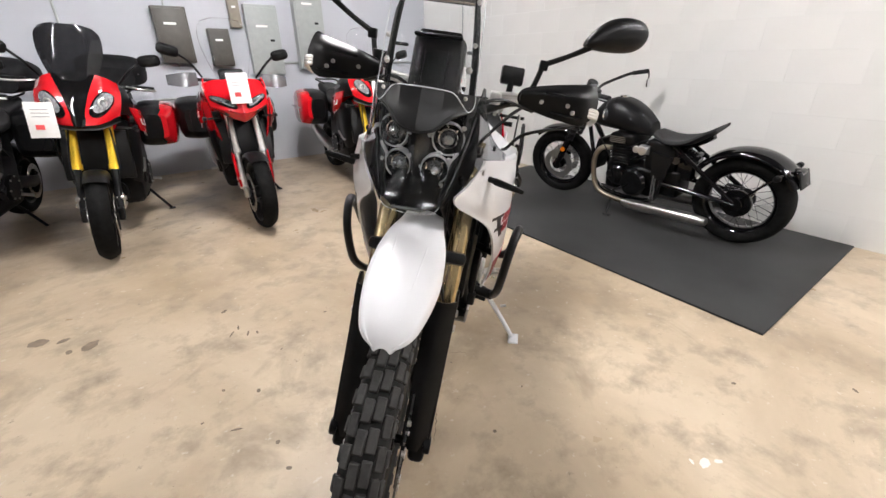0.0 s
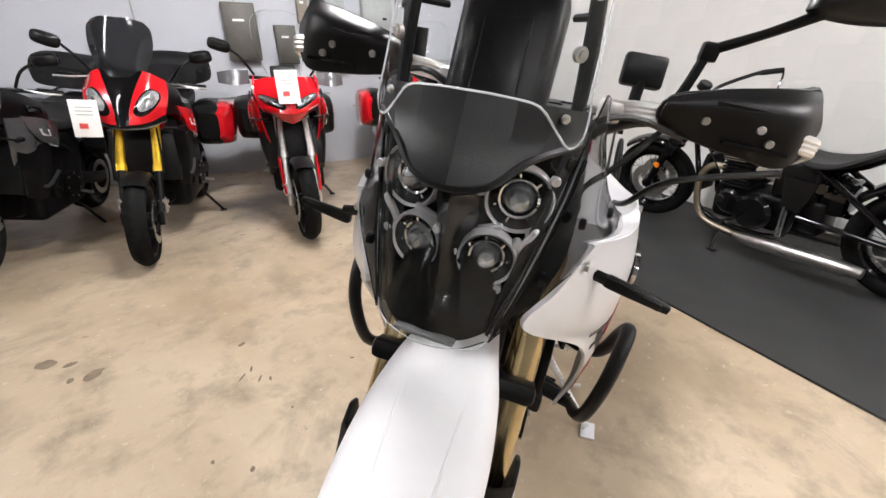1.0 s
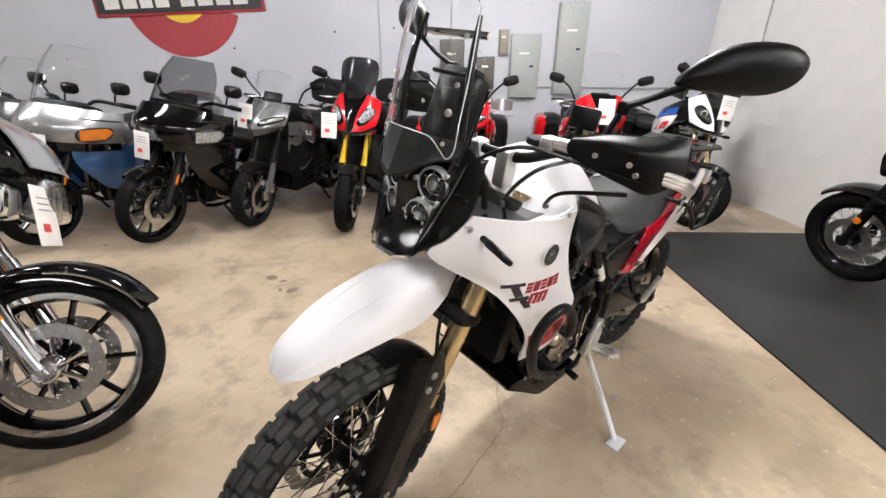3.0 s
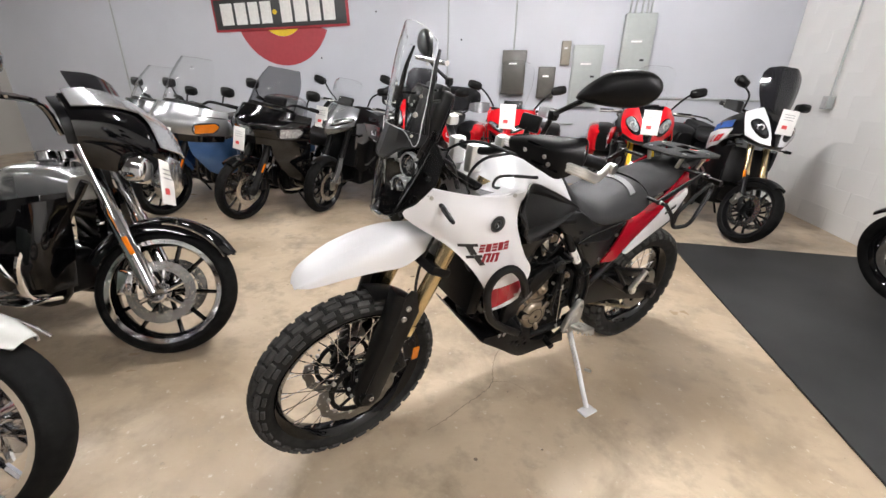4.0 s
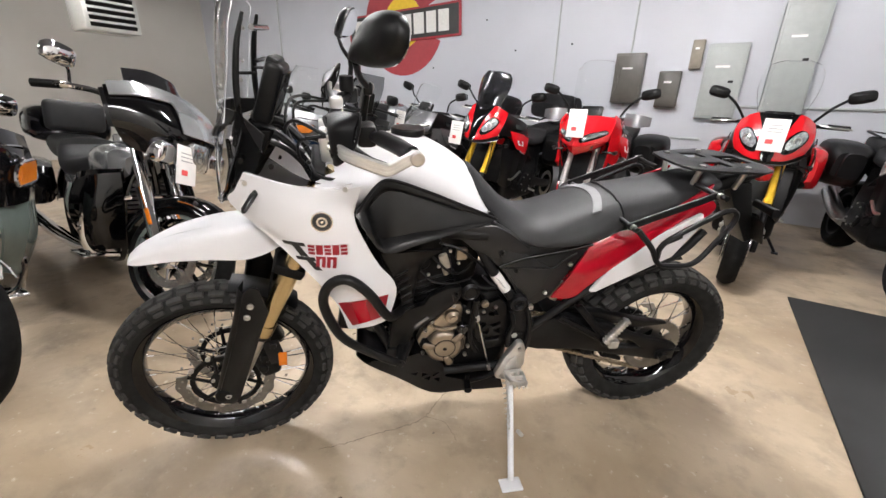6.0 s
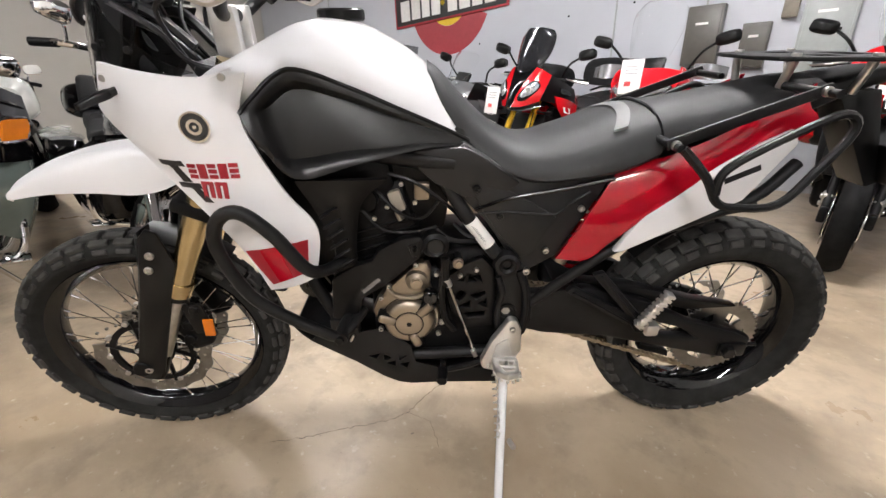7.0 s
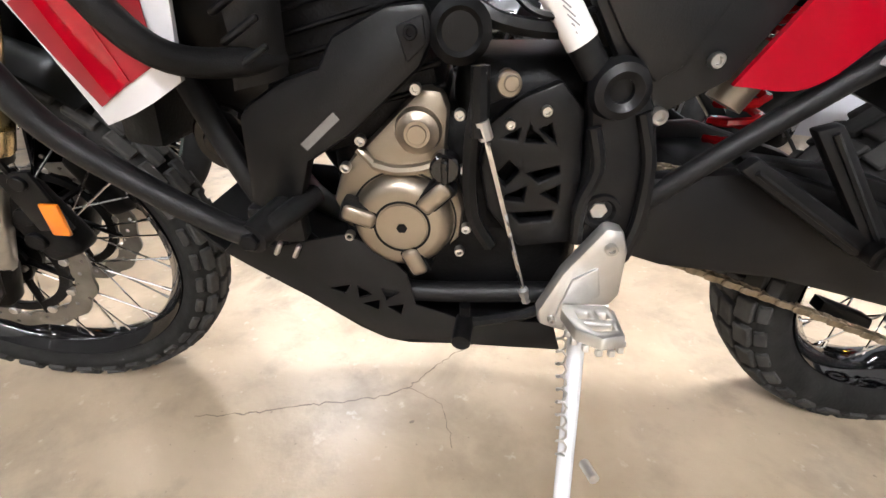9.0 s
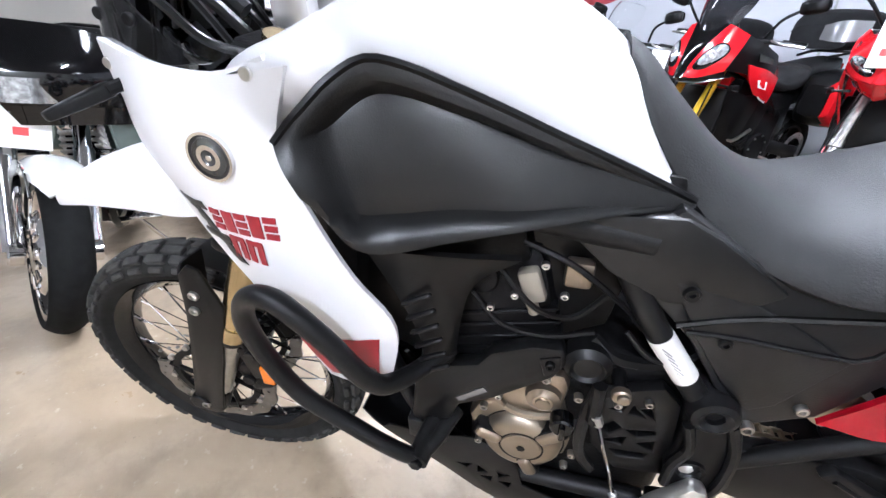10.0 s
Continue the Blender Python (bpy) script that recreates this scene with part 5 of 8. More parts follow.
ap("throttle_body", join(rod((0.87, 0.06, 0.80), (0.80, 0.06, 0.84), 0.026, 14), rod((0.87, -0.06, 0.80), (0.80, -0.06, 0.84), 0.026, 14), rbox((0.83, 0.118, 0.815), (0.035, 0.02, 0.04), 0.006)), BRONZE)
ap("sensor", join(rbox((0.885, 0.135, 0.80), (0.028, 0.02, 0.05), 0.006, 2, pose(0, 0, 0, 0, 18, 0)), rod((0.885, 0.135, 0.775), (0.878, 0.135, 0.755), 0.008)), BOXTAN)
ap("air_box", rbox((0.86, 0, 0.91), (0.26, 0.22, 0.08), 0.02), BLACK)
for k, pts in enumerate(([(0.93, 0.14, 0.83), (0.88, 0.155, 0.78), (0.83, 0.14, 0.76), (0.79, 0.13, 0.80)], [(0.96, 0.14, 0.78), (0.92, 0.15, 0.74), (0.86, 0.15, 0.73), (0.80, 0.135, 0.735)], [(0.80, 0.14, 0.73), (0.77, 0.15, 0.71), (0.72, 0.14, 0.70), (0.68, 0.12, 0.70)], [(0.78, 0.155, 0.66), (0.79, 0.16, 0.58), (0.785, 0.155, 0.50), (0.76, 0.15, 0.45)], [(0.90, 0.13, 0.86), (0.84, 0.14, 0.84), (0.77, 0.13, 0.78), (0.74, 0.12, 0.74)], [(0.76, 0.13, 0.74), (0.73, 0.145, 0.715), (0.69, 0.14, 0.712), (0.66, 0.12, 0.72)])):
    ap("hose" if k in (2, 3) else "wire", tube(pts, 0.009 if k in (2, 3) else 0.004, 6), BLACK)
for p in ((0.905, 0.152, 0.792), (0.935, 0.15, 0.765), (0.872, 0.15, 0.842), (0.845, 0.15, 0.80)):
    bolt(p, 0.006, 0.006)
# generator cover
gen = mesh_plate([(0.845, 0.645), (0.822, 0.642), (0.814, 0.620), (0.818, 0.574), (0.806, 0.534), (0.795, 0.495), (0.800, 0.452), (0.832, 0.420), (0.842, 0.398), (0.870, 0.396), (0.884, 0.428), (0.918, 0.452), (0.952, 0.466), (0.964, 0.506), (0.950, 0.540), (0.930, 0.566), (0.908, 0.585), (0.878, 0.614)], 0.105, 0.140, BRONZE, "generator_cover", "bronze magnesium engine cover", 0.010)
GX, GZ = 0.873, 0.480
part("cover_dome", lathe([(0, 0.160), (0.046, 0.160), (0.054, 0.158), (0.062, 0.151), (0.066, 0.138), (0, 0.138)], 48, (GX, 0, GZ)), BRONZE, gen)
# dark rings and plates stand in for the shade in the cover's grooves
part("groove_shade", lathe([(0.0335, 0.157), (0.0335, 0.1606), (0.0365, 0.1606), (0.0365, 0.157)], 40, (GX, 0, GZ), True), CASTBLACK, gen)
part("groove_shade", lathe([(0.0665, 0.136), (0.0665, 0.1408), (0.0690, 0.1408), (0.0690, 0.136)], 48, (GX, 0, GZ), True), CASTBLACK, gen)
part("cover_cap", lathe([(0, 0.1625), (0.026, 0.1625), (0.0315, 0.1615), (0.033, 0.158), (0, 0.158)], 36, (GX, 0, GZ)), BRONZE, gen)
part("cap_slot", disc((GX, 0.163, GZ), 0.007, 0.002, 6), CASTBLACK, gen)
part("cover_boss", join(lathe([(0, 0.156), (0.015, 0.156), (0.018, 0.153), (0.025, 0.150), (0.028, 0.138), (0, 0.138)], 28, (0.850, 0, 0.597)), disc((0.850, 0.157, 0.597), 0.011, 0.004)), BRONZE, gen)
for (x0, z0), (x1, z1) in (((0.948, 0.502), (0.906, 0.487)), ((0.848, 0.505), (0.814, 0.537)), ((0.868, 0.447), (0.850, 0.408))):
    mid, ln, an = ((x0 + x1) / 2, (z0 + z1) / 2), math.hypot(x1 - x0, z1 - z0), math.degrees(math.atan2(z1 - z0, x1 - x0))
    part("groove_shade", rbox((mid[0], 0.146, mid[1]), (ln + 0.006, 0.030, 0.031), 0.006, 2, pose(0, 0, 0, 0, -an, 0)), CASTBLACK, gen)
    part("cover_rib", rbox((mid[0], 0.149, mid[1]), (ln, 0.034, 0.024), 0.008, 3, pose(0, 0, 0, 0, -an, 0)), BRONZE, gen)
part("cover_ridge", tube([(0.905, 0.142, 0.556), (0.880, 0.146, 0.551), (0.850, 0.146, 0.553), (0.826, 0.143, 0.560)], 0.007, 8, 4), BRONZE, gen)
part("cover_ridge", tube([(0.905, 0.142, 0.556), (0.915, 0.143, 0.568), (0.922, 0.140, 0.574)], 0.006, 8, 4), BRONZE, gen)
for p in ((0.938, 0.555), (0.916, 0.588), (0.850, 0.645), (0.802, 0.618), (0.795, 0.555), (0.792, 0.475), (0.80, 0.44), (0.945, 0.46)):
    bolt((p[0], 0.150, p[1]), 0.0075, 0.010)
ap("oil_filler", join(disc((0.818, 0.155, 0.560), 0.018, 0.026, 20), rbox((0.818, 0.172, 0.560), (0.008, 0.012, 0.03), 0.003)), GLOSS, "black oil filler cap")
ap("round_cover", join(disc((0.803, 0.150, 0.700), 0.031, 0.035, 28), lathe([(0.016, 0.166), (0.022, 0.172), (0.028, 0.166)], 24, (0.803, 0, 0.700), False)), BLACK, "round black rubber cover")
# front sprocket cover with cut-outs
spc = mesh_plate([(0.770, 0.602), (0.735, 0.632), (0.692, 0.650), (0.664, 0.620), (0.652, 0.520), (0.650, 0.450), (0.720, 0.440), (0.765, 0.495), (0.778, 0.555)], 0.115, 0.135, BLACK, "sprocket_cover", "black slotted sprocket cover", 0.004,
                 [[(0.752, 0.588), (0.732, 0.600), (0.735, 0.585)], [(0.722, 0.605), (0.702, 0.582), (0.726, 0.583)], [(0.698, 0.605), (0.690, 0.582), (0.712, 0.598)], [(0.760, 0.540), (0.742, 0.560), (0.728, 0.548), (0.744, 0.526)], [(0.720, 0.545), (0.682, 0.555), (0.680, 0.545), (0.704, 0.532)], [(0.752, 0.510), (0.718, 0.528), (0.720, 0.505)], [(0.700, 0.518), (0.678, 0.530), (0.676, 0.505)], [(0.735, 0.490), (0.680, 0.495), (0.682, 0.480), (0.722, 0.475)]])
ap("sprocket_backing", rbox((0.715, 0.100, 0.545), (0.12, 0.02, 0.20), 0.01), CASTBLACK)
for p in ((0.745, 0.605), (0.706, 0.620)):
    bolt((p[0], 0.139, p[1]), 0.007, 0.008, spc)
# pivot plate
piv = mesh_plate([(0.668, 0.655), (0.642, 0.676), (0.612, 0.662), (0.590, 0.620), (0.572, 0.560), (0.562, 0.475), (0.575, 0.425), (0.605, 0.405), (0.648, 0.455), (0.660, 0.50), (0.652, 0.545), (0.657, 0.60)], 0.110, 0.150, SATIN, "pivot_plate", "black frame pivot plate", 0.010)
part("pivot_boss", join(lathe([(0.012, 0.165), (0.020, 0.170), (0.028, 0.166), (0.032, 0.150), (0.012, 0.150)], 28, (0.638, 0, 0.646), True), disc((0.638, 0.152, 0.646), 0.014, 0.01)), SATIN, piv)
part("axle_recess", join(lathe([(0.014, 0.150), (0.017, 0.155), (0.022, 0.155), (0.024, 0.148)], 24, (0.628, 0, 0.504), True)), SATIN, piv)
part("axle_nut", disc((0.631, 0.149, 0.505), 0.011, 0.006, 6), STEEL, piv)
part("plate_ridge", tube([(0.655, 0.150, 0.606), (0.643, 0.154, 0.560), (0.654, 0.154, 0.515), (0.651, 0.151, 0.460)], 0.008, 8, 4), SATIN, piv)
part("plate_ridge", tube([(0.607, 0.151, 0.622), (0.588, 0.154, 0.568), (0.583, 0.154, 0.495), (0.590, 0.150, 0.440)], 0.008, 8, 4), SATIN, piv)
bolt((0.588, 0.145, 0.617), 0.011, 0.012)
# angled frame tube with a white sticker
ap("frame_tube", tube([(0.79, 0.125, 0.86), (0.735, 0.135, 0.765), (0.66, 0.140, 0.660)], 0.0160, 14, 3), POWDER)
st_lab = ap("frame_sticker", tube([(0.724, 0.1365, 0.749), (0.680, 0.1390, 0.688)], 0.0168, 18, 1), PAPER, "white printed sticker on the frame")
for k in range(7):
    part("print_line", rbox((0.716 - 0.0052 * k, 0.1545, 0.738 - 0.0073 * k), (0.016, 0.001, 0.0012), 0, 1, pose(0, 0, 0, 0, -35, 0)), DARKPRINT, st_lab)
for s in (1, -1):
    ap("frame_rail", tube([(1.24, s * 0.035, 1.0), (1.12, s * 0.10, 0.93), (0.90, s * 0.13, 0.90), (0.76, s * 0.13, 0.88)], 0.02, 10), POWDER)
    ap("down_tube", tf(tube([(1.24, 0.03, 0.93), (1.17, 0.09, 0.75), (1.08, 0.13, 0.55), (1.02, 0.13, 0.44), (0.90, 0.13, 0.36), (0.66, 0.13, 0.36)], 0.016, 10), Matrix.Diagonal((1, s, 1, 1))), POWDER)
# plastic engine guard panel
epn = mesh_plate([(1.045, 0.618), (1.030, 0.632), (0.990, 0.655), (0.948, 0.668), (0.930, 0.696), (0.875, 0.722), (0.835, 0.726), (0.826, 0.700), (0.842, 0.668), (0.920, 0.600), (0.975, 0.566), (0.998, 0.500), (1.030, 0.490), (1.058, 0.510)], 0.140, 0.168, BLACK, "engine_side_panel", "black plastic engine side panel", 0.008)
part("panel_step", plate([(0.865, 0.705), (0.838, 0.715), (0.835, 0.690), (0.855, 0.672)], 0.166, 0.171, 0.003), SATIN, epn)
part("panel_mark", rbox((0.955, 0.1685, 0.603), (0.055, 0.002, 0.010), 0, 1, pose(0, 0, 0, 0, 40, 0)), GREY, epn)
bolt((0.850, 0.174, 0.700), 0.008, 0.008, epn, CASTBLACK)
ap("engine_side_panel", mirror(plate([(1.045, 0.618), (0.990, 0.655), (0.930, 0.696), (0.835, 0.726), (0.842, 0.668), (0.975, 0.566), (0.998, 0.500), (1.058, 0.510)], 0.140, 0.168, 0.008)), BLACK)
ap("clutch_cover", mirror(join(disc((0.78, 0.15, 0.50), 0.085, 0.07), disc((0.88, 0.14, 0.46), 0.06, 0.06))), CASTBLACK)
# shift linkage
lk = ap("shift_rod", join(rod((0.775, 0.172, 0.605), (0.705, 0.140, 0.362), 0.0037, 8)), CHROME, "thin bright shift rod")
part("rod_end", rod((0.779, 0.173, 0.618), (0.773, 0.171, 0.598), 0.008, 8), ALU, lk)
part("rod_end", rod((0.709, 0.141, 0.372), (0.701, 0.139, 0.350), 0.008, 8), ALU, lk)
ap("shift_arm", join(plate([(0.785, 0.655), (0.775, 0.628), (0.74, 0.642), (0.742, 0.662)], 0.148, 0.154, 0.003), rod((0.752, 0.12, 0.652), (0.752, 0.158, 0.652), 0.010)), CASTBLACK, "black shift shaft arm")
ap("shift_boss", join(disc((0.752, 0.160, 0.652), 0.013, 0.012), disc((0.750, 0.168, 0.654), 0.008, 0.008)), BRONZE)
ap("shift_pivot", join(rod((0.782, 0.165, 0.67), (0.780, 0.170, 0.60), 0.010, 8)), BLACK)
ap("shift_lever", join(tube([(0.66, 0.15, 0.36), (0.71, 0.165, 0.345), (0.79, 0.175, 0.335)], 0.008, 8), rod((0.79, 0.17, 0.338), (0.795, 0.215, 0.335), 0.013, 12), rod((0.79, 0.172, 0.365), (0.79, 0.172, 0.335), 0.008, 8)), CASTBLACK)
# skid plate
for s in (1, -1):
    ap("skid_plate_side", plate([(1.125, 0.430), (1.110, 0.445), (1.05, 0.440), (0.985, 0.455), (0.950, 0.462), (0.905, 0.440), (0.872, 0.400), (0.862, 0.345), (0.80, 0.322), (0.660, 0.318), (0.644, 0.266), (0.910, 0.276)], s * 0.148, s * 0.152, 0.001,
        [[(0.985, 0.372), (0.955, 0.378), (0.965, 0.362)], [(0.945, 0.378), (0.925, 0.362), (0.945, 0.355)], [(0.940, 0.345), (0.915, 0.352), (0.918, 0.334)], [(0.910, 0.375), (0.885, 0.368), (0.905, 0.352)], [(0.905, 0.340), (0.880, 0.345), (0.885, 0.325)]] if s > 0 else ()), SATIN, "black aluminium skid plate side")
ap("skid_plate", patch([[(1.16, y, 0.475), (1.125, y, 0.430), (1.02, y, 0.355), (0.91, y, 0.276), (0.80, y, 0.270), (0.644, y, 0.265)] for y in (-0.15, -0.05, 0.05, 0.15)], 0.004, 3), SATIN, "black aluminium skid plate")
for p in ((1.045, 0.155, 0.440), (1.02, 0.155, 0.436)):
    ap("skid_bolt", rbox(p, (0.006, 0.01, 0.022), 0.002, 1, pose(0, 0, 0, 0, -28, 0)), ALU)
# crash bars
for s in (1, -1):
    cb = ap("crash_bar", tube([(0.985, s * 0.14, 0.515), (1.010, s * 0.20, 0.508), (1.032, s * 0.228, 0.506), (1.07, s * 0.238, 0.532), (1.13, s * 0.240, 0.573), (1.185, s * 0.246, 0.625), (1.215, s * 0.250, 0.688), (1.230, s * 0.255, 0.765), (1.207, s * 0.263, 0.820), (1.160, s * 0.272, 0.836), (1.108, s * 0.272, 0.788), (1.066, s * 0.258, 0.708), (1.038, s * 0.222, 0.680), (0.99, s * 0.15, 0.675)], 0.0135, 12, 5), POWDER, "black tubular crash bar")
    part("bar_mount", join(rod((1.012, s * 0.14, 0.508), (1.028, s * 0.236, 0.503), 0.018, 16), rbox((1.03, s * 0.16, 0.485), (0.07, 0.03, 0.05), 0.008)), POWDER, cb)
    part("bar_bolt", disc((1.028, s * 0.240, 0.503), 0.011, 0.010, 6), CASTBLACK, cb)
ap("horn", join(disc((1.10, 0.10, 0.575), 0.042, 0.03, 28), disc((1.10, 0.12, 0.575), 0.02, 0.02)), GLOSS)
ap("oil_filter", rod((1.055, 0.02, 0.50), (1.11, 0.02, 0.49), 0.034, 20), CHROME)
# foot peg
pb = mesh_plate([(0.625, 0.495), (0.604, 0.492), (0.592, 0.460), (0.588, 0.395), (0.618, 0.338), (0.642, 0.322), (0.688, 0.338), (0.692, 0.362), (0.668, 0.425)], 0.152, 0.178, ALU, "peg_bracket", "bare cast aluminium peg bracket", 0.008)
part("bracket_recess", plate([(0.655, 0.42), (0.625, 0.44), (0.615, 0.395), (0.668, 0.358)], 0.176, 0.182, 0.003), ALU, pb)
bolt((0.616, 0.182, 0.468), 0.009, 0.008, pb)
bolt((0.672, 0.182, 0.352), 0.006, 0.008, pb)
pegf = ap("foot_peg", plate([(0.662, 0.0), (0.668, 0.02), (0.664, 0.075), (0.640, 0.098), (0.612, 0.088), (0.600, 0.02), (0.605, 0.0)], -0.008, 0.008, 0.003, [[(0.650, 0.022), (0.652, 0.045), (0.635, 0.045), (0.634, 0.022)], [(0.625, 0.022), (0.626, 0.045), (0.612, 0.045), (0.611, 0.022)], [(0.648, 0.055), (0.642, 0.078), (0.618, 0.075), (0.615, 0.055)]]), ALU, "toothed metal foot peg")
pegf.matrix_basis = at(0, 0.185, 0.375, -72, 0, 0)
for k in range(14):
    a = k / 14 * 6.283
    part("tooth", rbox((0.634 + 0.031 * math.cos(a), 0.012, 0.048 + 0.045 * math.sin(a)), (0.007, 0.008, 0.007), 0.001, 1), ALU, pegf)
ap("peg_pivot", join(rod((0.60, 0.172, 0.372), (0.665, 0.172, 0.372), 0.009, 10), rbox((0.63, 0.165, 0.365), (0.05, 0.03, 0.03), 0.008)), ALU)
# side stand
ss = ap("side_stand", join(tube([(0.628, 0.150, 0.345), (0.634, 0.205, 0.275), (0.650, 0.300, 0.165), (0.662, 0.378, 0.068)], [0.014, 0.012, 0.0115, 0.011], 10, 4), rbox((0.664, 0.388, 0.057), (0.075, 0.05, 0.010), 0.004, 2, pose(0, 0, 0, 7.5, 0, 0))), WHITEPAINT, "white painted side stand")
part("stand_knob", rod((0.628, 0.295, 0.205), (0.622, 0.32, 0.212), 0.007), ALU, ss)
spr = [(0.655 + 0.007 * math.cos(k * 1.1), 0.175 + 0.0019 * k, 0.335 - 0.0023 * k + 0.007 * math.sin(k * 1.1)) for k in range(60)]
part("stand_spring", tube(spr, 0.0018, 5, 1), STEEL, ss)
ap("stand_bracket", plate([(0.66, 0.39), (0.60, 0.40), (0.595, 0.33), (0.645, 0.32)], 0.120, 0.150, 0.006), CASTBLACK)
# swingarm, chain, sprocket
for s in (1, -1):
    ap("swingarm", plate([(0.60, 0.535), (0.60, 0.430), (0.52, 0.405), (0.36, 0.388), (0.18, 0.342), (0.02, 0.300), (-0.065, 0.302), (-0.070, 0.365), (-0.02, 0.385), (0.12, 0.430), (0.26, 0.500), (0.42, 0.548)], s * 0.092, s * 0.124, 0.010, [[(0.235, 0.435), (0.14, 0.405), (0.10, 0.375), (0.20, 0.385)]]), SATIN, "black swingarm leg")
    ap("chain_adjuster", join(rbox((-0.015, s * 0.130, 0.333), (0.075, 0.014, 0.042), 0.005), disc((0, s * 0.142, 0.333), 0.019, 0.018, 6), rod((-0.05, s * 0.11, 0.333), (-0.10, s * 0.11, 0.331), 0.006)), SATIN)
ap("swingarm_bridge", rbox((0.44, 0, 0.48), (0.10, 0.2, 0.09), 0.02), SATIN)
sprk = ap("rear_sprocket", plate([(0.0 + (0.118 + (0.006 if k % 2 else -0.003)) * math.cos(2 * math.pi * k / 92), 0.333 + (0.118 + (0.006 if k % 2 else -0.003)) * math.sin(2 * math.pi * k / 92)) for k in range(92)], 0.070, 0.076, 0, [[(0.085 * math.cos(a + t), 0.333 + 0.085 * math.sin(a + t)) for t in (-0.3, -0.1, 0.1, 0.3)] + [(0.055 * math.cos(a + t), 0.333 + 0.055 * math.sin(a + t)) for t in (0.25, 0, -0.25)] for a in np.linspace(0, 6.283, 7)[:-1]]), DISC, "", rw)
links = []
run = [np.array(p) for p in ((0.69, 0.463), (0.03, 0.213))]
up = [np.array(p) for p in ((0.03, 0.452), (0.69, 0.555))]
for a, b in (run, up):
    n = 42
    for k in range(n):
        p, q = a + (b - a) * k / n, a + (b - a) * (k + 1) / n
        c = (p + q) / 2
        ang = math.degrees(math.atan2(q[1] - p[1], q[0] - p[0]))
        off = 0.003 if k % 2 else 0.0
        links += [rbox((c[0], 0.073 + sy * (0.006 + off), c[1]), (0.0175, 0.002, 0.011), 0.0008, 1, pose(0, 0, 0, 0, -ang, 0)) for sy in (1, -1)]
        links.append(rod((p[0], 0.064, p[1]), (p[0], 0.082, p[1]), 0.0045, 6))
tagged(ap("drive_chain", join(*links), CHAINM, "oiled steel drive chain"), kind="stuff")
ap("chain_guard", plate([(0.45, 0.555), (0.44, 0.535), (0.12, 0.448), (-0.02, 0.452), (0.10, 0.478), (0.30, 0.535)], 0.060, 0.095, 0.004), BLACK)
ap("chain_guide", plate([(0.20, 0.275), (0.10, 0.240), (0.105, 0.262), (0.20, 0.298)], 0.030, 0.055, 0.003), BLACK)
sd2 = ap("brake_disc", wave_disc((0, -0.072, 0.333), 0.122, 0.09), STEEL, "drilled rear brake disc", rw)
ap("shock_spring", tube([(0.42 + 0.03 * math.cos(k * 0.9), 0.03 * math.sin(k * 0.9), 0.55 + 0.0035 * k) for k in range(70)], 0.006, 6, 1), RED, "red shock spring")
ap("rear_reservoir", rod((0.50, 0.10, 0.62), (0.47, 0.10, 0.68), 0.022, 16), BRONZE)
ap("rear_fender", patch([[(rr * math.cos(a), y, 0.333 + rr * math.sin(a)) for a in np.linspace(0.75, 1.55, 6)] for y, rr in ((-0.08, 0.40), (0, 0.43), (0.08, 0.40))], 0.004, 3), BLACK)


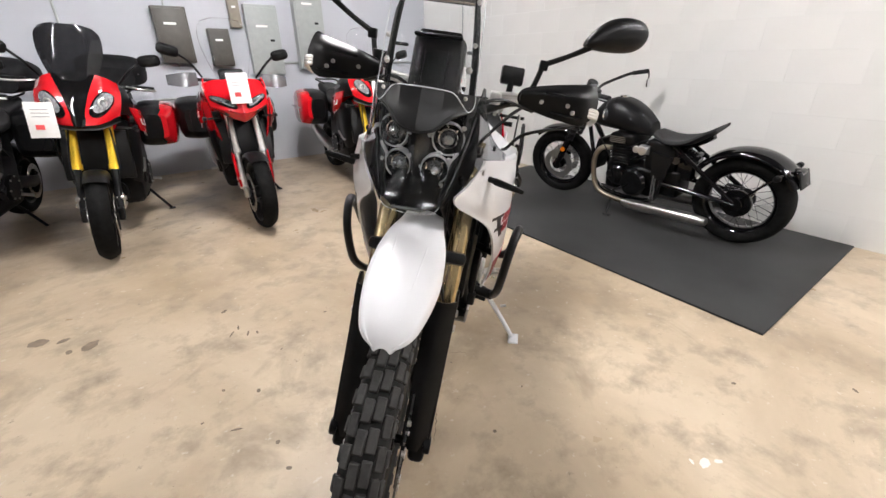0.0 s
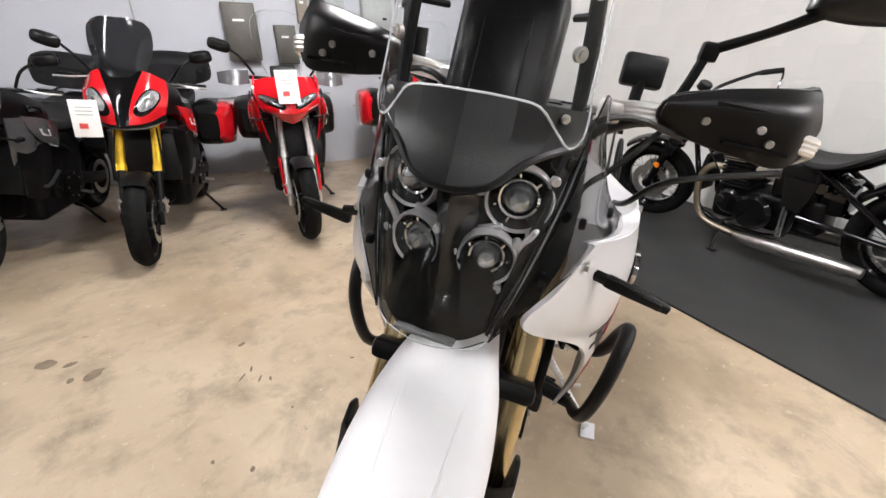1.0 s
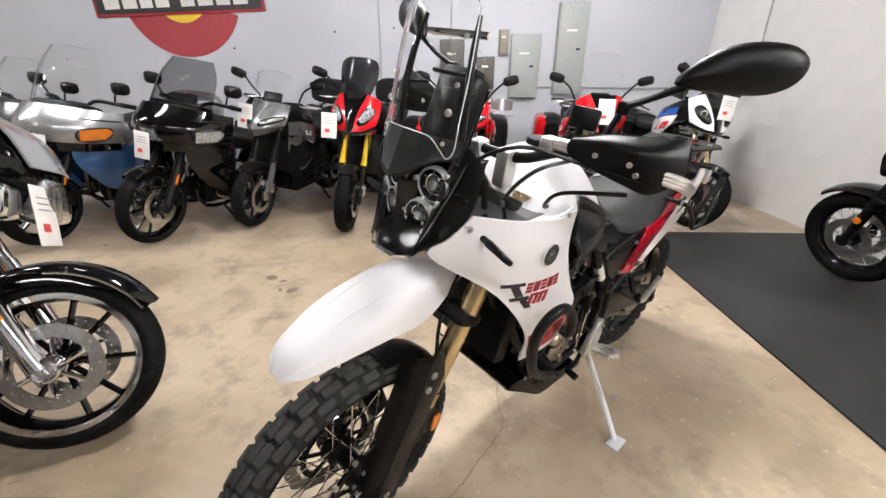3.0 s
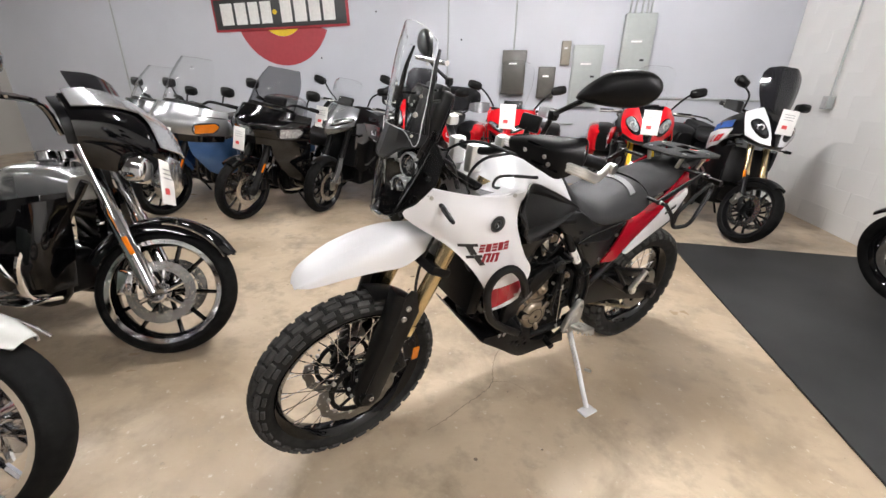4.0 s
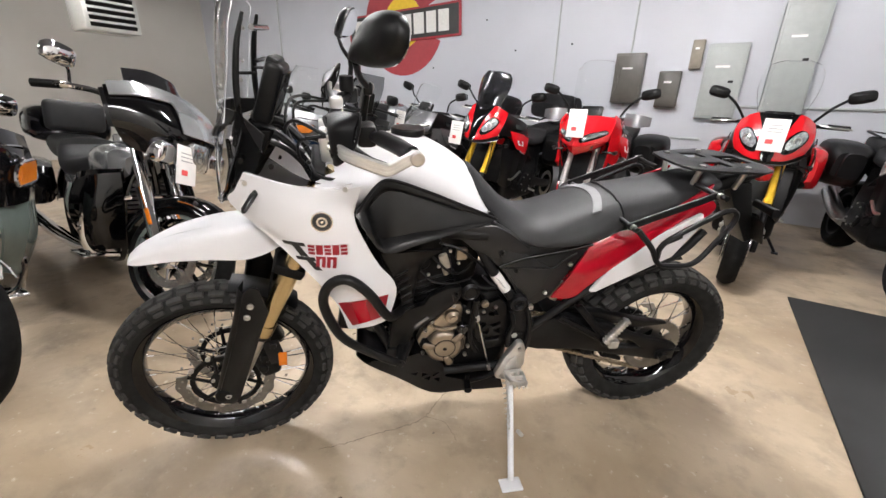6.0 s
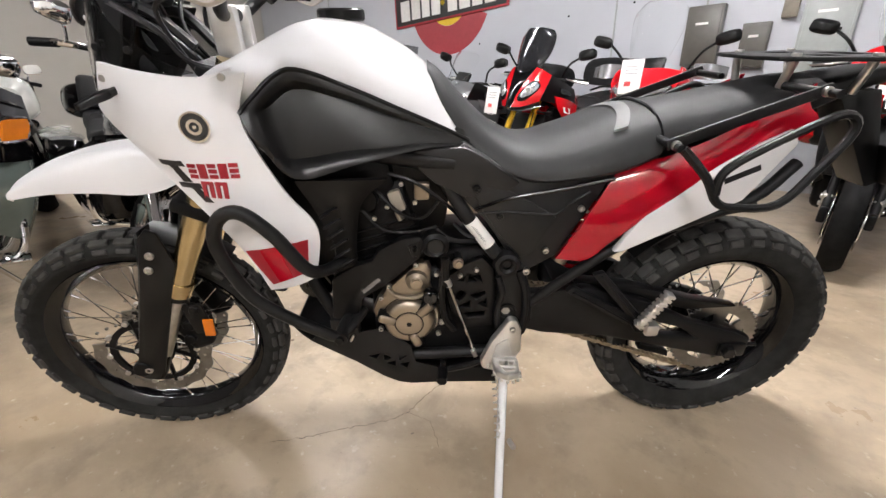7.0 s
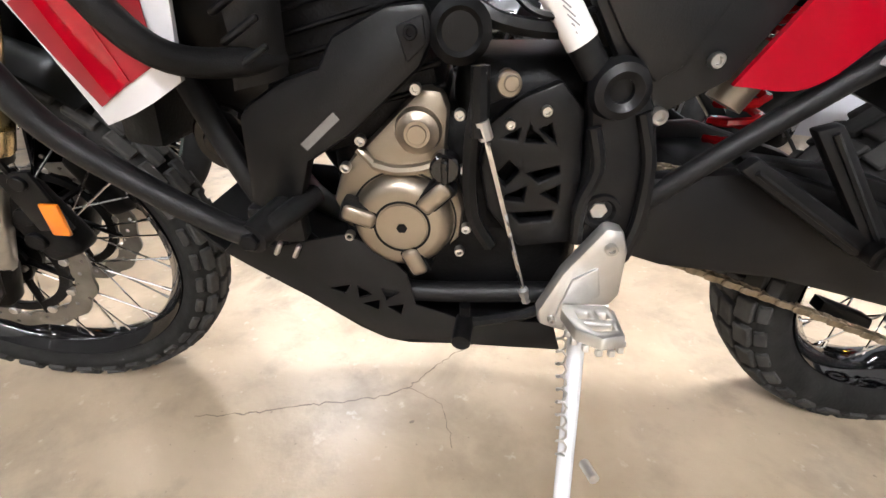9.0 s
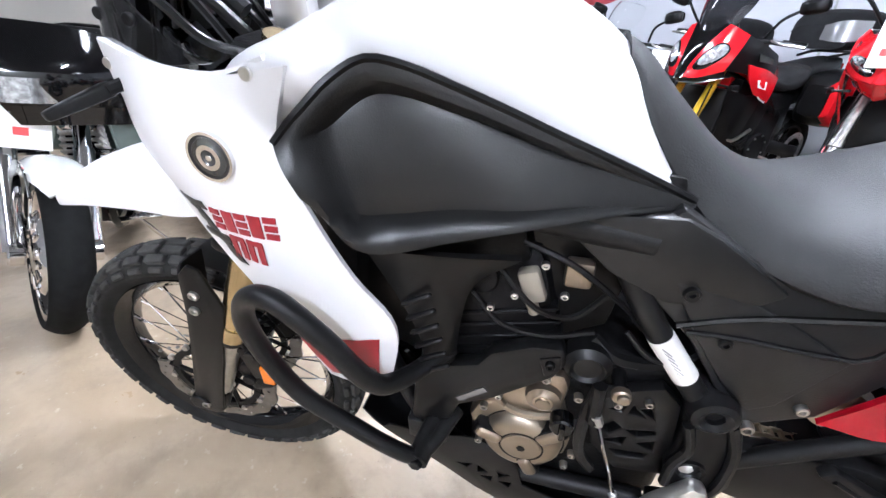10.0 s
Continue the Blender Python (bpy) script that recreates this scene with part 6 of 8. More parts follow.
# ---- other motorcycles ----
def road_wheel(bike, name, c, r, w, paint=SATIN, spokes=10, discs=0, tyre=TYRE, m=None, lip=False, trim=CASTBLACK):
    """A cast wheel with its tyre and brake discs."""
    m = m or Matrix()
    rim = r - w * 0.62
    g = [lathe([(rim, -w * 0.36), (rim + 0.014, -w * 0.40), (rim + 0.014, -w * 0.36), (rim - 0.012, -w * 0.2), (rim - 0.012, w * 0.2), (rim + 0.014, w * 0.36), (rim + 0.014, w * 0.40), (rim, w * 0.36), (rim - 0.02, w * 0.1), (rim - 0.02, -w * 0.1)], 36, c, True),
         disc(c, 0.05, w * 0.9)]
    arms = []
    for k in range(spokes):
        a = 2 * math.pi * (k + (0.22 if k % 2 else 0)) / spokes
        d = np.array((math.cos(a), 0, math.sin(a)))
        arms.append(rod(np.array(c) + d * 0.03, np.array(c) + d * (rim - 0.008), 0.011, 6))
    wheel = part(name, tf(g[0], m), paint, bike)
    part("hub", tf(g[1], m), paint, wheel)
    if lip:
        for s in (1, -1):
            part("rim_lip", tf(lathe([(rim - 0.004, s * w * 0.41), (rim + 0.018, s * w * 0.43), (rim + 0.018, s * w * 0.38), (rim - 0.004, s * w * 0.36)], 40, c, True), m), CHROME, wheel)
    for arm in arms:
        part("spoke", tf(arm, m), paint, wheel)
    h = w / 2
    prof = [(rim + 0.004, -h * 0.72), (rim + (r - rim) * 0.45, -h), (r - 0.028, -h * 0.86), (r - 0.008, -h * 0.45), (r, 0), (r - 0.008, h * 0.45), (r - 0.028, h * 0.86), (rim + (r - rim) * 0.45, h), (rim + 0.004, h * 0.72)]
    part("tyre", tf(lathe(crom(prof, 2).tolist(), 44, c, True), m), tyre, wheel)
    for s in ((1, -1) if discs == 2 else (1,) if discs == 1 else ()):
        dy = c[1] + s * w * 0.62
        bd = part("brake_disc", tf(wave_disc((c[0], dy, c[2]), 0.152, 0.104, 0.005, 0), m), DISCBRIGHT, wheel, "drilled steel brake disc")
        for k in range(6):
            a = k * 1.0472 + 0.3
            part("carrier_arm", tf(rod((c[0] + 0.03 * math.cos(a), dy, c[2] + 0.03 * math.sin(a)), (c[0] + 0.108 * math.cos(a + 0.2), dy, c[2] + 0.108 * math.sin(a + 0.2)), 0.009, 6), m), trim, bd)
        part("disc_carrier", tf(disc((c[0], dy, c[2]), 0.045, 0.012, 24), m), trim, bd)
    return wheel


def price_tag(bike_m, p, rx=0, rz=0, w=0.14, h=0.21):
    """A hang tag on a motorcycle's front, in the bike's own places."""
    t = thing("price_tag", "white card price tag with a red mark", "price tag", bike_m @ pose(*p, rx, -8, rz), group="price tags")
    part("card", rbox((0, 0, 0), (0.003, w, h), 0.001), PAPER, t)
    part("print", rbox((0.003, -w * 0.1, -h * 0.2), (0.002, w * 0.3, h * 0.14), 0), PAPER_RED, t)
    for k in range(3):
        part("print", rbox((0.003, 0, h * (0.30 - 0.10 * k)), (0.002, w * 0.6, h * 0.018), 0), DARKPRINT, t)


def adventure_tourer(front, heading, lean, label, paint, fork=YELLOW_FORK, screen=DARKSMOKE, screen_h=0.25, panniers=None, topbag=True, guards=False, accent=BLACK, tag=True, steer=0.0, nose=0.0, stripe=None, side=None, fender=None, tall=0.0, style="twin", lit=False):
    """A tall sport tourer: nose with two lamps, fairing flanks, upright forks, cases."""
    wb, r = 1.54, 0.30
    hd = radians(heading)
    base = at(front[0] - wb * math.cos(hd), front[1] - wb * math.sin(hd), 0, 0, 0, heading) @ pose(0, 0, 0, -lean, 0, 0)
    b = thing("motorcycle", label, "motorcycle", base, group="parked motorcycles")
    S = Vector((1.22, 0, 0.9))
    st = Matrix.Translation(S) @ Matrix.Rotation(radians(steer), 4, Vector((-0.44, 0, 0.9)).normalized()) @ Matrix.Translation(-S)
    fc = (wb, 0, r)
    road_wheel(b, "front_wheel", fc, r, 0.115, SATIN, 10, 2, TYRE, st)
    road_wheel(b, "rear_wheel", (0, 0, r), r, 0.18, SATIN, 10, 1)
    for s in (1, -1):
        part("fork_leg", tf(join(rod((1.515, s * 0.10, 0.31), (1.37, s * 0.10, 0.64), 0.021), rbox((1.525, s * 0.10, 0.31), (0.06, 0.04, 0.09), 0.012)), st), SATIN if style == "twin" else STEEL, b)
        part("fork_tube", tf(join(rod((1.385, s * 0.10, 0.60), (1.20, s * 0.10, 1.02), 0.028, 14), rod((1.39, s * 0.10, 0.59), (1.375, s * 0.10, 0.625), 0.033, 14)), st), fork, b, "gold fork tube" if fork in (GOLD, YELLOW_FORK) else "")
        part("brake_caliper", tf(join(rbox((1.445, s * 0.105, 0.375), (0.055, 0.05, 0.12), 0.014, 3, pose(0, 0, 0, 0, 25, 0)), disc((1.44, s * 0.135, 0.40), 0.014, 0.010), disc((1.455, s * 0.135, 0.36), 0.014, 0.010)), st), STEEL, b)
        if fork is GOLD:
            part("reflector", tf(rbox((1.405, s * 0.134, 0.60), (0.026, 0.008, 0.06), 0.003, 2, pose(0, 0, 0, 0, -24, 0)), st), ORANGE, b, "amber fork reflector")
        part("brake_hose", tf(tube([(1.44, s * 0.10, 0.44), (1.40, s * 0.13, 0.62), (1.30, s * 0.11, 0.86)], 0.006, 6, 4), st), BLACK, b)
    arch = [[(wb + rr * math.cos(a), y, r + rr * math.sin(a)) for a in np.linspace(1.05, 2.35, 7)] for y, rr in ((-0.070, r - 0.02), (-0.055, r + 0.008), (0, r + 0.018), (0.055, r + 0.008), (0.070, r - 0.02))]
    part("front_fender", tf(patch(arch, 0.004, 2), st), fender or paint, b)
    # engine, frame and swingarm
    part("engine", join(rbox((0.80, 0, 0.46), (0.62, 0.40, 0.42), 0.05, 3), rbox((0.95, 0, 0.70), (0.44, 0.42, 0.28), 0.03, 2, pose(0, 0, 0, 0, -18, 0)), rbox((0.45, 0, 0.62), (0.34, 0.26, 0.34), 0.04, 2)), CASTBLACK, b)
    part("tail_tray", join(rbox((0.12, 0, 0.78), (0.60, 0.24, 0.16), 0.04, 2, pose(0, 0, 0, 0, 10, 0)), rbox((0.36, 0, 0.42), (0.16, 0.22, 0.30), 0.03)), BLACK, b)
    part("radiator", rbox((1.22, 0, 0.66), (0.05, 0.40, 0.34), 0.01, m=pose(0, 0, 0, 0, -12, 0)), BLACK, b)
    for s in (1, -1):
        ec = part("engine_cover", join(disc((0.72, s * 0.19, 0.42), 0.105, 0.07), disc((0.92, s * 0.19, 0.45), 0.075, 0.06)), CASTBLACK, b)
        for k in range(7):
            a = k * 0.9
            part("bolt", disc((0.72 + 0.09 * math.cos(a), s * 0.228, 0.42 + 0.09 * math.sin(a)), 0.008, 0.008, 8), STEEL, ec)
        part("lower_cowl", patch([[(1.24, s * 0.20, 0.84), (1.10, s * 0.245, 0.80), (0.92, s * 0.235, 0.80)], [(1.24, s * 0.20, 0.66), (1.12, s * 0.235, 0.62), (0.96, s * 0.225, 0.62)], [(1.18, s * 0.16, 0.46), (1.10, s * 0.20, 0.42), (0.98, s * 0.20, 0.44)]], 0.012, 3), BLACK, b)
        for k in range(3):
            part("coolant_hose", tube([(1.16 - 0.05 * k, s * 0.19, 0.56), (1.05 - 0.06 * k, s * 0.225, 0.50 - 0.03 * k), (0.86, s * 0.215, 0.56 - 0.05 * k)], 0.012, 6, 3), CASTBLACK if k else STEEL, b)
    part("frame", both(tube([(1.22, 0.05, 0.95), (1.0, 0.16, 0.86), (0.62, 0.17, 0.66), (0.48, 0.13, 0.40)], 0.03, 8)), SATIN, b)
    part("swingarm", both(plate([(0.52, 0.46), (0.5, 0.36), (0.06, 0.26), (-0.06, 0.27), (-0.06, 0.34), (0.06, 0.36)], 0.10, 0.135, 0.006)), SATIN, b)
    part("exhaust_pipe", tube([(0.95, -0.06, 0.36), (0.72, -0.10, 0.24), (0.45, -0.14, 0.28)], 0.028, 8), STEEL, b)
    part("silencer", tube([(0.45, -0.16, 0.30), (0.25, -0.19, 0.36), (-0.10, -0.20, 0.48)], [0.04, 0.062, 0.055], 12), STEEL, b)
    part("belly_pan", hull([blob(1.15, 0.10, 0.45, 0.30), blob(0.9, 0.14, 0.36, 0.22), blob(0.62, 0.12, 0.32, 0.20)], 2, 2), accent, b)
    # tank, seat and tail
    part("tank", hull([blob(1.14, 0.13, 0.98, 0.80), blob(1.0, 0.19, 1.06, 0.78), blob(0.84, 0.19, 1.07, 0.78), blob(0.66, 0.14, 0.98, 0.78), blob(0.56, 0.10, 0.90, 0.78)], 3, 2), paint, b)
    part("tank_cover", hull([blob(1.12, 0.06, 1.05, 0.98), blob(0.95, 0.09, 1.085, 1.0), blob(0.72, 0.07, 1.03, 0.95)], 2, 2), BLACK, b)
    part("rider_seat", hull([blob(0.70, 0.11, 0.92, 0.84), blob(0.52, 0.15, 0.87, 0.78), blob(0.34, 0.16, 0.89, 0.79), blob(0.22, 0.13, 0.95, 0.82)], 3, 2), SEAT, b)
    part("pillion_seat", hull([blob(0.24, 0.13, 0.96, 0.86), blob(0.02, 0.13, 0.99, 0.88), blob(-0.20, 0.10, 1.01, 0.93)], 3, 2), SEAT, b)
    part("tail", hull([blob(0.50, 0.10, 0.80, 0.70), blob(0.15, 0.11, 0.90, 0.76), blob(-0.28, 0.07, 0.98, 0.90)], 3, 2), accent, b)
    part("tail_light", rbox((-0.32, 0, 0.94), (0.05, 0.12, 0.05), 0.012), REDLENS, b)
    # nose with lamps and flanks
    N = nose
    if style == "twin":
        half = np.array([[(1.480, 0.024, 0.892), (1.448, 0.040, 0.975), (1.385, 0.070, 1.085), (1.300, 0.112, 1.195)],
                         [(1.440, 0.105, 0.900), (1.424, 0.122, 0.985), (1.366, 0.146, 1.085), (1.286, 0.156, 1.178)],
                         [(1.340, 0.196, 0.945), (1.330, 0.216, 1.000), (1.286, 0.222, 1.072), (1.226, 0.206, 1.140)]])
    else:
        half = np.array([[(1.535, 0.010, 0.905), (1.500, 0.012, 0.965), (1.420, 0.016, 1.040), (1.310, 0.030, 1.130)],
                         [(1.480, 0.090, 0.925), (1.440, 0.105, 0.985), (1.370, 0.115, 1.050), (1.270, 0.130, 1.130)],
                         [(1.330, 0.200, 0.955), (1.310, 0.210, 1.010), (1.260, 0.212, 1.060), (1.190, 0.205, 1.110)]])
    grid = np.array([crom(q, 6) for q in half])
    grid = np.array([crom(grid[:, k], 8) for k in range(grid.shape[1])]).transpose(1, 0, 2)

    def cheek(u, v, s, off=0.0):
        """The cheek's skin at u outwards and v upwards, off metres before it."""
        a, c = u * (grid.shape[0] - 1), v * (grid.shape[1] - 1)
        i0, k0 = min(int(a), grid.shape[0] - 2), min(int(c), grid.shape[1] - 2)
        fa, fc_ = a - i0, c - k0
        p = (grid[i0, k0] * (1 - fa) + grid[i0 + 1, k0] * fa) * (1 - fc_) + (grid[i0, k0 + 1] * (1 - fa) + grid[i0 + 1, k0 + 1] * fa) * fc_
        p = p + np.array((0.80, 0.50, 0.25)) * off
        return (p[0] + N, s * p[1], p[2])

    def lens(s, u0, v0, ru, rv, turn, off, th, squash=2.6):
        """A rounded lens that lies on the cheek."""
        rows = []
        for q in (0.02, 0.35, 0.68, 0.9, 1.0):
            row = []
            for a in np.linspace(0, 2 * math.pi, 25):
                ca, sa = math.cos(a), math.sin(a)
                k = q / (abs(ca) ** squash + abs(sa) ** squash) ** (1 / squash)
                x, y = ca * k * ru, sa * k * rv
                row.append(cheek(min(0.99, max(0.01, u0 + x * math.cos(turn) - y * math.sin(turn))), min(0.99, max(0.01, v0 + x * math.sin(turn) + y * math.cos(turn))), s, off + 0.010 * (1 - q * q)))
            rows.append(row)
        return patch(rows, th, 1)

    part("nose_centre", patch([[(x + N, -w, z), (x + 0.020 + N, 0, z - 0.006), (x + N, w, z)] for x, w, z in ((1.484, 0.026, 0.890), (1.444, 0.044, 0.975), (1.380, 0.074, 1.085), (1.292, 0.118, 1.195))] if style == "twin" else
         [[(x + N, -w, z), (x + 0.010 + N, 0, z + 0.004), (x + N, w, z)] for x, w, z in ((1.540, 0.012, 0.905), (1.500, 0.014, 0.965), (1.420, 0.018, 1.040), (1.310, 0.032, 1.130))], 0.010, 3), GLOSS if style == "twin" else paint, b)
    if style == "twin":
        part("chin", both(patch([[(1.482 + N, 0.0, 0.892), (1.440 + N, 0.105, 0.898), (1.335 + N, 0.198, 0.940)], [(1.450 + N, 0.0, 0.868), (1.410 + N, 0.100, 0.872), (1.310 + N, 0.190, 0.905)]], 0.010, 3)), accent, b)
        part("chin_lip", tube([(1.312 + N, -0.192, 0.905), (1.412 + N, -0.102, 0.870), (1.452 + N, 0, 0.866), (1.412 + N, 0.102, 0.870), (1.312 + N, 0.192, 0.905)], 0.006, 6, 4), GREY, b)
    else:
        part("beak", both(patch([[(1.540 + N, 0.0, 0.905), (1.480 + N, 0.090, 0.920), (1.335 + N, 0.198, 0.950)], [(1.500 + N, 0.0, 0.845), (1.430 + N, 0.080, 0.872), (1.300 + N, 0.170, 0.915)], [(1.440 + N, 0.0, 0.835), (1.380 + N, 0.070, 0.860), (1.270 + N, 0.150, 0.900)]], 0.010, 4)), paint, b, "pointed beak under the lamps")
        for g in (lambda q: (q, mirror(q)))(patch([[(1.498 + N, 0.030, 0.888), (1.425 + N, 0.125, 0.915)], [(1.492 + N, 0.030, 0.866), (1.412 + N, 0.112, 0.892)]], 0.012, 3)):
            part("beak_intake", g, BLACK, b)
        for g in (lambda q: (q, mirror(q)))(patch([[(1.30, 0.215, 0.98), (1.16, 0.255, 0.97), (0.98, 0.25, 0.92)], [(1.29, 0.205, 0.86), (1.16, 0.245, 0.82), (1.02, 0.245, 0.78)], [(1.24, 0.170, 0.68), (1.16, 0.205, 0.64), (1.08, 0.21, 0.62)], [(1.18, 0.150, 0.56), (1.13, 0.18, 0.54), (1.10, 0.185, 0.55)]], 0.010, 4)):
            part("lower_fairing", g, paint, b)
        for g in (lambda q: (q, mirror(q)))(tf(patch([[(1.44, 0.118, 0.60), (1.40, 0.135, 0.61), (1.36, 0.125, 0.61)], [(1.49, 0.118, 0.46), (1.45, 0.138, 0.46), (1.41, 0.125, 0.46)], [(1.53, 0.110, 0.36), (1.50, 0.128, 0.35), (1.47, 0.120, 0.35)]], 0.006, 3), st)):
            part("fork_shield", g, paint, b)
    for s in (1, -1):
        part("nose_fairing", patch([[cheek(u, v, s) for u in np.linspace(0, 1, 9)] for v in np.linspace(0, 1, 9)], 0.010, 1), paint, b)
        if style == "twin":
            part("lamp_bezel", lens(s, 0.46, 0.44, 0.37, 0.255, 0.42, 0.005, 0.003, 1.75), GLOSS, b)
            lamp = part("headlamp", lens(s, 0.48, 0.47, 0.300, 0.195, 0.42, 0.009, 0.003, 1.9), LAMPLIT if lit else LAMPDARK, b, "clear rounded headlamp")
            part("projector", tf(lathe([(0.018, -0.004), (0.026, -0.004), (0.028, 0.004), (0.020, 0.006)], 24, (0, 0, 0), True), at(*cheek(0.47, 0.47, s, 0.018), 0, 0, s * 38 - 90)), STEEL, lamp)
        else:
            part("lamp_bezel", lens(s, 0.52, 0.30, 0.42, 0.17, 0.16, 0.004, 0.003), GLOSS, b)
            lamp = part("headlamp", lens(s, 0.54, 0.32, 0.36, 0.12, 0.16, 0.008, 0.003), LAMPBOWL, b, "narrow slanted headlamp")
            part("projector", tf(disc((0, 0, 0), 0.016, 0.012, 18), at(*cheek(0.42, 0.29, s, 0.012), 0, 0, s * 38 - 90)), LAMPDARK, lamp)
        part("upper_flank", patch([[(1.226 + N, s * 0.206, 1.140), (1.06, s * 0.222, 1.09), (0.84, s * 0.190, 1.03)],
                                   [(1.286 + N, s * 0.220, 1.072), (1.08, s * 0.242, 1.02), (0.85, s * 0.215, 0.97)],
                                   [(1.335 + N, s * 0.198, 0.95), (1.12, s * 0.242, 0.92), (0.88, s * 0.232, 0.89)]], 0.010, 4), side or accent, b)
        blade = part("side_fairing", patch([[(1.20, s * 0.246, 0.985), (1.05, s * 0.276, 0.955), (0.88, s * 0.262, 0.905)],
                                            [(1.17, s * 0.262, 0.895), (1.05, s * 0.290, 0.865), (0.91, s * 0.278, 0.815)],
                                            [(1.08, s * 0.262, 0.815), (1.01, s * 0.280, 0.785), (0.93, s * 0.276, 0.750)]], 0.012, 4), paint, b)
        part("fairing_vent", patch([[(1.14, s * 0.252, 1.045), (1.00, s * 0.262, 1.015)], [(1.14, s * 0.262, 1.005), (1.00, s * 0.268, 0.985)]], 0.006, 2), GLOSS, b)
        if stripe:
            part("stripe", patch([[(1.20, s * 0.252, 1.06), (1.06, s * 0.262, 1.035), (0.90, s * 0.25, 0.99)], [(1.20, s * 0.262, 0.995), (1.06, s * 0.276, 0.970), (0.92, s * 0.268, 0.925)]], 0.004, 3), stripe[0], blade)
            for k in range(3):
                part("stripe", patch([[(1.165 - 0.055 * k, s * 0.284, 0.925 - 0.012 * k), (1.13 - 0.055 * k, s * 0.292, 0.918 - 0.012 * k)], [(1.125 - 0.055 * k, s * 0.292, 0.850 - 0.012 * k), (1.09 - 0.055 * k, s * 0.296, 0.842 - 0.012 * k)]], 0.004, 2), stripe[1], blade)
        else:
            part("badge_shape", patch([[(1.115, s * 0.284, 0.900), (1.03, s * 0.294, 0.885)], [(1.095, s * 0.288, 0.855), (1.02, s * 0.296, 0.840)]], 0.004, 2), WHITE, blade)
            part("edge_strip", patch([[(1.05, s * 0.282, 0.800), (0.96, s * 0.284, 0.768)], [(1.03, s * 0.280, 0.782), (0.95, s * 0.282, 0.752)]], 0.004, 2), WHITE, blade)
        # bars, mirrors, guards
        bar = tube([(1.10, 0, 1.10), (1.10, s * 0.16, 1.12 + tall), (1.02, s * 0.40, 1.12 + tall)], 0.013, 8)
        part("handlebar", tf(bar, st), SATIN, b)
        part("grip", tf(rod((1.045, s * 0.29, 1.125 + tall), (1.015, s * 0.41, 1.12 + tall), 0.018), st), BLACK, b)
        part("lever", tf(tube([(1.08, s * 0.24, 1.13 + tall), (1.10, s * 0.32, 1.12 + tall), (1.06, s * 0.42, 1.115 + tall)], 0.007, 6), st), STEEL, b)
        arm = part("mirror", tf(tube([(1.08, s * 0.20, 1.14 + tall), (1.13, s * 0.27, 1.24 + tall), (1.10, s * 0.34, 1.30 + tall)], 0.009, 6), st), BLACK, b)
        part("mirror_shell", tf(tf(hull([blob(-0.02, 0.045, 0.036, -0.030), blob(0.03, 0.070, 0.042, -0.038), blob(0.06, 0.026, 0.018, -0.018)], 3, 2), at(1.10, s * 0.40, 1.32 + tall, s * 14, 0, 0)), st), BLACK, arm)
        part("mirror_glass", tf(tf(hull([blob(-0.024, 0.058, 0.034, -0.030), blob(-0.018, 0.06, 0.036, -0.032)], 2, 2), at(1.10, s * 0.40, 1.32 + tall, s * 14, 0, 0)), st), MIRROR, arm)
        if guards:
            part("hand_guard", tf(patch([[(1.10, s * 0.24, 1.17 + tall), (1.16, s * 0.34, 1.17 + tall), (1.09, s * 0.44, 1.15 + tall)], [(1.12, s * 0.24, 1.08 + tall), (1.18, s * 0.34, 1.07 + tall), (1.10, s * 0.44, 1.08 + tall)]], 0.006, 4), st), GREY if guards == 2 else BLACK, b)
        part("turn_signal", join(rod((1.30, s * 0.16, 0.86), (1.29, s * 0.24, 0.855), 0.008, 6), tf(hull([blob(-0.03, 0.016, 0.016, -0.016), blob(0.03, 0.012, 0.012, -0.012)], 2, 2), at(1.29, s * 0.26, 0.855))), BLACK, b)
        part("foot_peg", rod((0.58, s * 0.16, 0.34), (0.60, s * 0.28, 0.33), 0.012), ALU, b)
        if panniers:
            case = hull([(-0.14, [(0, 0.14), (0.05, 0.135), (0.085, 0.08), (0.085, -0.07), (0.05, -0.12), (0, -0.125)]), (0.0, [(0, 0.17), (0.08, 0.16), (0.115, 0.10), (0.115, -0.10), (0.08, -0.15), (0, -0.155)]), (0.22, [(0, 0.15), (0.08, 0.14), (0.11, 0.09), (0.105, -0.10), (0.07, -0.14), (0, -0.145)]), (0.30, [(0, 0.09), (0.04, 0.085), (0.06, 0.05), (0.06, -0.06), (0.04, -0.08), (0, -0.085)])], 3, 2)
            pan = part("pannier", tf(case, at(-0.02, s * 0.315, 0.74, s=1.18)), panniers, b, "hard side case")
            part("pannier_inner", tf(case, at(-0.02, s * 0.265, 0.74, s=1.21)), BLACK, pan)
            part("lid_seam", tf(plate([(-0.12, -0.005), (0.26, -0.005), (0.26, 0.005), (-0.12, 0.005)], 0.112 * s, 0.121 * s, 0.001), at(-0.02, s * 0.335, 0.75)), BLACK, pan)
    H = screen_h
    half = [[(1.395, 0, 1.075), (1.385, 0.045, 1.080), (1.345, 0.085, 1.110)], [(1.345, 0, 1.15), (1.332, 0.060, 1.155), (1.285, 0.115, 1.165)],
            [(1.285, 0, 1.12 + H * 0.55), (1.270, 0.085, 1.12 + H * 0.55), (1.205, 0.165, 1.12 + H * 0.52)], [(1.240, 0, 1.13 + H * 0.86), (1.226, 0.085, 1.13 + H * 0.86), (1.165, 0.168, 1.12 + H * 0.84)], [(1.222, 0, 1.13 + H), (1.210, 0.070, 1.13 + H), (1.158, 0.135, 1.12 + H * 0.98)]]
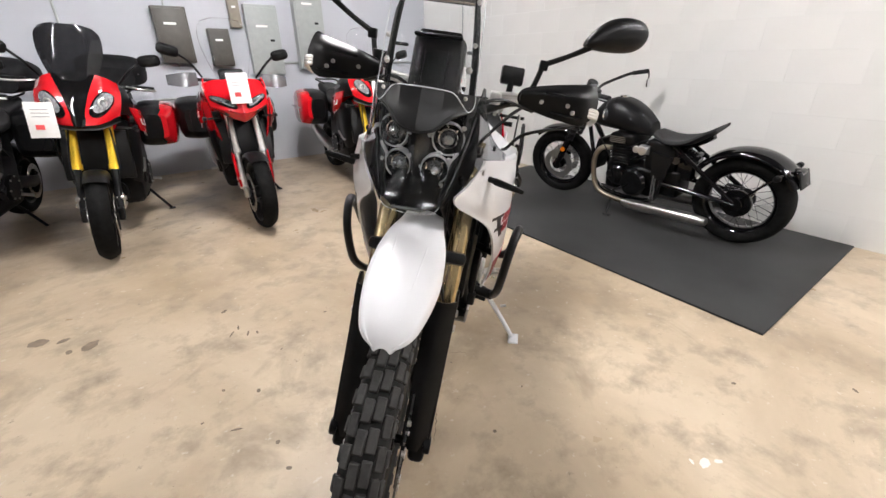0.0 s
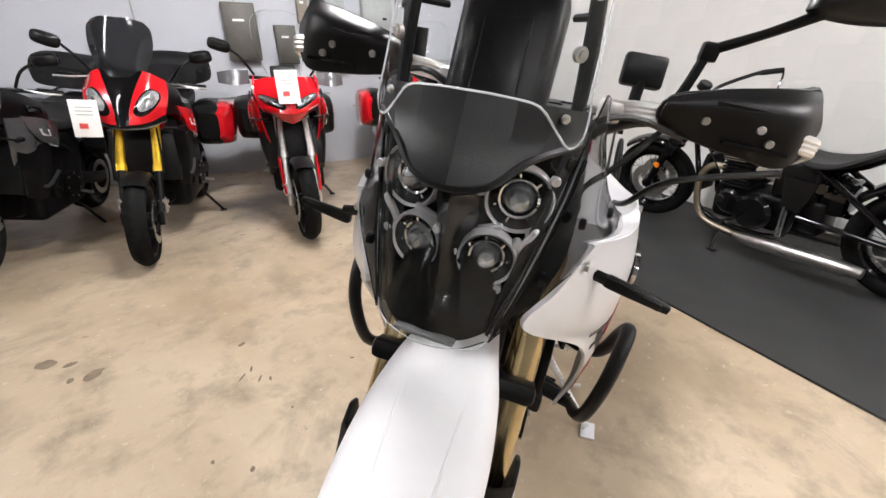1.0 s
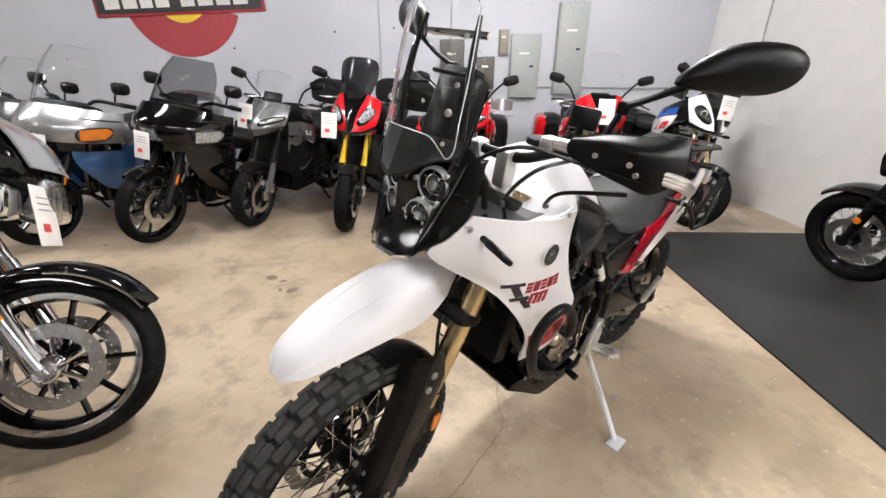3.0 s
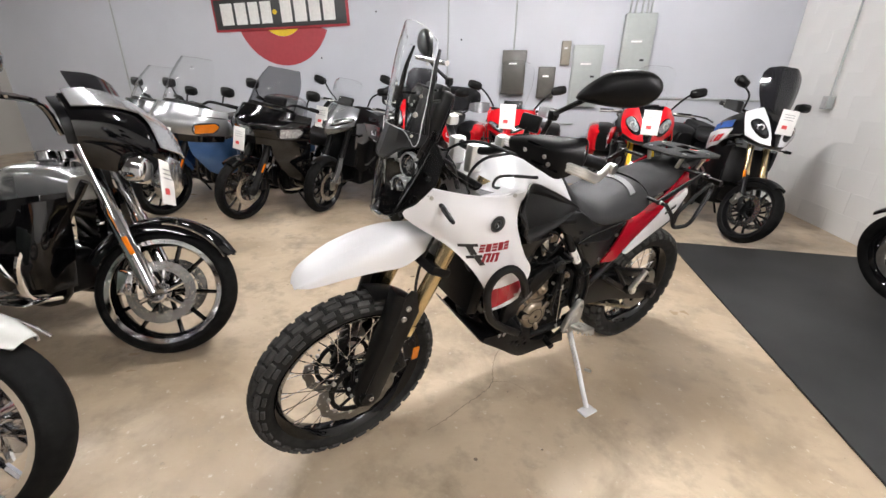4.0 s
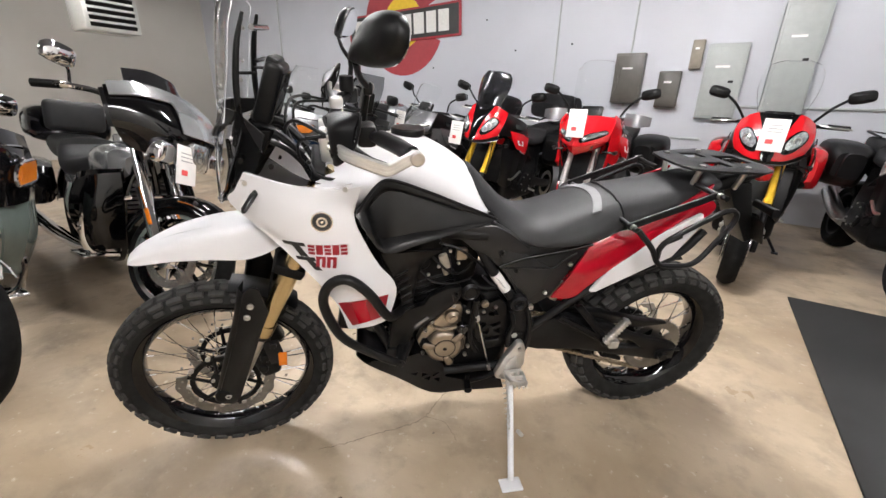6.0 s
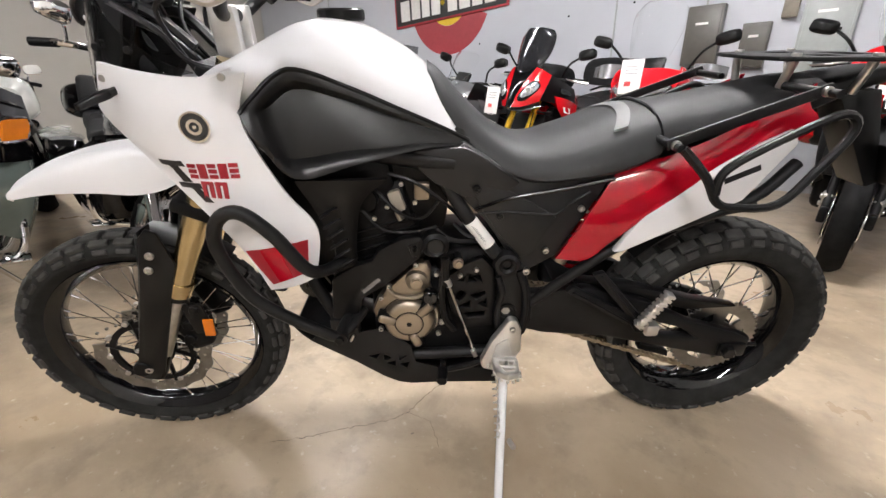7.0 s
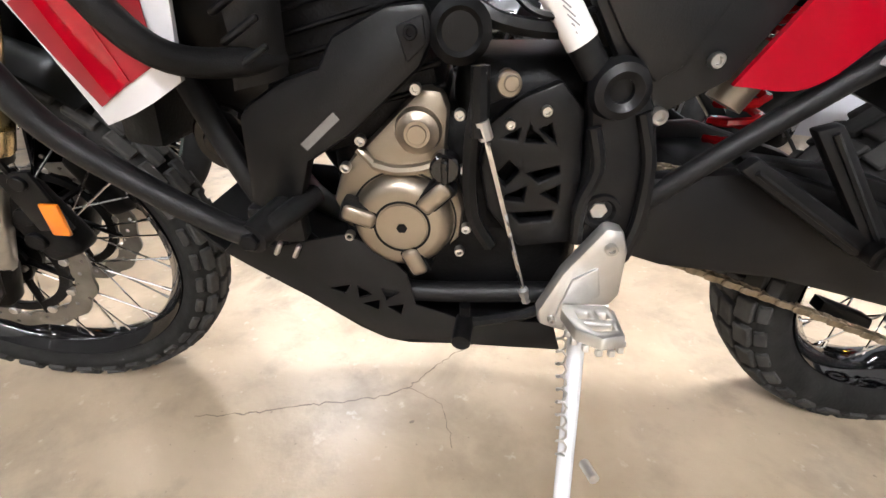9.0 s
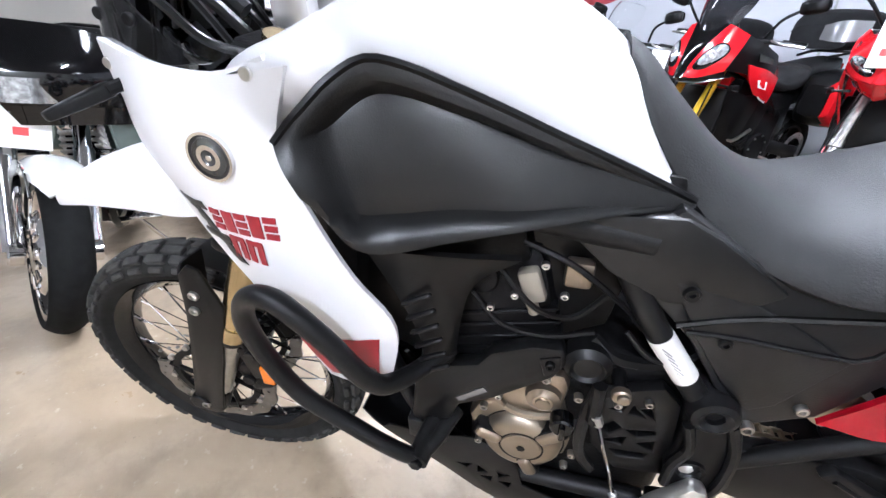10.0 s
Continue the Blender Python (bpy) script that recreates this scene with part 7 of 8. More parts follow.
    part("screen", patch([[(x + N, -y, z) for x, y, z in row[:0:-1]] + [(x + N, y, z) for x, y, z in row] for row in half], 0.004, 4), screen, b, "curved wind screen").visible_shadow = screen is not CLEAR
    part("instrument_panel", rbox((1.20 + N, 0, 1.16), (0.04, 0.18, 0.10), 0.015, m=pose(0, 0, 0, 0, -30, 0)), BLACK, b)
    part("rear_rack", join(both(tube([(0.05, 0.10, 1.01), (-0.2, 0.12, 1.04), (-0.36, 0.06, 1.05)], 0.010, 6)), rbox((-0.2, 0, 1.045), (0.26, 0.18, 0.012), 0.004)), SATIN, b)
    if topbag:
        part("top_bag", hull([blob(-0.44, 0.17, 1.20, 1.06), blob(-0.32, 0.25, 1.31, 1.055), blob(-0.05, 0.25, 1.32, 1.055), blob(0.08, 0.19, 1.22, 1.06)], 3, 2), BAGCLOTH, b, "soft black top bag")
        part("bag_seam", tf(both(tube([(-0.42, 0.20, 1.17), (-0.2, 0.256, 1.20), (0.05, 0.21, 1.17)], 0.006, 6, 4)), Matrix()), SATIN, b)
    part("side_stand", join(rod((0.60, 0.14, 0.28), (0.52, 0.30, 0.03), 0.012), rbox((0.52, 0.305, 0.022), (0.06, 0.05, 0.012), 0.004)), SATIN, b)
    part("rear_hugger", patch([[(rr * math.cos(a), y, r + rr * math.sin(a)) for a in np.linspace(0.5, 2.4, 6)] for y, rr in ((-0.09, r), (0, r + 0.03), (0.09, r))], 0.004, 2), BLACK, b)
    if tag:
        price_tag(base, tag if isinstance(tag, tuple) else (1.46, -0.02, 1.04))
    return base


def tourer(front, heading, lean, label, paint, lower, wing="batwing", screen=DARKSMOKE, screen_h=0.2, seatc=SEAT, trim=CHROME, tank=None, tag=None, wheel_cover=None, steer=0.0, fendc=None, wb=1.63, big=False, fend0=0.6, fwd=0.0, slim=False, rim=None):
    """A heavy touring cruiser with fork-mounted or frame fairing, tank, saddle and side cases."""
    r = 0.325
    hd = radians(heading)
    base = at(front[0] - wb * math.cos(hd), front[1] - wb * math.sin(hd), 0, 0, 0, heading) @ pose(0, 0, 0, -lean, 0, 0)
    b = thing("motorcycle", label, "motorcycle", base, group="parked motorcycles")
    S = Vector((wb - 0.33, 0, 0.9))
    st = Matrix.Translation(S) @ Matrix.Rotation(radians(steer), 4, Vector((-0.48, 0, 0.88)).normalized()) @ Matrix.Translation(-S)
    fc = (wb, 0, r)
    w = road_wheel(b, "front_wheel", fc, r, 0.115 if slim else 0.13, trim if wheel_cover else GLOSS, 9, 0 if wheel_cover else 2, TYRE, st, lip=trim is CHROME, trim=trim)
    if wheel_cover:
        for s in (1, -1):
            wc = part("wheel_cover", tf(lathe([(0, 0.075 * s), (0.06, 0.075 * s), (0.15, 0.062 * s), (0.165, 0.05 * s), (0, 0.05 * s)], 28, fc), st), CHROME, w)
            for a in np.linspace(0, 6.28, 14, endpoint=False):
                part("cover_rib", tf(rbox((wb + 0.115 * math.cos(a), s * 0.07, r + 0.115 * math.sin(a)), (0.018, 0.012, 0.05), 0.002, m=pose(0, 0, 0, 0, 90 - math.degrees(a), 0)), st), CHROME, wc)
    road_wheel(b, "rear_wheel", (0, 0, r), r, 0.17, GLOSS, 9, 1)
    for s in (1, -1):
        part("fork_leg", tf(join(rod((wb - 0.02, s * 0.115, r), (wb - 0.21, s * 0.115, 0.70), 0.036, 14), disc((wb, s * 0.115, r), 0.045, 0.05)), st), trim, b, "chrome fork leg")
        part("fork_tube", tf(rod((wb - 0.20, s * 0.115, 0.68), (wb - 0.36, s * 0.11, 1.02), 0.030, 12), st), trim, b)
        part("reflector", tf(rbox((wb - 0.12, s * 0.152, 0.55), (0.022, 0.008, 0.09), 0.003, m=pose(0, 0, 0, 0, -28, 0)), st), ORANGE, b, "amber fork reflector")
        part("brake_caliper", tf(rbox((wb - 0.14, s * 0.10, 0.37), (0.07, 0.06, 0.12), 0.012), st), trim, b)
    arch = [[(wb + (rr + (0.05 * max(0.0, 1 - (a - fend0) / 0.8) if rr < r and not slim else 0.0)) * math.cos(a), y * (1 if slim else min(1.0, 0.45 + (a - fend0) * 1.6)), r + (rr + (0.05 * max(0.0, 1 - (a - fend0) / 0.8) if rr < r and not slim else 0.0)) * math.sin(a)) for a in np.linspace(1.0 if slim else fend0, 2.4 if slim else 2.75, 9)] for y, rr in ([(-0.07, r - 0.03), (-0.06, r + 0.005), (0, r + 0.016), (0.06, r + 0.005), (0.07, r - 0.03)] if slim else [(-0.095, r - 0.03), (-0.085, r + 0.015), (-0.05, r + 0.04), (0, r + 0.048), (0.05, r + 0.04), (0.085, r + 0.015), (0.095, r - 0.03)])]
    fe = part("front_fender", tf(patch(arch, 0.005, 2), st), fendc or lower, b)
    for s in () if slim else (1, -1):
        part("fender_trim", tf(tube([(wb + (r + 0.012) * math.cos(a), s * 0.09, r + (r + 0.012) * math.sin(a)) for a in np.linspace(fend0, fend0 + 1.0, 6)], 0.005, 6), st), trim, fe)
    # engine
    g = [rbox((0.78, 0, 0.34), (0.5, 0.24, 0.24), 0.05, 3)]
    eng = part("engine", join(*g), CASTBLACK, b)
    for k, tilt in enumerate((-24, 22)):
        cm = at(0.70 + 0.16 * k, 0, 0.46, 0, -tilt, 0)
        cy = part("cylinder", tf(rbox((0, 0, 0.12), (0.12, 0.13, 0.26), 0.02), cm), CASTBLACK, eng)
        for i in range(9):
            part("fin", tf(rbox((0, 0, 0.03 * i), (0.17 - 0.004 * i, 0.17, 0.016), 0.006, 1), cm), ALU if trim is CHROME else CASTBLACK, cy)
        part("rocker_cover", tf(rbox((0, 0, 0.28), (0.17, 0.16, 0.07), 0.03, 3), at(0.70 + 0.16 * k, 0, 0.46, 0, -tilt, 0)), trim, eng)
    for s in (1, -1):
        part("engine_cover", join(disc((0.66, s * 0.15, 0.33), 0.10, 0.06), disc((0.92, s * 0.15, 0.34), 0.085, 0.06), rbox((0.79, s * 0.15, 0.335), (0.26, 0.05, 0.13), 0.02)), trim if not big else CASTBLACK, eng)
        part("exhaust", tube([(0.82, s * 0.12, 0.45), (0.98, s * 0.16, 0.34), (0.7, s * 0.19, 0.22), (0.2, s * 0.23, 0.22), (-0.45, s * 0.24, 0.25)], [0.02, 0.024, 0.028, 0.045, 0.045], 10), CHROME, b)
        if slim:
            continue
        part("floorboard", rbox((0.98, s * 0.26, 0.26), (0.30, 0.11, 0.02), 0.008, m=pose(0, 0, 0, 0, -6, 0)), trim, b)
        part("crash_bar", tube([(1.14, s * 0.06, 0.62), (1.16, s * 0.24, 0.60), (1.14, s * 0.31, 0.48), (1.10, s * 0.27, 0.30), (1.06, s * 0.08, 0.24)], 0.016, 8), trim, b)
        if not big:
            part("lower_fairing", patch([[(1.22, s * 0.12, 0.78), (1.17, s * 0.24, 0.76), (1.08, s * 0.29, 0.72)], [(1.22, s * 0.12, 0.55), (1.19, s * 0.27, 0.55), (1.06, s * 0.33, 0.54)], [(1.17, s * 0.12, 0.36), (1.15, s * 0.23, 0.35), (1.07, s * 0.27, 0.34)]], 0.02, 4), lower, b)
        case = hull([(-0.34, [(0, 0.10), (0.06, 0.095), (0.08, 0.05), (0.08, -0.10), (0.05, -0.15), (0, -0.155)]), (-0.05, [(0, 0.14), (0.09, 0.135), (0.115, 0.08), (0.11, -0.12), (0.07, -0.18), (0, -0.185)]), (0.24, [(0, 0.14), (0.08, 0.13), (0.10, 0.08), (0.10, -0.08), (0.06, -0.14), (0, -0.145)]), (0.32, [(0, 0.08), (0.04, 0.075), (0.06, 0.04), (0.06, -0.04), (0.04, -0.07), (0, -0.075)])], 3, 2)
        sc = part("side_case", tf(case, at(-0.08, s * 0.30, 0.58)), lower, b)
        part("case_lid", tf(hull([(-0.33, [(0, 0.03), (0.06, 0.02), (0.075, 0.0), (0, -0.02)]), (0.0, [(0, 0.05), (0.10, 0.035), (0.125, 0.0), (0, -0.02)]), (0.28, [(0, 0.03), (0.07, 0.02), (0.085, 0.0), (0, -0.02)])], 3, 2), at(-0.08, s * 0.30, 0.70)), paint, sc)
    if wing == "batwing":
        for s in (1, -1):
            part("leg_shield", patch([[(1.20, s * 0.10, 0.80), (1.10, s * 0.22, 0.78), (0.92, s * 0.24, 0.74), (0.74, s * 0.20, 0.70)], [(1.22, s * 0.12, 0.58), (1.10, s * 0.27, 0.56), (0.90, s * 0.28, 0.54), (0.72, s * 0.23, 0.52)], [(1.16, s * 0.10, 0.32), (1.08, s * 0.22, 0.30), (0.90, s * 0.24, 0.30), (0.72, s * 0.20, 0.30)]], 0.02, 4), GLOSS, b)
            part("shield_trim", tube([(1.02, s * 0.30, 0.70), (1.0, s * 0.325, 0.58), (1.02, s * 0.30, 0.44), (1.06, s * 0.26, 0.36)], 0.016, 8, 4), CHROME, b)
            part("gauge_pod", tf(disc((0, 0, 0), 0.045, 0.05, 24), at(1.02, s * 0.04, 0.960, 80, 0, 90)), CHROME, b)
    part("frame", both(tube([(wb - 0.40, 0.03, 0.85), (1.12, 0.09, 0.6), (1.05, 0.11, 0.22), (0.45, 0.13, 0.22), (0.3, 0.14, 0.5)], 0.02, 8)), GLOSS, b)
    dz = -0.045 if wing == "batwing" else 0.0
    part("tank", hull([blob(1.20, 0.09, 0.92 + dz, 0.80 + dz), blob(1.08, 0.15, 0.97 + dz, 0.74 + dz), blob(0.86, 0.17, 0.96 + dz, 0.72 + dz), blob(0.64, 0.11, 0.86 + dz, 0.70 + dz), blob(0.54, 0.06, 0.80, 0.70 + dz)], 4, 3), tank or paint, b)
    part("tank_console", hull([blob(1.12, 0.04, 0.985 + dz, 0.93 + dz), blob(0.9, 0.05, 0.985 + dz, 0.92 + dz), blob(0.64, 0.035, 0.89 + dz, 0.82 + dz)], 2, 2), trim, b)
    part("saddle", hull([blob(0.66, 0.11, 0.84, 0.70), blob(0.5, 0.18, 0.80, 0.66), blob(0.34, 0.20, 0.80, 0.66), blob(0.2, 0.18, 0.90, 0.70)], 4, 3), seatc, b)
    part("pillion_saddle", hull([blob(0.24, 0.17, 0.91, 0.74), blob(0.06, 0.18, 0.91, 0.74), blob(-0.16, 0.16, 0.93, 0.78)], 4, 3), seatc, b)
    part("rear_fender", patch([[(rr * math.cos(a), y, r + rr * math.sin(a)) for a in np.linspace(0.4, 3.0, 8)] for y, rr in ((-0.11, r), (-0.09, r + 0.05), (0, r + 0.08), (0.09, r + 0.05), (0.11, r))], 0.006, 2), lower, b)
    for s in (1, -1):
        part("side_cover", patch([[(0.52, s * 0.15, 0.70), (0.30, s * 0.17, 0.70)], [(0.54, s * 0.15, 0.48), (0.34, s * 0.17, 0.50)]], 0.012, 3), paint, b)
    if wing == "batwing" and not big:
        part("tour_pack", hull([blob(-0.50, 0.18, 1.06, 0.86), blob(-0.40, 0.25, 1.11, 0.84), blob(-0.16, 0.25, 1.11, 0.84), blob(-0.08, 0.20, 1.06, 0.86)], 3, 2), GLOSS, b, "gloss black tour pack")
        part("passenger_backrest", rbox((-0.03, 0, 1.05), (0.09, 0.36, 0.22), 0.04, 3), SEAT, b)
    if big:
        part("top_case", hull([blob(-0.52, 0.18, 1.10, 0.86), blob(-0.40, 0.27, 1.18, 0.82), blob(-0.16, 0.27, 1.18, 0.82), blob(-0.08, 0.2, 1.12, 0.86)], 3, 2), paint, b)
        part("passenger_backrest", rbox((-0.10, 0, 1.05), (0.08, 0.36, 0.22), 0.035, 3), seatc, b)
    # fairing
    F = wb - 1.63 + fwd
    if wing == "batwing":
        W = wb + fwd
        half = [[(-0.335, 0.345, 1.165), (-0.295, 0.25, 1.205), (-0.255, 0.13, 1.222), (-0.240, 0, 1.226)], [(-0.285, 0.350, 1.085), (-0.185, 0.26, 1.125), (-0.125, 0.14, 1.140), (-0.105, 0, 1.144)],
                [(-0.265, 0.315, 0.985), (-0.145, 0.225, 1.005), (-0.055, 0.13, 1.010), (-0.025, 0, 1.010)], [(-0.270, 0.215, 0.900), (-0.165, 0.165, 0.885), (-0.095, 0.09, 0.878), (-0.075, 0, 0.875)]]
        shell = [[(W + x, -y, z) for x, y, z in row] + [(W + x, y, z) for x, y, z in row[2::-1]] for row in half]
        fairing = part("fairing", tf(patch(shell, 0.016, 4), st), lower, b)
        part("fairing_panel", tf(patch([[(x + 0.018, y * 1.02, z + 0.022) for x, y, z in shell[0]], [(p[0] * 0.25 + q[0] * 0.75 + 0.026, (p[1] * 0.25 + q[1] * 0.75) * 1.03, p[2] * 0.25 + q[2] * 0.75 + 0.016) for p, q in zip(shell[0], shell[1])]], 0.008, 4), st), paint, fairing)
        part("fairing_panel", tf(patch([[(x + 0.024, y, z + 0.014) for x, y, z in row[2:5]] for row in shell[:3]], 0.008, 4), st), paint, fairing)
        part("inner_fairing", tf(patch([[(x - 0.05, y * 0.93, z - 0.01) for x, y, z in row] for row in shell[:3]], 0.01, 3), st), BLACK, fairing)
        part("headlamp", tf(tf(hull([blob(-0.10, 0.05, 0.05, -0.05), blob(-0.03, 0.088, 0.088, -0.088), blob(0.02, 0.09, 0.09, -0.09), blob(0.045, 0.05, 0.05, -0.05)], 3, 3), at(W - 0.055, 0, 0.925)), st), LAMPGLASS, b, "round chrome headlamp")
        for s in (1, -1):
            part("spot_lamp", tf(tf(hull([blob(-0.07, 0.03, 0.03, -0.03), blob(-0.03, 0.058, 0.058, -0.058), blob(0.03, 0.06, 0.06, -0.06), blob(0.045, 0.03, 0.03, -0.03)], 3, 3), at(W - 0.10, s * 0.175, 0.905)), st), trim, b, "chrome passing lamp")
        part("screen", tf(patch([[(W - 0.325, -0.23, 1.185), (W - 0.270, -0.12, 1.205), (W - 0.255, 0, 1.21), (W - 0.270, 0.12, 1.205), (W - 0.325, 0.23, 1.185)], [(W - 0.42, -0.19, 1.23 + screen_h * 0.8), (W - 0.36, -0.10, 1.24 + screen_h), (W - 0.345, 0, 1.245 + screen_h), (W - 0.36, 0.10, 1.24 + screen_h), (W - 0.42, 0.19, 1.23 + screen_h * 0.8)]], 0.005, 4), st), screen, b, "low dark wind screen")
    else:
        shell = [[(1.10 + F, -0.40, 1.06), (1.30 + F, -0.30, 1.10), (1.43 + F, -0.14, 1.13), (1.46 + F, 0, 1.135), (1.43 + F, 0.14, 1.13), (1.30 + F, 0.30, 1.10), (1.10 + F, 0.40, 1.06)],
                 [(1.14 + F, -0.41, 0.92), (1.40 + F, -0.32, 0.95), (1.55 + F, -0.15, 0.97), (1.58 + F, 0, 0.975), (1.55 + F, 0.15, 0.97), (1.40 + F, 0.32, 0.95), (1.14 + F, 0.41, 0.92)],
                 [(1.16 + F, -0.38, 0.78), (1.38 + F, -0.29, 0.80), (1.52 + F, -0.14, 0.82), (1.55 + F, 0, 0.82), (1.52 + F, 0.14, 0.82), (1.38 + F, 0.29, 0.80), (1.16 + F, 0.38, 0.78)]]
        part("fairing", patch(shell, 0.014, 4), paint, b)
        part("headlamp", patch([[(p[0] + 0.012, p[1] * 0.62, z0) for p in shell[1][1:6]] for z0 in (0.955, 0.87)], 0.012, 4), LAMPGLASS, b, "wide clear headlamp")
        for s in (1, -1):
            rim_pts = [(1.445 + F, s * 0.315, 0.955), (1.27 + F, s * 0.398, 0.965), (1.24 + F, s * 0.402, 0.925), (1.30 + F, s * 0.385, 0.875), (1.445 + F, s * 0.305, 0.872)]
            part("turn_signal", patch([[rim_pts[0], rim_pts[1]], [(1.448 + F, s * 0.316, 0.92), rim_pts[2]], [rim_pts[4], rim_pts[3]]], 0.014, 4), ORANGE if big else LAMPLIT, b, "amber corner lens" if big else "clear corner lamp")
            part("lens_frame", tube(rim_pts, 0.008, 6, 3, True), CHROME if trim is CHROME else SATIN, b)
            part("fairing_trim", tube([(1.12 + F, s * 0.405, 1.0), (1.33 + F, s * 0.335, 1.03), (1.50 + F, s * 0.15, 1.045), (1.53 + F, 0, 1.05)], 0.007, 6), CHROME if trim is CHROME else SATIN, b)
            part("fairing_band", patch([[(1.17 + F, s * 0.395, 0.83), (1.39 + F, s * 0.305, 0.845), (1.535 + F, s * 0.145, 0.86), (1.565 + F, 0, 0.86)], [(1.17 + F, s * 0.385, 0.77), (1.385 + F, s * 0.295, 0.78), (1.525 + F, s * 0.14, 0.79), (1.555 + F, 0, 0.79)]], 0.016, 4), GLOSS, b)
            part("side_fairing", patch([[(1.47 + F, s * 0.22, 0.80), (1.16 + F, s * 0.39, 0.80), (0.92, s * 0.33, 0.82)], [(1.44 + F, s * 0.23, 0.66), (1.14 + F, s * 0.38, 0.58), (0.92, s * 0.33, 0.56)], [(1.24 + F, s * 0.22, 0.44), (1.08 + F, s * 0.31, 0.36), (0.9, s * 0.30, 0.36)]], 0.012, 4), lower, b)
        part("screen", patch([[(1.24 + F, -0.30, 1.09), (1.38 + F, -0.15, 1.13), (1.41 + F, 0, 1.135), (1.38 + F, 0.15, 1.13), (1.24 + F, 0.30, 1.09)], [(1.12 + F, -0.28, 1.12 + screen_h * 0.6), (1.25 + F, -0.14, 1.14 + screen_h * 0.6), (1.28 + F, 0, 1.14 + screen_h * 0.6), (1.25 + F, 0.14, 1.14 + screen_h * 0.6), (1.12 + F, 0.28, 1.12 + screen_h * 0.6)], [(1.04 + F, -0.20, 1.13 + screen_h), (1.14 + F, -0.10, 1.14 + screen_h), (1.16 + F, 0, 1.14 + screen_h), (1.14 + F, 0.10, 1.14 + screen_h), (1.04 + F, 0.20, 1.13 + screen_h)]], 0.005, 4), screen, b, "tall wind screen").visible_shadow = False
        part("dashboard", rbox((1.22 + F, 0, 1.08), (0.2, 0.5, 0.08), 0.03, m=pose(0, 0, 0, 0, -20, 0)), BLACK, b)
    for s in (1, -1):
        part("handlebar", tf(tube([(1.14 + F, s * 0.05, 1.06), (1.15 + F, s * 0.20, 1.15), (1.09 + F, s * 0.33, 1.14), (1.00 + F, s * 0.38, 1.12)], 0.015, 8), st), trim, b)
        part("grip", tf(rod((1.06 + F, s * 0.345, 1.135), (0.96 + F, s * 0.40, 1.11), 0.021), st), BLACK, b)
        mi = part("mirror", tf(tube([(1.08 + F, s * 0.32, 1.15), (1.09 + F, s * 0.35, 1.22), (1.08 + F, s * 0.38, 1.25)], 0.008, 6), st), trim, b)
        part("mirror_shell", tf(tf(hull([blob(-0.02, 0.07, 0.045, -0.045), blob(0.02, 0.075, 0.05, -0.05), blob(0.045, 0.03, 0.02, -0.02)], 3, 2), at(1.08 + F, s * 0.40, 1.27)), st), trim, mi)
    part("side_stand", rod((0.9, 0.16, 0.22), (0.84, 0.30, 0.012), 0.012), trim, b)
    if tag:
        price_tag(base @ st, tag)
    return base


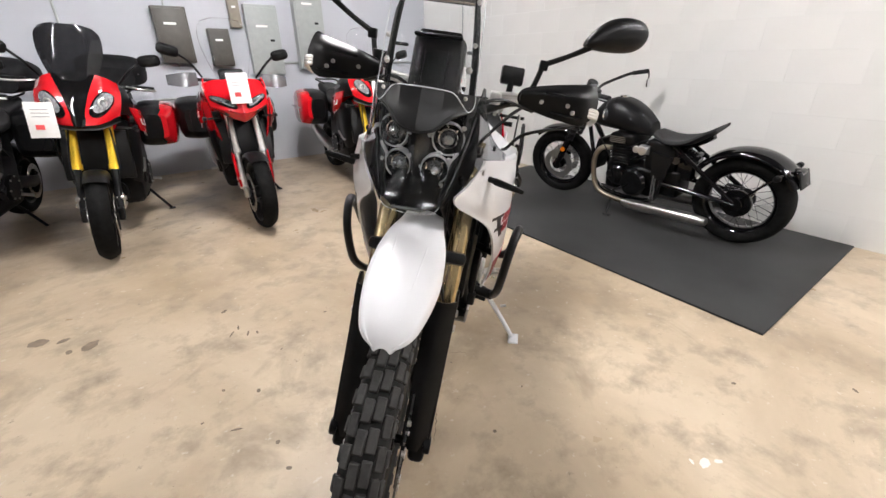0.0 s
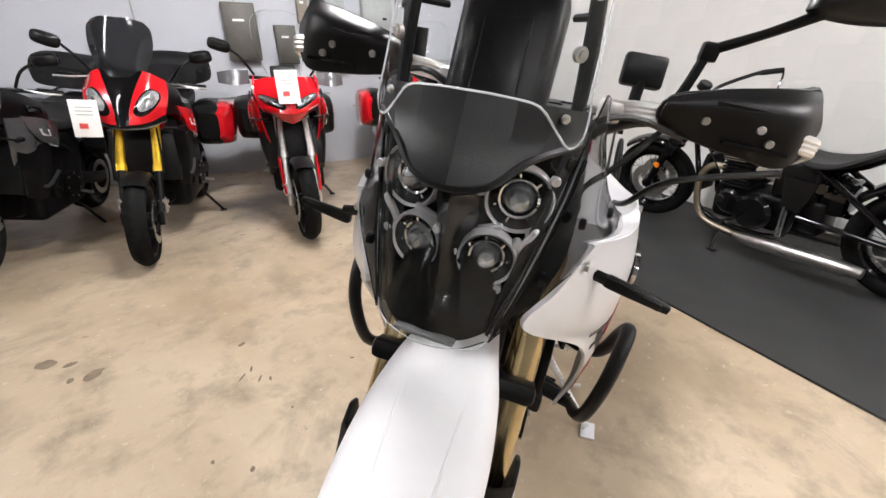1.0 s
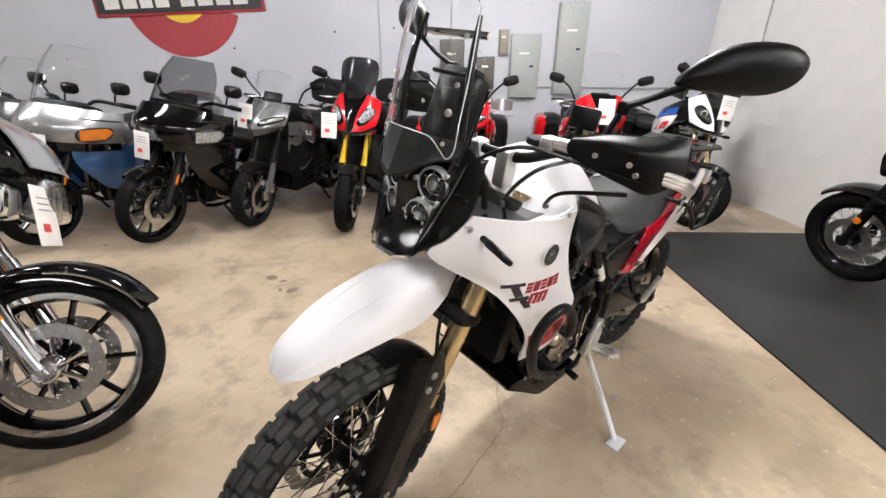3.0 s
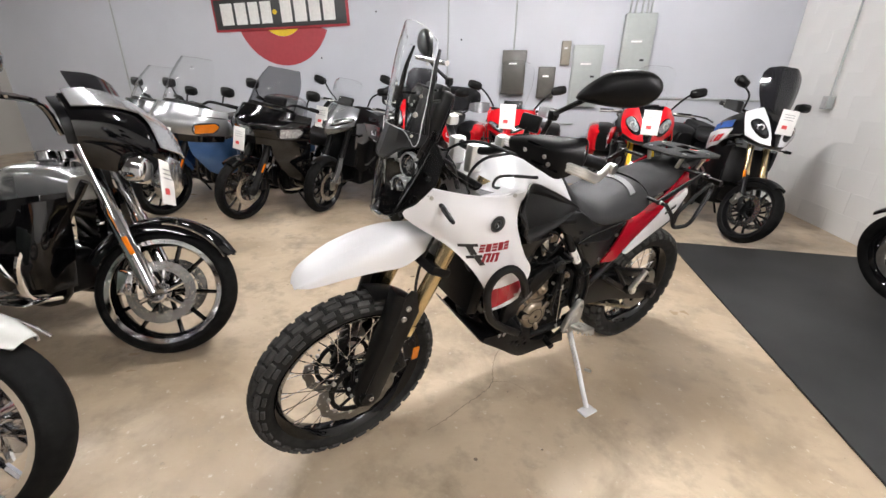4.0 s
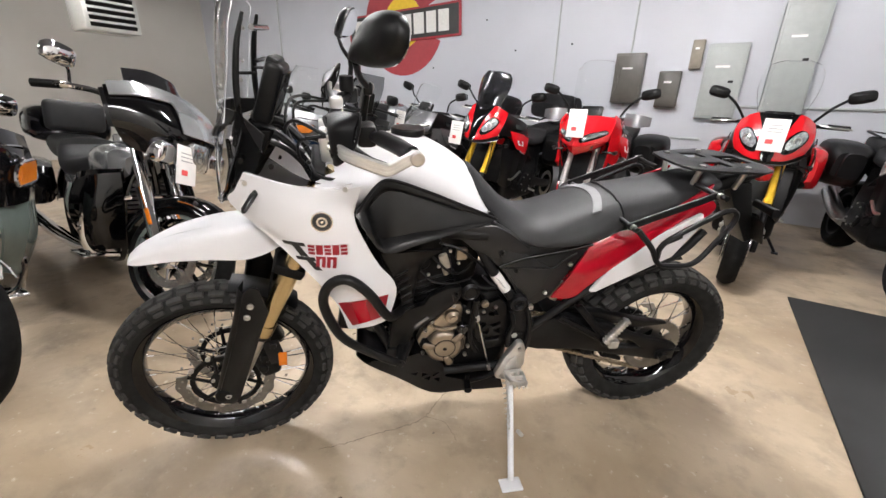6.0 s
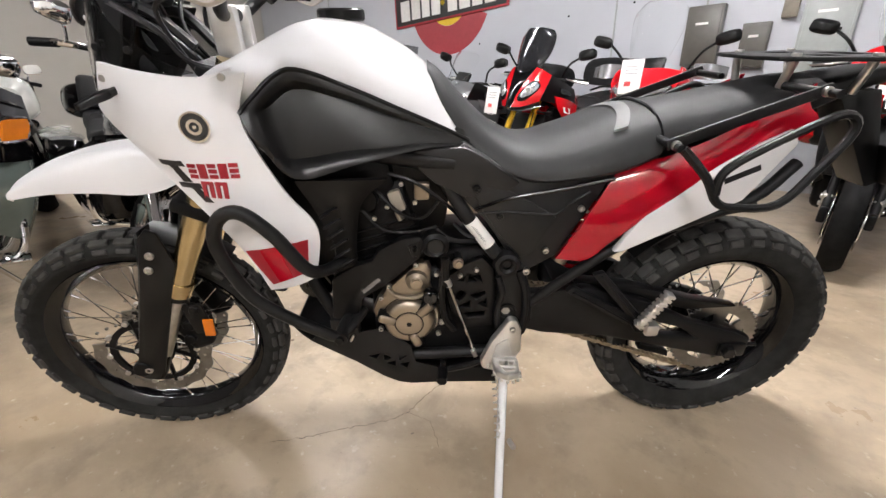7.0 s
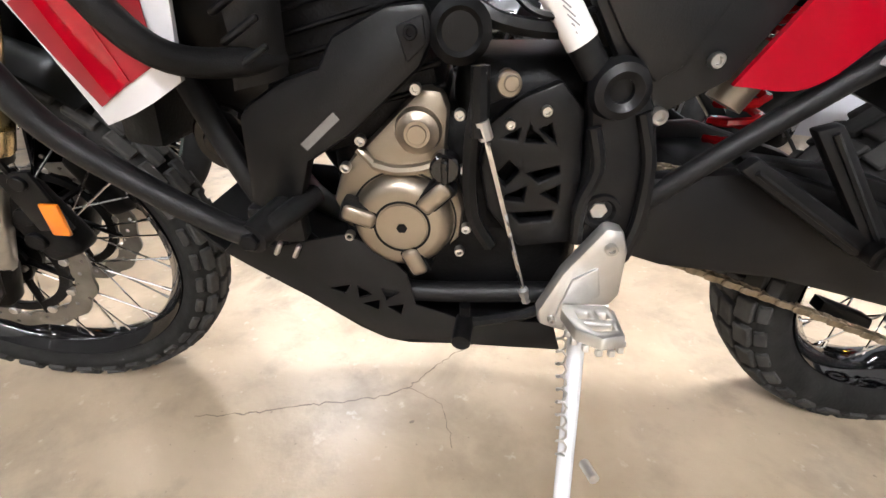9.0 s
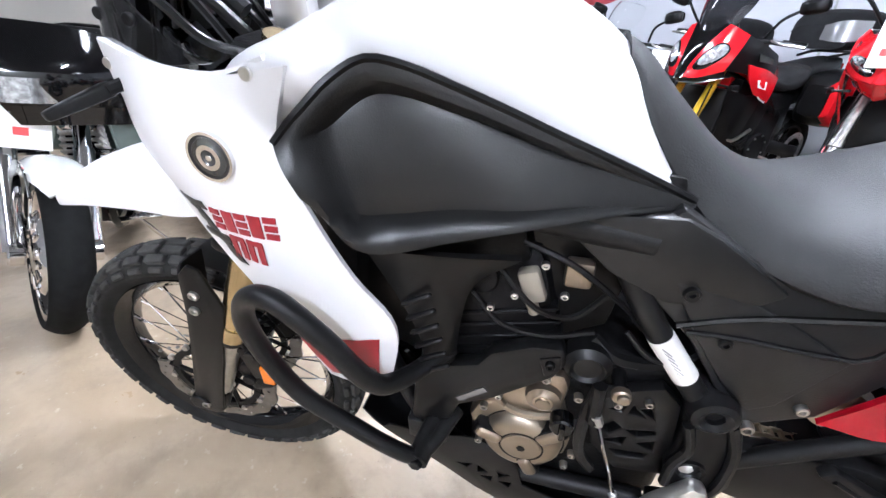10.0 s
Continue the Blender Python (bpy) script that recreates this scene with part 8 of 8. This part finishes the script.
# ---- the black bobber on the rubber mat ----
def bobber(rear, heading, lean):
    wb = 1.60
    base = at(rear[0], rear[1], 0.014, 0, 0, heading) @ pose(0, 0, 0, -lean, 0, 0)
    b = thing("bobber_motorcycle", "matt black bobber motorcycle with solo seat on a rubber mat", "motorcycle", base)
    r = 0.325
    S = Vector((1.28, 0, 0.8))
    st = Matrix.Translation(S) @ Matrix.Rotation(radians(14), 4, Vector((-0.45, 0, 0.89)).normalized()) @ Matrix.Translation(-S)
    spoked_wheel("front_wheel", (wb, 0, r), r, 0.13, 0.215, 0.055, 0.045, 32, st, 0, 0, TYRE, b)
    rwh = spoked_wheel("rear_wheel", (0, 0, r), r, 0.155, 0.215, 0.075, 0.055, 32, Matrix(), 0, 0, TYRE, b)
    part("rear_drum", join(disc((0, 0.075, r), 0.10, 0.03, 32), disc((0, 0.095, r), 0.05, 0.03)), GLOSS, rwh)
    for s in (1, -1):
        part("fork_leg", tf(join(rod((wb, s * 0.10, r), (1.47, s * 0.10, 0.60), 0.030, 14), disc((wb, s * 0.10, r), 0.04, 0.045)), st), GLOSS, b)
        part("fork_gaiter", tf(join(*[rod((1.47 - 0.021 * k, s * 0.10, 0.59 + 0.043 * k), (1.459 - 0.021 * k, s * 0.10, 0.612 + 0.043 * k), 0.040, 12) for k in range(4)]), st), BLACK, b)
        part("fork_tube", tf(rod((1.40, s * 0.10, 0.74), (1.28, s * 0.10, 0.98), 0.024, 12), st), SATIN, b)
        part("brake_disc", tf(lathe([(0.09, -0.002), (0.145, -0.002), (0.145, 0.002), (0.09, 0.002)], 40, (wb, s * 0.072, r), True), st), STEEL, b)
        part("fork_reflector", tf(disc((1.52, s * 0.135, 0.50), 0.022, 0.008), st), ORANGE, b)
        part("handlebar", tf(tube([(1.25, 0, 1.02), (1.24, s * 0.14, 1.03), (1.10, s * 0.34, 1.06), (1.00, s * 0.40, 1.06)], 0.0125, 10), st), SATIN, b)
        part("grip", tf(rod((1.09, s * 0.345, 1.06), (0.98, s * 0.41, 1.06), 0.018), st), BLACK, b)
        part("lever", tf(tube([(1.14, s * 0.30, 1.05), (1.10, s * 0.37, 1.045), (1.0, s * 0.43, 1.04)], 0.006, 6), st), SATIN, b)
        mi = part("bar_end_mirror", tf(tube([(0.98, s * 0.41, 1.06), (0.985, s * 0.44, 1.02), (0.99, s * 0.45, 0.99)], 0.006, 6), st), SATIN, b)
        part("mirror_glass", tf(tf(disc((0, 0, 0), 0.042, 0.012, 24), at(0.99, s * 0.45, 0.95, 0, 0, 90)), st), MIRROR, mi)
        part("exhaust_header", tube([(0.98, s * 0.09, 0.56), (1.08, s * 0.12, 0.56), (1.13, s * 0.145, 0.46), (1.10, s * 0.16, 0.26), (1.0, s * 0.17, 0.175), (0.78, s * 0.175, 0.15)], 0.022, 12), BRONZE, b, "bronzed exhaust header pipe")
        part("silencer", tube([(0.80, s * 0.175, 0.15), (0.70, s * 0.18, 0.15), (0.25, s * 0.185, 0.17), (0.12, s * 0.185, 0.175)], [0.024, 0.042, 0.044, 0.030], 16, 3), STEEL, b, "brushed steel slash-cut silencer")
        part("engine_cover", join(disc((0.74, s * 0.15, 0.33), 0.115, 0.07, 36, 0.02), disc((0.90, s * 0.145, 0.36), 0.085, 0.06, 32, 0.02), rbox((0.82, s * 0.145, 0.35), (0.2, 0.06, 0.15), 0.03)), GLOSS, b)
        part("cover_badge", disc((0.95, s * 0.18, 0.37), 0.028, 0.01), SATIN, b)
        part("throttle_body", join(rod((0.74, s * 0.10, 0.60), (0.66, s * 0.11, 0.60), 0.036, 16), disc((0.70, s * 0.145, 0.60), 0.036, 0.03), disc((0.76, s * 0.135, 0.60), 0.028, 0.02)), ALU, b)
        part("side_cover", patch([[(0.62, s * 0.14, 0.60), (0.46, s * 0.13, 0.58)], [(0.60, s * 0.145, 0.40), (0.50, s * 0.14, 0.40)]], 0.012, 4), SATIN, b)
        part("swingarm", join(rod((0.52, s * 0.12, 0.36), (0, s * 0.12, r), 0.019, 10), rod((0.48, s * 0.11, 0.66), (0, s * 0.12, r + 0.01), 0.017, 10)), GLOSS, b)
        part("foot_peg", rod((0.82, s * 0.16, 0.27), (0.83, s * 0.28, 0.28), 0.012), SATIN, b)
        part("frame_rail", tube([(1.30, s * 0.03, 0.78), (1.18, s * 0.10, 0.5), (1.08, s * 0.12, 0.22), (0.60, s * 0.13, 0.20), (0.52, s * 0.12, 0.42)], 0.018, 10), GLOSS, b)
        part("rear_turn_signal", join(rod((-0.22, s * 0.05, 0.58), (-0.22, s * 0.17, 0.58), 0.007), disc((-0.22, s * 0.18, 0.58), 0.02, 0.03)), SATIN, b)
        part("fender_strut", tube([(0, s * 0.10, r), (-0.16, s * 0.10, 0.52), (-0.26, s * 0.06, 0.60)], 0.008, 8), GLOSS, b)
    part("tank", hull([(1.22, [(0, 0.86), (0.04, 0.855), (0.075, 0.82), (0.08, 0.76), (0, 0.74)]), (1.12, [(0, 0.945), (0.075, 0.93), (0.125, 0.87), (0.13, 0.76), (0, 0.72)]), (0.98, [(0, 0.965), (0.085, 0.948), (0.142, 0.87), (0.14, 0.75), (0, 0.71)]), (0.82, [(0, 0.90), (0.07, 0.885), (0.115, 0.81), (0.11, 0.72), (0, 0.70)]), (0.70, [(0, 0.80), (0.045, 0.79), (0.07, 0.75), (0.07, 0.70), (0, 0.69)])], 5, 4), MATTBLACK, b, "matt black teardrop tank")
    part("fuel_cap", tf(disc((0, 0, 0), 0.032, 0.02), at(1.0, 0, 0.972, 90)), CHROME, b)
    for k in range(2):
        cy = part("cylinder", rbox((0.90, 0.07 - 0.14 * k, 0.54), (0.16, 0.11, 0.2), 0.01), CASTBLACK, b)
        for i in range(7):
            part("fin", rbox((0.90, 0.07 - 0.14 * k, 0.46 + 0.024 * i), (0.20, 0.13, 0.010), 0.003, 1), CASTBLACK, cy)
    part("cylinder_head", rbox((0.90, 0, 0.66), (0.22, 0.28, 0.09), 0.025, 3), CASTBLACK, b)
    part("air_box", join(rbox((0.58, 0, 0.56), (0.24, 0.22, 0.24), 0.03, 3), rbox((0.50, 0, 0.36), (0.20, 0.20, 0.22), 0.03, 3)), SATIN, b)
    part("electrics_box", join(rbox((0.40, 0, 0.50), (0.14, 0.17, 0.20), 0.02, 2), rod((0.44, 0.09, 0.56), (0.44, 0.125, 0.56), 0.03, 16)), GLOSS, b)
    part("rear_caliper", rbox((0.10, -0.10, 0.36), (0.10, 0.05, 0.06), 0.012), CASTBLACK, b)
    part("tank_strap", tube([(1.02, -0.146, 0.80), (1.02, -0.10, 0.945), (1.02, 0, 0.970), (1.02, 0.10, 0.945), (1.02, 0.146, 0.80)], 0.004, 6, 4), SATIN, b)
    part("brake_hose", tf(tube([(1.52, 0.12, 0.50), (1.44, 0.14, 0.70), (1.28, 0.12, 0.98)], 0.006, 6, 4), st), BLACK, b)
    part("clutch_cable", tube([(1.12, 0.28, 1.05), (1.26, 0.16, 0.98), (1.20, 0.13, 0.80), (0.96, 0.15, 0.48)], 0.005, 6, 5), BLACK, b)
    part("head_fin_edge", join(*[rbox((0.93, 0.143, 0.635 + 0.014 * i), (0.14, 0.006, 0.005), 0.001, 1) for i in range(4)]), STEEL, b)
    part("crankcase", rbox((0.82, 0, 0.33), (0.44, 0.22, 0.24), 0.04, 3), CASTBLACK, b)
    part("seat", hull([(0.66, [(0, 0.745), (0.05, 0.742), (0.08, 0.73), (0.08, 0.70), (0, 0.69)]), (0.54, [(0, 0.695), (0.09, 0.70), (0.13, 0.70), (0.13, 0.67), (0, 0.65)]), (0.40, [(0, 0.70), (0.11, 0.715), (0.15, 0.72), (0.15, 0.69), (0, 0.665)]), (0.28, [(0, 0.765), (0.10, 0.785), (0.13, 0.79), (0.13, 0.765), (0, 0.735)]), (0.22, [(0, 0.81), (0.07, 0.825), (0.10, 0.825), (0.10, 0.805), (0, 0.79)])], 5, 3), SEAT, b, "black leather solo seat")
    part("seat_pan", tube([(0.58, 0, 0.655), (0.45, 0, 0.645), (0.34, 0, 0.69), (0.26, 0, 0.745)], 0.022, 8), GLOSS, b)
    part("shock", join(rod((0.52, 0, 0.66), (0.32, 0, 0.56), 0.02), *[tube([(0.50 - 0.0024 * k + 0.0, 0.04 * math.cos(k * 0.7), 0.64 - 0.0012 * k + 0.04 * math.sin(k * 0.7)) for k in range(70)], 0.006, 5, 1)]), GLOSS, b)
    arch_r = [[(rr * math.cos(a), y, r + rr * math.sin(a)) for a in np.linspace(0.62, 2.62, 9)] for y, rr in ((-0.10, r + 0.005), (-0.085, r + 0.035), (0, r + 0.055), (0.085, r + 0.035), (0.10, r + 0.005))]
    part("rear_fender", patch(arch_r, 0.006, 3), GLOSS, b, "gloss black bobbed rear fender")
    arch_f = [[(wb + rr * math.cos(a), y, r + rr * math.sin(a)) for a in np.linspace(0.95, 2.1, 7)] for y, rr in ((-0.085, r + 0.01), (-0.07, r + 0.03), (0, r + 0.045), (0.07, r + 0.03), (0.085, r + 0.01))]
    part("front_fender", tf(patch(arch_f, 0.005, 3), st), GLOSS, b)
    part("headlamp", tf(tf(hull([blob(-0.09, 0.03, 0.03, -0.03), blob(-0.04, 0.075, 0.075, -0.075), blob(0.04, 0.085, 0.085, -0.085), blob(0.05, 0.07, 0.07, -0.07)], 3, 3), at(1.44, 0, 0.86)), st), GLOSS, b, "round black headlamp")
    part("instrument", tf(tf(disc((0, 0, 0), 0.045, 0.05, 28), at(1.30, 0, 1.06, 60, 0, 90)), st), SATIN, b)
    part("tail_light", join(rbox((-0.28, 0, 0.575), (0.05, 0.11, 0.07), 0.02, 3), rbox((-0.24, 0, 0.60), (0.08, 0.05, 0.03), 0.01)), GLOSS, b)
    part("plate_holder", rbox((-0.31, 0, 0.55), (0.012, 0.15, 0.11), 0.008, 2, pose(0, 0, 0, 0, 18, 0)), SATIN, b)
    part("side_stand", join(rod((0.92, 0.14, 0.20), (0.88, 0.27, 0.045), 0.011), rbox((0.87, 0.275, 0.042), (0.06, 0.04, 0.01), 0.004)), SATIN, b)
    part("oil_cooler_line", join(rod((0.58, 0.15, 0.22), (0.58, 0.15, 0.42), 0.008), rod((0.56, 0.15, 0.22), (0.56, 0.15, 0.40), 0.008)), CHROME, b)
    part("radiator", rbox((1.16, 0, 0.48), (0.04, 0.20, 0.30), 0.01, 2, pose(0, 0, 0, 0, -14, 0)), CASTBLACK, b)


bobber((2.15, -0.14), 89, 6)


# ---- the row along the north wall, noses to the room ----
adventure_tourer((-1.60, 2.39), 262, 4, "red sport touring motorcycle with dark screen and gold forks", RED, panniers=RED, tag=(1.50, -0.17, 0.93), fender=BLACK, steer=8, screen_h=0.36, lit=True)
adventure_tourer((-0.56, 2.33), 265, 0, "red adventure touring motorcycle with pointed beak and black side cases", RED, fork=STEEL, screen=CLEAR, screen_h=0.42, panniers=BLACK, topbag=False, guards=2, fender=BLACK, style="beak", steer=6, side=RED, tag=(1.52, 0.0, 1.08))
adventure_tourer((0.65, 2.48), 265, 2, "red sport touring motorcycle with clear screen and red side cases", RED, screen=CLEAR, screen_h=0.40, panniers=RED, topbag=False, fender=BLACK, lit=True, tag=(1.49, 0.0, 1.06))
adventure_tourer((1.66, 2.62), 274, 8, "white sport touring motorcycle with blue and red stripes", WHITEPAINT, fork=GOLD, panniers=BLACK, topbag=False, guards=True, stripe=(BLUESTRIPE, REDSTRIPE), fender=BLACK, screen_h=0.42, tag=(1.45, 0.04, 1.10), steer=20)
adventure_tourer((-2.53, 2.53), 260, 8, "grey adventure motorcycle with clear screen and black bag", GREY, fork=SATIN, screen=CLEAR, screen_h=0.26, panniers=BLACK, topbag=True, fender=BLACK, tag=(1.48, -0.1, 1.0), style="beak", accent=BLACK)
tourer((-3.18, 2.08), 258, 8, "black touring motorcycle with tall smoked screen", GLOSS, GLOSS, wing="frame", screen=SMOKE, screen_h=0.34, trim=SATIN, tag=(1.52, 0.0, 0.83), wb=1.5, fendc=GLOSS, slim=True)
tourer((-4.05, 2.0), 262, 6, "blue touring motorcycle with silver fairing and clear screen", SILVER, BLUE, wing="frame", screen=CLEAR, screen_h=0.42, trim=SATIN, tag=(1.62, 0.12, 0.82), big=True, fendc=BLUE)
tourer((-4.75, 2.3), 264, 6, "dark grey touring motorcycle with clear screen", DARKGREY, DARKGREY, wing="frame", screen=CLEAR, screen_h=0.34, trim=SATIN, tag=(1.62, 0.1, 0.85), fendc=DARKGREY, slim=True)
# ---- the row along the west side ----
tourer((-2.10, 0.0), -4, 7, "black touring cruiser with silver panels and chrome forks", SILVER, GLOSS, tag=(1.64, -0.10, 0.86), tank=SILVER, steer=30, fwd=0.02, screen_h=0.1)
tourer((-1.97, -0.91), -4, 6, "sage green touring motorcycle with black fairing and chrome wheel covers", GLOSS, SAGE, wing="frame", screen=CLEAR, screen_h=0.3, wheel_cover=True, big=True, fendc=CREAM, tag=(1.50, -0.06, 0.80), steer=22, fend0=0.95, fwd=-0.04)
tourer((-6.60, -0.10), 176, 6, "pearl cream touring cruiser with cream top case", CREAM, GLOSS, tank=CREAM, big=True)


# ---- painted concrete blocks of the east wall ----
BH, BL = 0.2185, 0.437
block_mesh = mesh_of("block", rbox((0.014, 0, 0), (0.012, BL - 0.0006, BH - 0.0012), 0.0012, 1), BLOCKPAINT, 30)
rest = []
for row in range(16):
    z = BH * (row + 0.5)
    for col in range(25):
        y = YB - BL * (col + (0.5 if row % 2 else 0.0))
        if y - BL / 2 < YF or z + BH / 2 > CEIL:
            continue
        dx = 0.0004 * math.sin(row * 7.3 + col * 3.1)
        if y > -1.9:
            ob = part("block", block_mesh, None, wall_east)
            ob.location = (XR + 0.002 + dx, y, z)
        else:
            rest.append(rbox((XR + 0.016 + dx, y, z), (0.012, BL - 0.0006, BH - 0.0012), 0.0012, 1))
if rest:
    tagged(part("far_blocks", join(*rest), BLOCKPAINT, wall_east), "white painted concrete blocks", kind="stuff")
